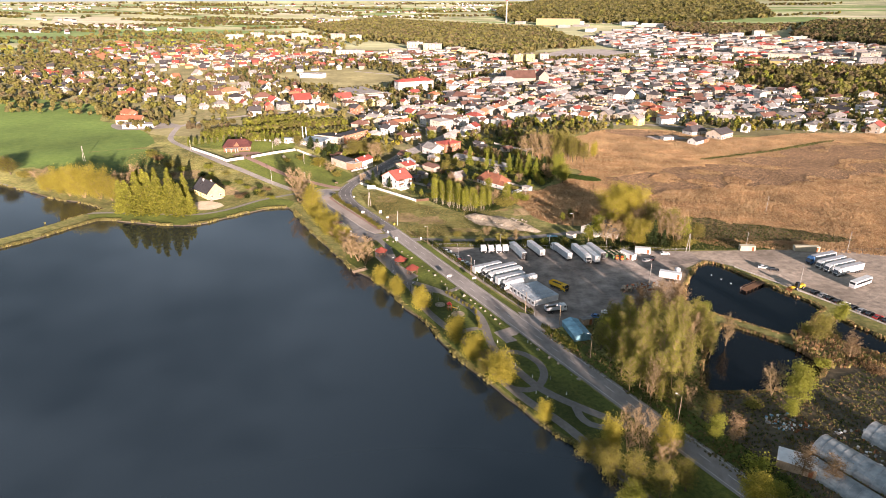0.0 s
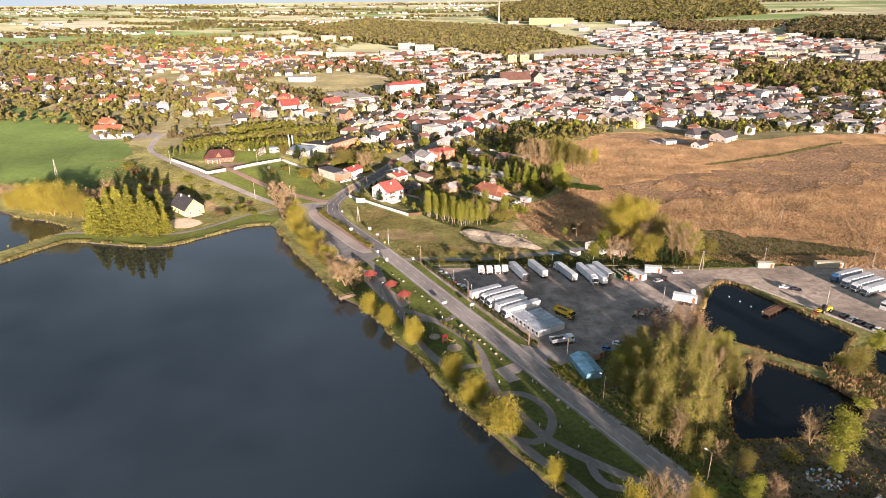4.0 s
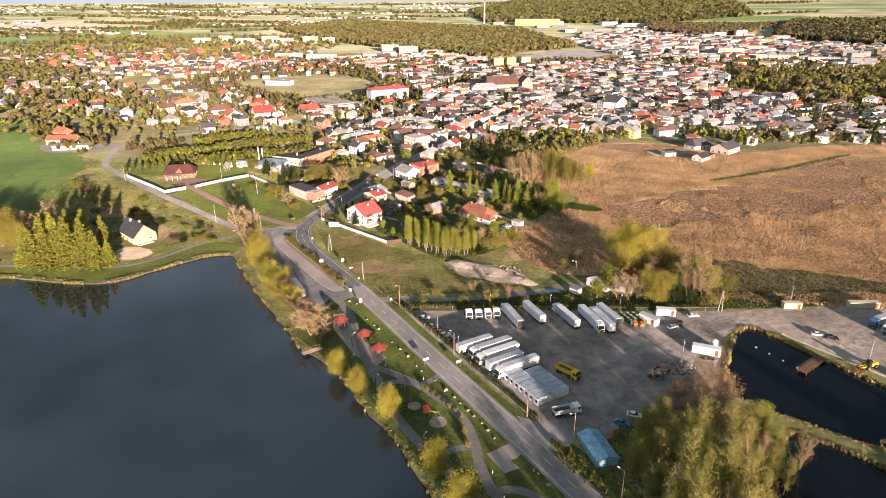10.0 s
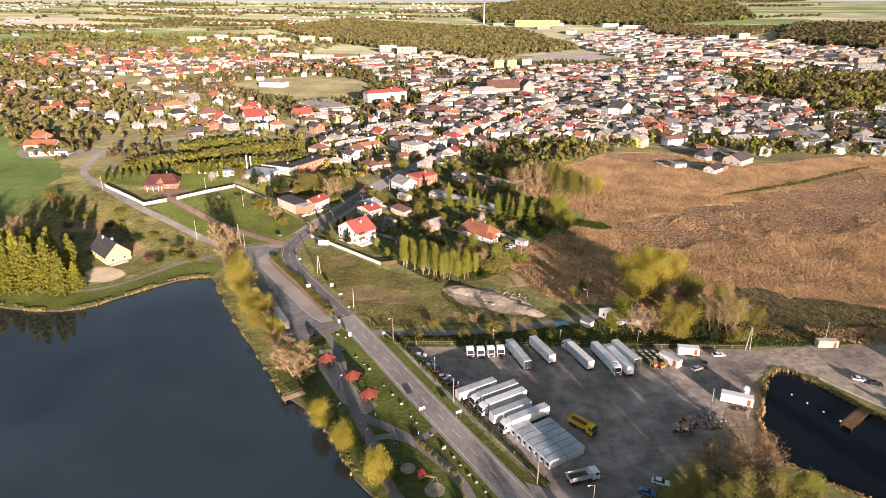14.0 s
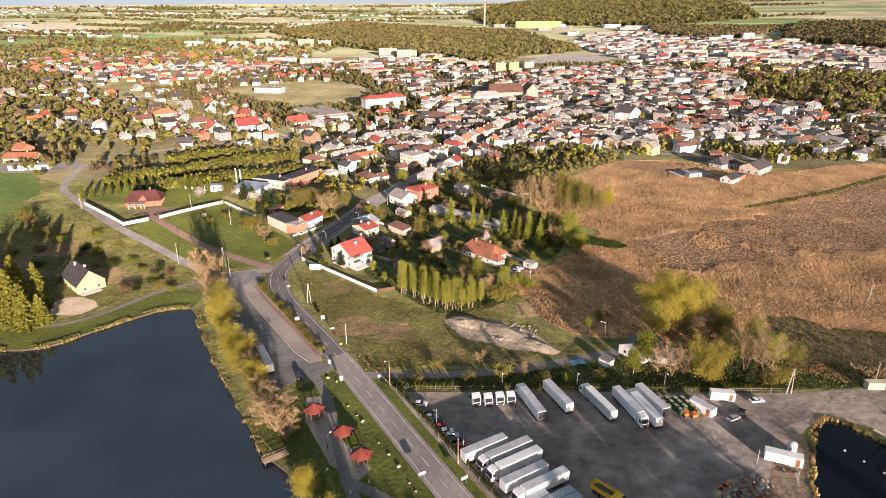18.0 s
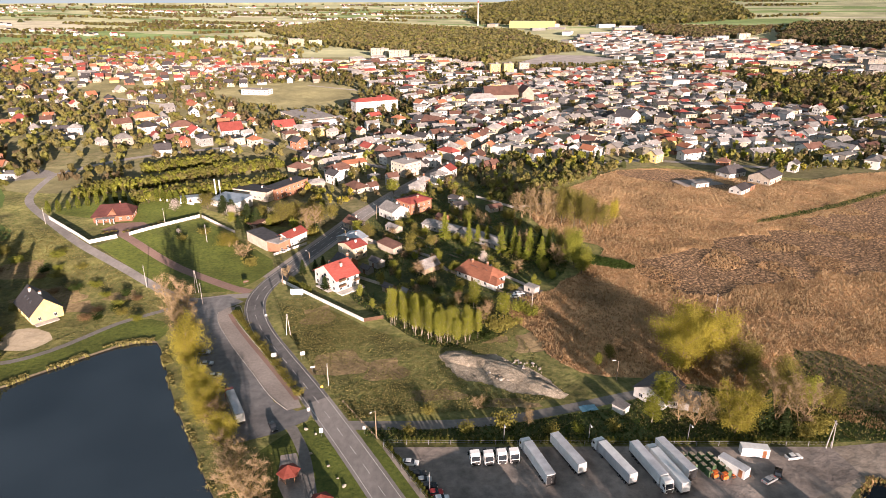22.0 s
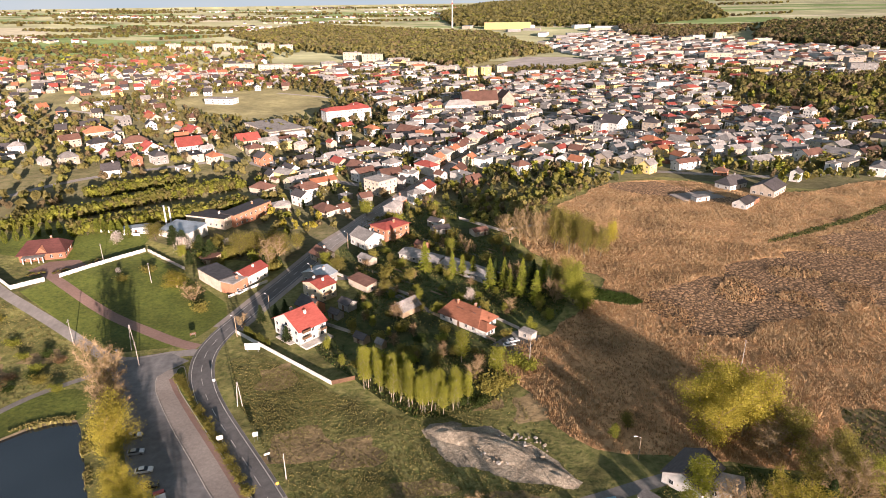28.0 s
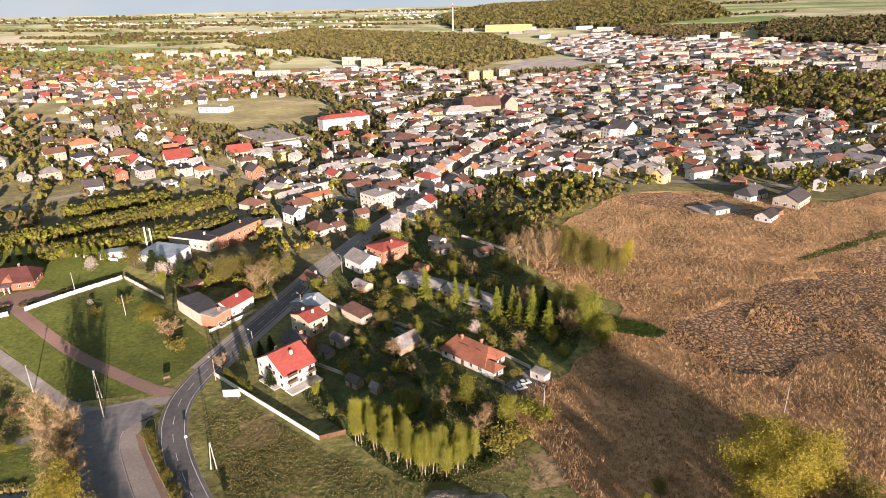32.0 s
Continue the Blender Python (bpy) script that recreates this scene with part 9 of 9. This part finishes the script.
sign(-88, 384.5, 30, 2.2, 1.0, 0.9, "low notice board on the lawn", "dark_wood", 2)
bb = thing("billboard", at(-63.5, 373.0, 0), "large blank white billboard on the meadow", "billboard")
part("panel", Mesh().box(0, 0, 0.9, 5.2, 0.18, 2.5).data("panel", "white_paint"), bb)
for k in (-1.8, 1.8):
    part("post", Mesh().box(k, 0.2, -0.3, 0.18, 0.18, 3.4).data("post", "steel"), bb)


# ---- park ----
def gazebo(x, y, turn):
    e = thing("gazebo", at(x, y, turn), "open timber gazebo with a red pyramid roof", "gazebo", "gazebos in the park")
    for a in range(6):
        c, s = math.cos(a * math.pi / 3), math.sin(a * math.pi / 3)
        part("post", cached("gp", lambda: Mesh().box(0, 0, 0, 0.18, 0.18, 2.5).data("post", "dark_wood")), e, "", pose(c * 2.3, s * 2.3, 0))
        if a != 4:
            part("railing", cached("gr", lambda: Mesh().box(0, 0, 0.7, 0.06, 2.1, 0.12).box(0, 0, 0.3, 0.05, 2.1, 0.08).data("railing", "dark_wood")), e, "", pose(math.cos((a + 0.5) * math.pi / 3) * 2.0, math.sin((a + 0.5) * math.pi / 3) * 2.0, 0, 0, 0, (a + 0.5) * 60))
    vs = [(math.cos(i * math.pi / 3) * 3.1, math.sin(i * math.pi / 3) * 3.1, z) for z in (2.35, 2.5) for i in range(6)] + [(0, 0, 4.4), (0, 0, 2.6)]
    part("roof", cached("gf", lambda: Mesh().add(vs, [(6 + i, 6 + (i + 1) % 6, 12) for i in range(6)] + [((i + 1) % 6, i, 13) for i in range(6)] + [(i, (i + 1) % 6, 6 + (i + 1) % 6, 6 + i) for i in range(6)]).data("roof", "gazebo_roof")), e, "red pyramid roof")
    part("table", cached("gt", lambda: Mesh().box(0, 0, 0.7, 1.6, 0.8, 0.07).box(0, 0, 0, 0.3, 0.3, 0.7).data("table", "weathered_wood")), e)


for x, y, a in ((-41.6, 267.2, 20), (-31.3, 257.2, 20), (-25.0, 247.8, 20)):
    gazebo(x, y, a)
pier = thing("pier", at(-47.2, 249.6, 35), "weathered wooden jetty on the lake", "jetty")
for k in range(14):
    part("plank", cached("plank", lambda: Mesh().box(0, 0, 0.25, 0.46, 2.4, 0.08).data("plank", "weathered_wood")), pier, "", pose(-4.6 + k * 0.5, 0, 0))
for x, y in ((-4.4, 1), (-4.4, -1), (-1, 1), (-1, -1), (2, 1), (2, -1)):
    part("pile", cached("pile", lambda: Mesh().tube((0, 0, -2), (0, 0, 0.3), 0.12, 0.12, 7).data("pile", "dark_wood")), pier, "", pose(x, y, 0))
for s in (1.15, -1.15):
    part("railing", Mesh().box(-1.3, s, 1.0, 6.6, 0.07, 0.08).box(-4.5, s, 0.3, 0.08, 0.08, 0.75).box(-1.3, s, 0.3, 0.08, 0.08, 0.75).box(1.9, s, 0.3, 0.08, 0.08, 0.75).data("railing", "weathered_wood"), pier)
jetty = thing("jetty", at(118.8, 242.8, 38), "long dark wooden jetty in the pond", "jetty")
for k in range(26):
    part("plank", cached("plank2", lambda: Mesh().box(0, 0, 0.2, 0.5, 3.0, 0.08).data("plank", "dark_wood")), jetty, "", pose(-7 + k * 0.56, 0, 0))
for k in range(6):
    part("pile", cached("pile", lambda: None), jetty, "", pose(-6.8 + k * 2.6, 1.4, 0))
    part("pile", cached("pile", lambda: None), jetty, "", pose(-6.8 + k * 2.6, -1.4, 0))
for s in (1.45, -1.45):
    part("railing", Mesh().box(0, s, 0.95, 14.4, 0.08, 0.1).data("railing", "dark_wood"), jetty)
for k in range(4):
    solo("float", Mesh().tube((0, 0, -0.1), (0, 0, 0.25), 0.3, 0.25, 8).data("float", "white_paint"), "small white float on the pond's boom", "buoy", "floats on the pond", m=pose(106 + k * 2.6, 255 - k * 4.3, -0.7))
for i, (x, y) in enumerate(((-38.1, 276.7), (-32.4, 272), (-38.3, 285), (-41.5, 287), (-29.2, 267.4), (-27.1, 264.7), (-21.3, 255.3), (-18, 250.5), (-15, 245.9), (-11.7, 239.9), (-9.9, 237), (-5.3, 231.6), (-1.8, 226.4), (0.9, 222.7), (2.7, 219.6), (4.9, 216.1), (6.6, 213.5), (8.8, 210.2), (10.4, 207), (12, 203.6), (22.5, 190), (24.5, 186), (28, 181), (30.5, 177.5), (34, 171), (36, 168.5))):
    def stone(seed):
        q, m = random.Random(seed), Mesh()
        vs = []
        for a, z, k in [(j, 0.0, 1.0) for j in range(8)] + [(j, 0.5, 0.95) for j in range(8)] + [(j, 0.85, 0.55) for j in range(8)]:
            rad = k * q.uniform(0.8, 1.15)
            vs.append((math.cos(a * math.pi / 4) * rad, math.sin(a * math.pi / 4) * rad * 0.75, z * q.uniform(0.85, 1.15) - 0.1))
        fs = [(b + j, b + (j + 1) % 8, b + 8 + (j + 1) % 8, b + 8 + j) for b in (0, 8) for j in range(8)] + [tuple(range(16, 24))]
        return m.add(vs, fs).data("boulder", "boulder", smooth=True)
    s = tree_rnd.uniform(0.35, 0.8)
    solo("boulder", cached(("stone", i % 5), lambda: stone(i)), "pale rounded boulder on the grass verge", "boulder", "boulders along the road", m=at(x, y, i * 50) @ Matrix.Diagonal((s, s, s, 1)))
pt = thing("play_tower", at(-7.2, 213.8, 20), "small wooden play tower with a red roof and slide", "playground")
for a, b in ((-0.7, -0.7), (0.7, -0.7), (0.7, 0.7), (-0.7, 0.7)):
    part("post", cached("pp", lambda: Mesh().box(0, 0, 0, 0.12, 0.12, 2.7).data("post", "orange_paint")), pt, "", pose(a, b, 0))
part("roof", Mesh().box(0, 0, 2.6, 1.9, 1.9, 1.0, taper=0.05).data("roof", "red_paint"), pt)
part("floor", Mesh().box(0, 0, 1.2, 1.5, 1.5, 0.1).data("floor", "weathered_wood"), pt)
part("slide", Mesh().extrude([(0.7, 1.3), (3.2, 0.1), (3.2, 0.25), (0.7, 1.45)], -0.3, 0.3).data("slide", "yellow_paint"), pt)
sw = thing("swing", at(-4.4, 211.6, 60), "metal swing frame on the playground", "swing")
for k in (-1.5, 1.5):
    part("frame", cached(("sf", k), lambda: Mesh().tube((k, -0.9, 0), (k, 0, 2.2), 0.06, 0.06, 6).tube((k, 0.9, 0), (k, 0, 2.2), 0.06, 0.06, 6).data("frame", "steel")), sw)
part("beam", Mesh().tube((-1.6, 0, 2.2), (1.6, 0, 2.2), 0.06, 0.06, 6).data("beam", "steel"), sw)
part("seat", Mesh().box(0, 0, 0.5, 0.5, 0.2, 0.05).tube((-0.2, 0, 0.5), (-0.2, 0, 2.2), 0.015, 0.015, 4).tube((0.2, 0, 0.5), (0.2, 0, 2.2), 0.015, 0.015, 4).data("seat", "black_plastic"), sw)
solo("sandpit", Mesh().tube((0, 0, -0.1), (0, 0, 0.2), 2.0, 2.0, 20).data("sandpit", "spoil"), "round sandpit with a pale rim", "sandpit", m=at(-11, 218, 0))
solo("sand_patch", Mesh().tube((0, 0, -0.1), (0, 0, 0.03), 2.6, 2.6, 16).data("sand_patch", "spoil"), "worn sandy patch under the swing", "sand", m=at(-3.8, 210.6, 0))
for x, y, a in ((-16.9, 222.5, 20), (-14.8, 220, 60), (-12, 222, 100), (-15, 226.5, 10)):
    e = thing("exercise_frame", at(x, y, a), "grey outdoor exercise frame", "exercise machine", "exercise frames in the park")
    part("frame", cached("xf", lambda: Mesh().tube((-0.5, 0, 0), (-0.5, 0, 1.7), 0.05, 0.05, 6).tube((0.5, 0, 0), (0.5, 0, 1.3), 0.05, 0.05, 6).tube((-0.5, 0, 1.3), (0.5, 0, 1.3), 0.05, 0.05, 6).data("frame", "steel")), e)
    part("seat", cached("xs", lambda: Mesh().box(0.2, 0, 0.5, 0.4, 0.4, 0.06).data("seat", "black_plastic")), e)

# ---- greenhouses by the road ----
def tunnel(x, y, turn, ln, rad, label):
    e = thing("greenhouse", at(x, y, turn), label, "greenhouse", "polytunnel greenhouses")
    n, film = 12, Mesh()
    vs = [(u, math.cos(math.pi * i / n) * rad, math.sin(math.pi * i / n) * rad * 0.85) for u in (-ln / 2, ln / 2) for i in range(n + 1)]
    film.add(vs, [(i, i + 1, n + 2 + i, n + 1 + i) for i in range(n)] + [tuple(range(n + 1, 2 * n + 2))])
    part("film", film.data("film", "greenhouse_film"), e, "pale translucent film")
    for k in range(int(ln / 2.2) + 1):
        hoop = Mesh()
        for i in range(n):
            a, b = math.pi * i / n, math.pi * (i + 1) / n
            hoop.tube((0, math.cos(a) * (rad + 0.05), math.sin(a) * (rad * 0.85 + 0.05)), (0, math.cos(b) * (rad + 0.05), math.sin(b) * (rad * 0.85 + 0.05)), 0.06, 0.06, 4, caps=False)
        part("hoop", cached(("hoop", rad), lambda: hoop.data("hoop", "steel")), e, "", pose(-ln / 2 + k * 2.2, 0, 0))


tunnel(106, 125, -57, 36, 4.2, "long polytunnel greenhouse with metal hoops")
tunnel(121, 134, -57, 30, 4.2, "polytunnel greenhouse with a torn open end")
tunnel(96.5, 121, -57, 26, 3.4, "low polytunnel greenhouse with dull film")
box_store(86, 131.5, -27, 9, 6, 2.4, "weathered_wood", "white_paint", "low shed with a pale sagging roof", "shed")

# ---- road markings and kerbs ----
def dashes(line, gap, ln, wide, off, label, up=0.02, solid=False):
    m, acc = Mesh(), 0.0
    for a, b in zip(line, line[1:]):
        a, b = Vector(a), Vector(b)
        d = b - a
        if d.length == 0:
            continue
        u = d.normalized()
        nrm = Vector((-u.y, u.x)) * off
        t = 0.0
        while t < d.length:
            on = solid or (acc % (gap + ln)) < ln
            s = min(0.5, d.length - t)
            if on:
                p, q = a + u * t + nrm, a + u * (t + s) + nrm
                w = Vector((-u.y, u.x)) * wide / 2
                zp, zq = land(p.x, p.y) + up, land(q.x, q.y) + up
                m.add([(*(p + w), zp), (*(p - w), zp), (*(q - w), zq), (*(q + w), zq)], [(0, 1, 2, 3)])
            t += s
            acc += s
    solo("road_marking", m.data("road_marking", "white_line"), label, "road marking", kind="structure")


near = [p for p in ROAD if p[1] < 700]
dashes(near, 5, 4, 0.16, 0, "worn white centre line")
dashes(near, 0, 1, 0.16, 3.1, "worn white edge line", solid=True)
dashes(near, 0, 1, 0.16, -3.1, "worn white edge line", solid=True)


def kerb(line, off, label):
    e = thing("kerb", at(*line[0]), label, "kerb", kind="structure")
    km = cached("kerbstone", lambda: Mesh().box(0.5, 0, -0.2, 0.98, 0.2, 0.34).data("kerb_stone", "kerb_stone"))
    acc = []
    for a, b in zip(line, line[1:]):
        a, b = Vector(a), Vector(b)
        n = max(1, round((b - a).length / 2.0))
        u = (b - a).normalized()
        for i in range(n):
            acc.append((a + (b - a) * i / n + Vector((-u.y, u.x)) * off, math.degrees(math.atan2(u.y, u.x)), (b - a).length / n))
    for p, ang, ln in acc[:290]:
        part("kerb_stone", km, e, "", Matrix.Translation((p.x - line[0][0], p.y - line[0][1], 0)) @ Matrix.Rotation(radians(ang), 4, "Z") @ Matrix.Diagonal((ln, 1, 1, 1)))


kerb(smooth(ISLAND + ISLAND[:1], False, 3), 0, "pale kerb round the planted traffic island")
kerb(smooth(LOT_PAVING[1:7], False, 3), 0, "pale kerb between car park and paving")
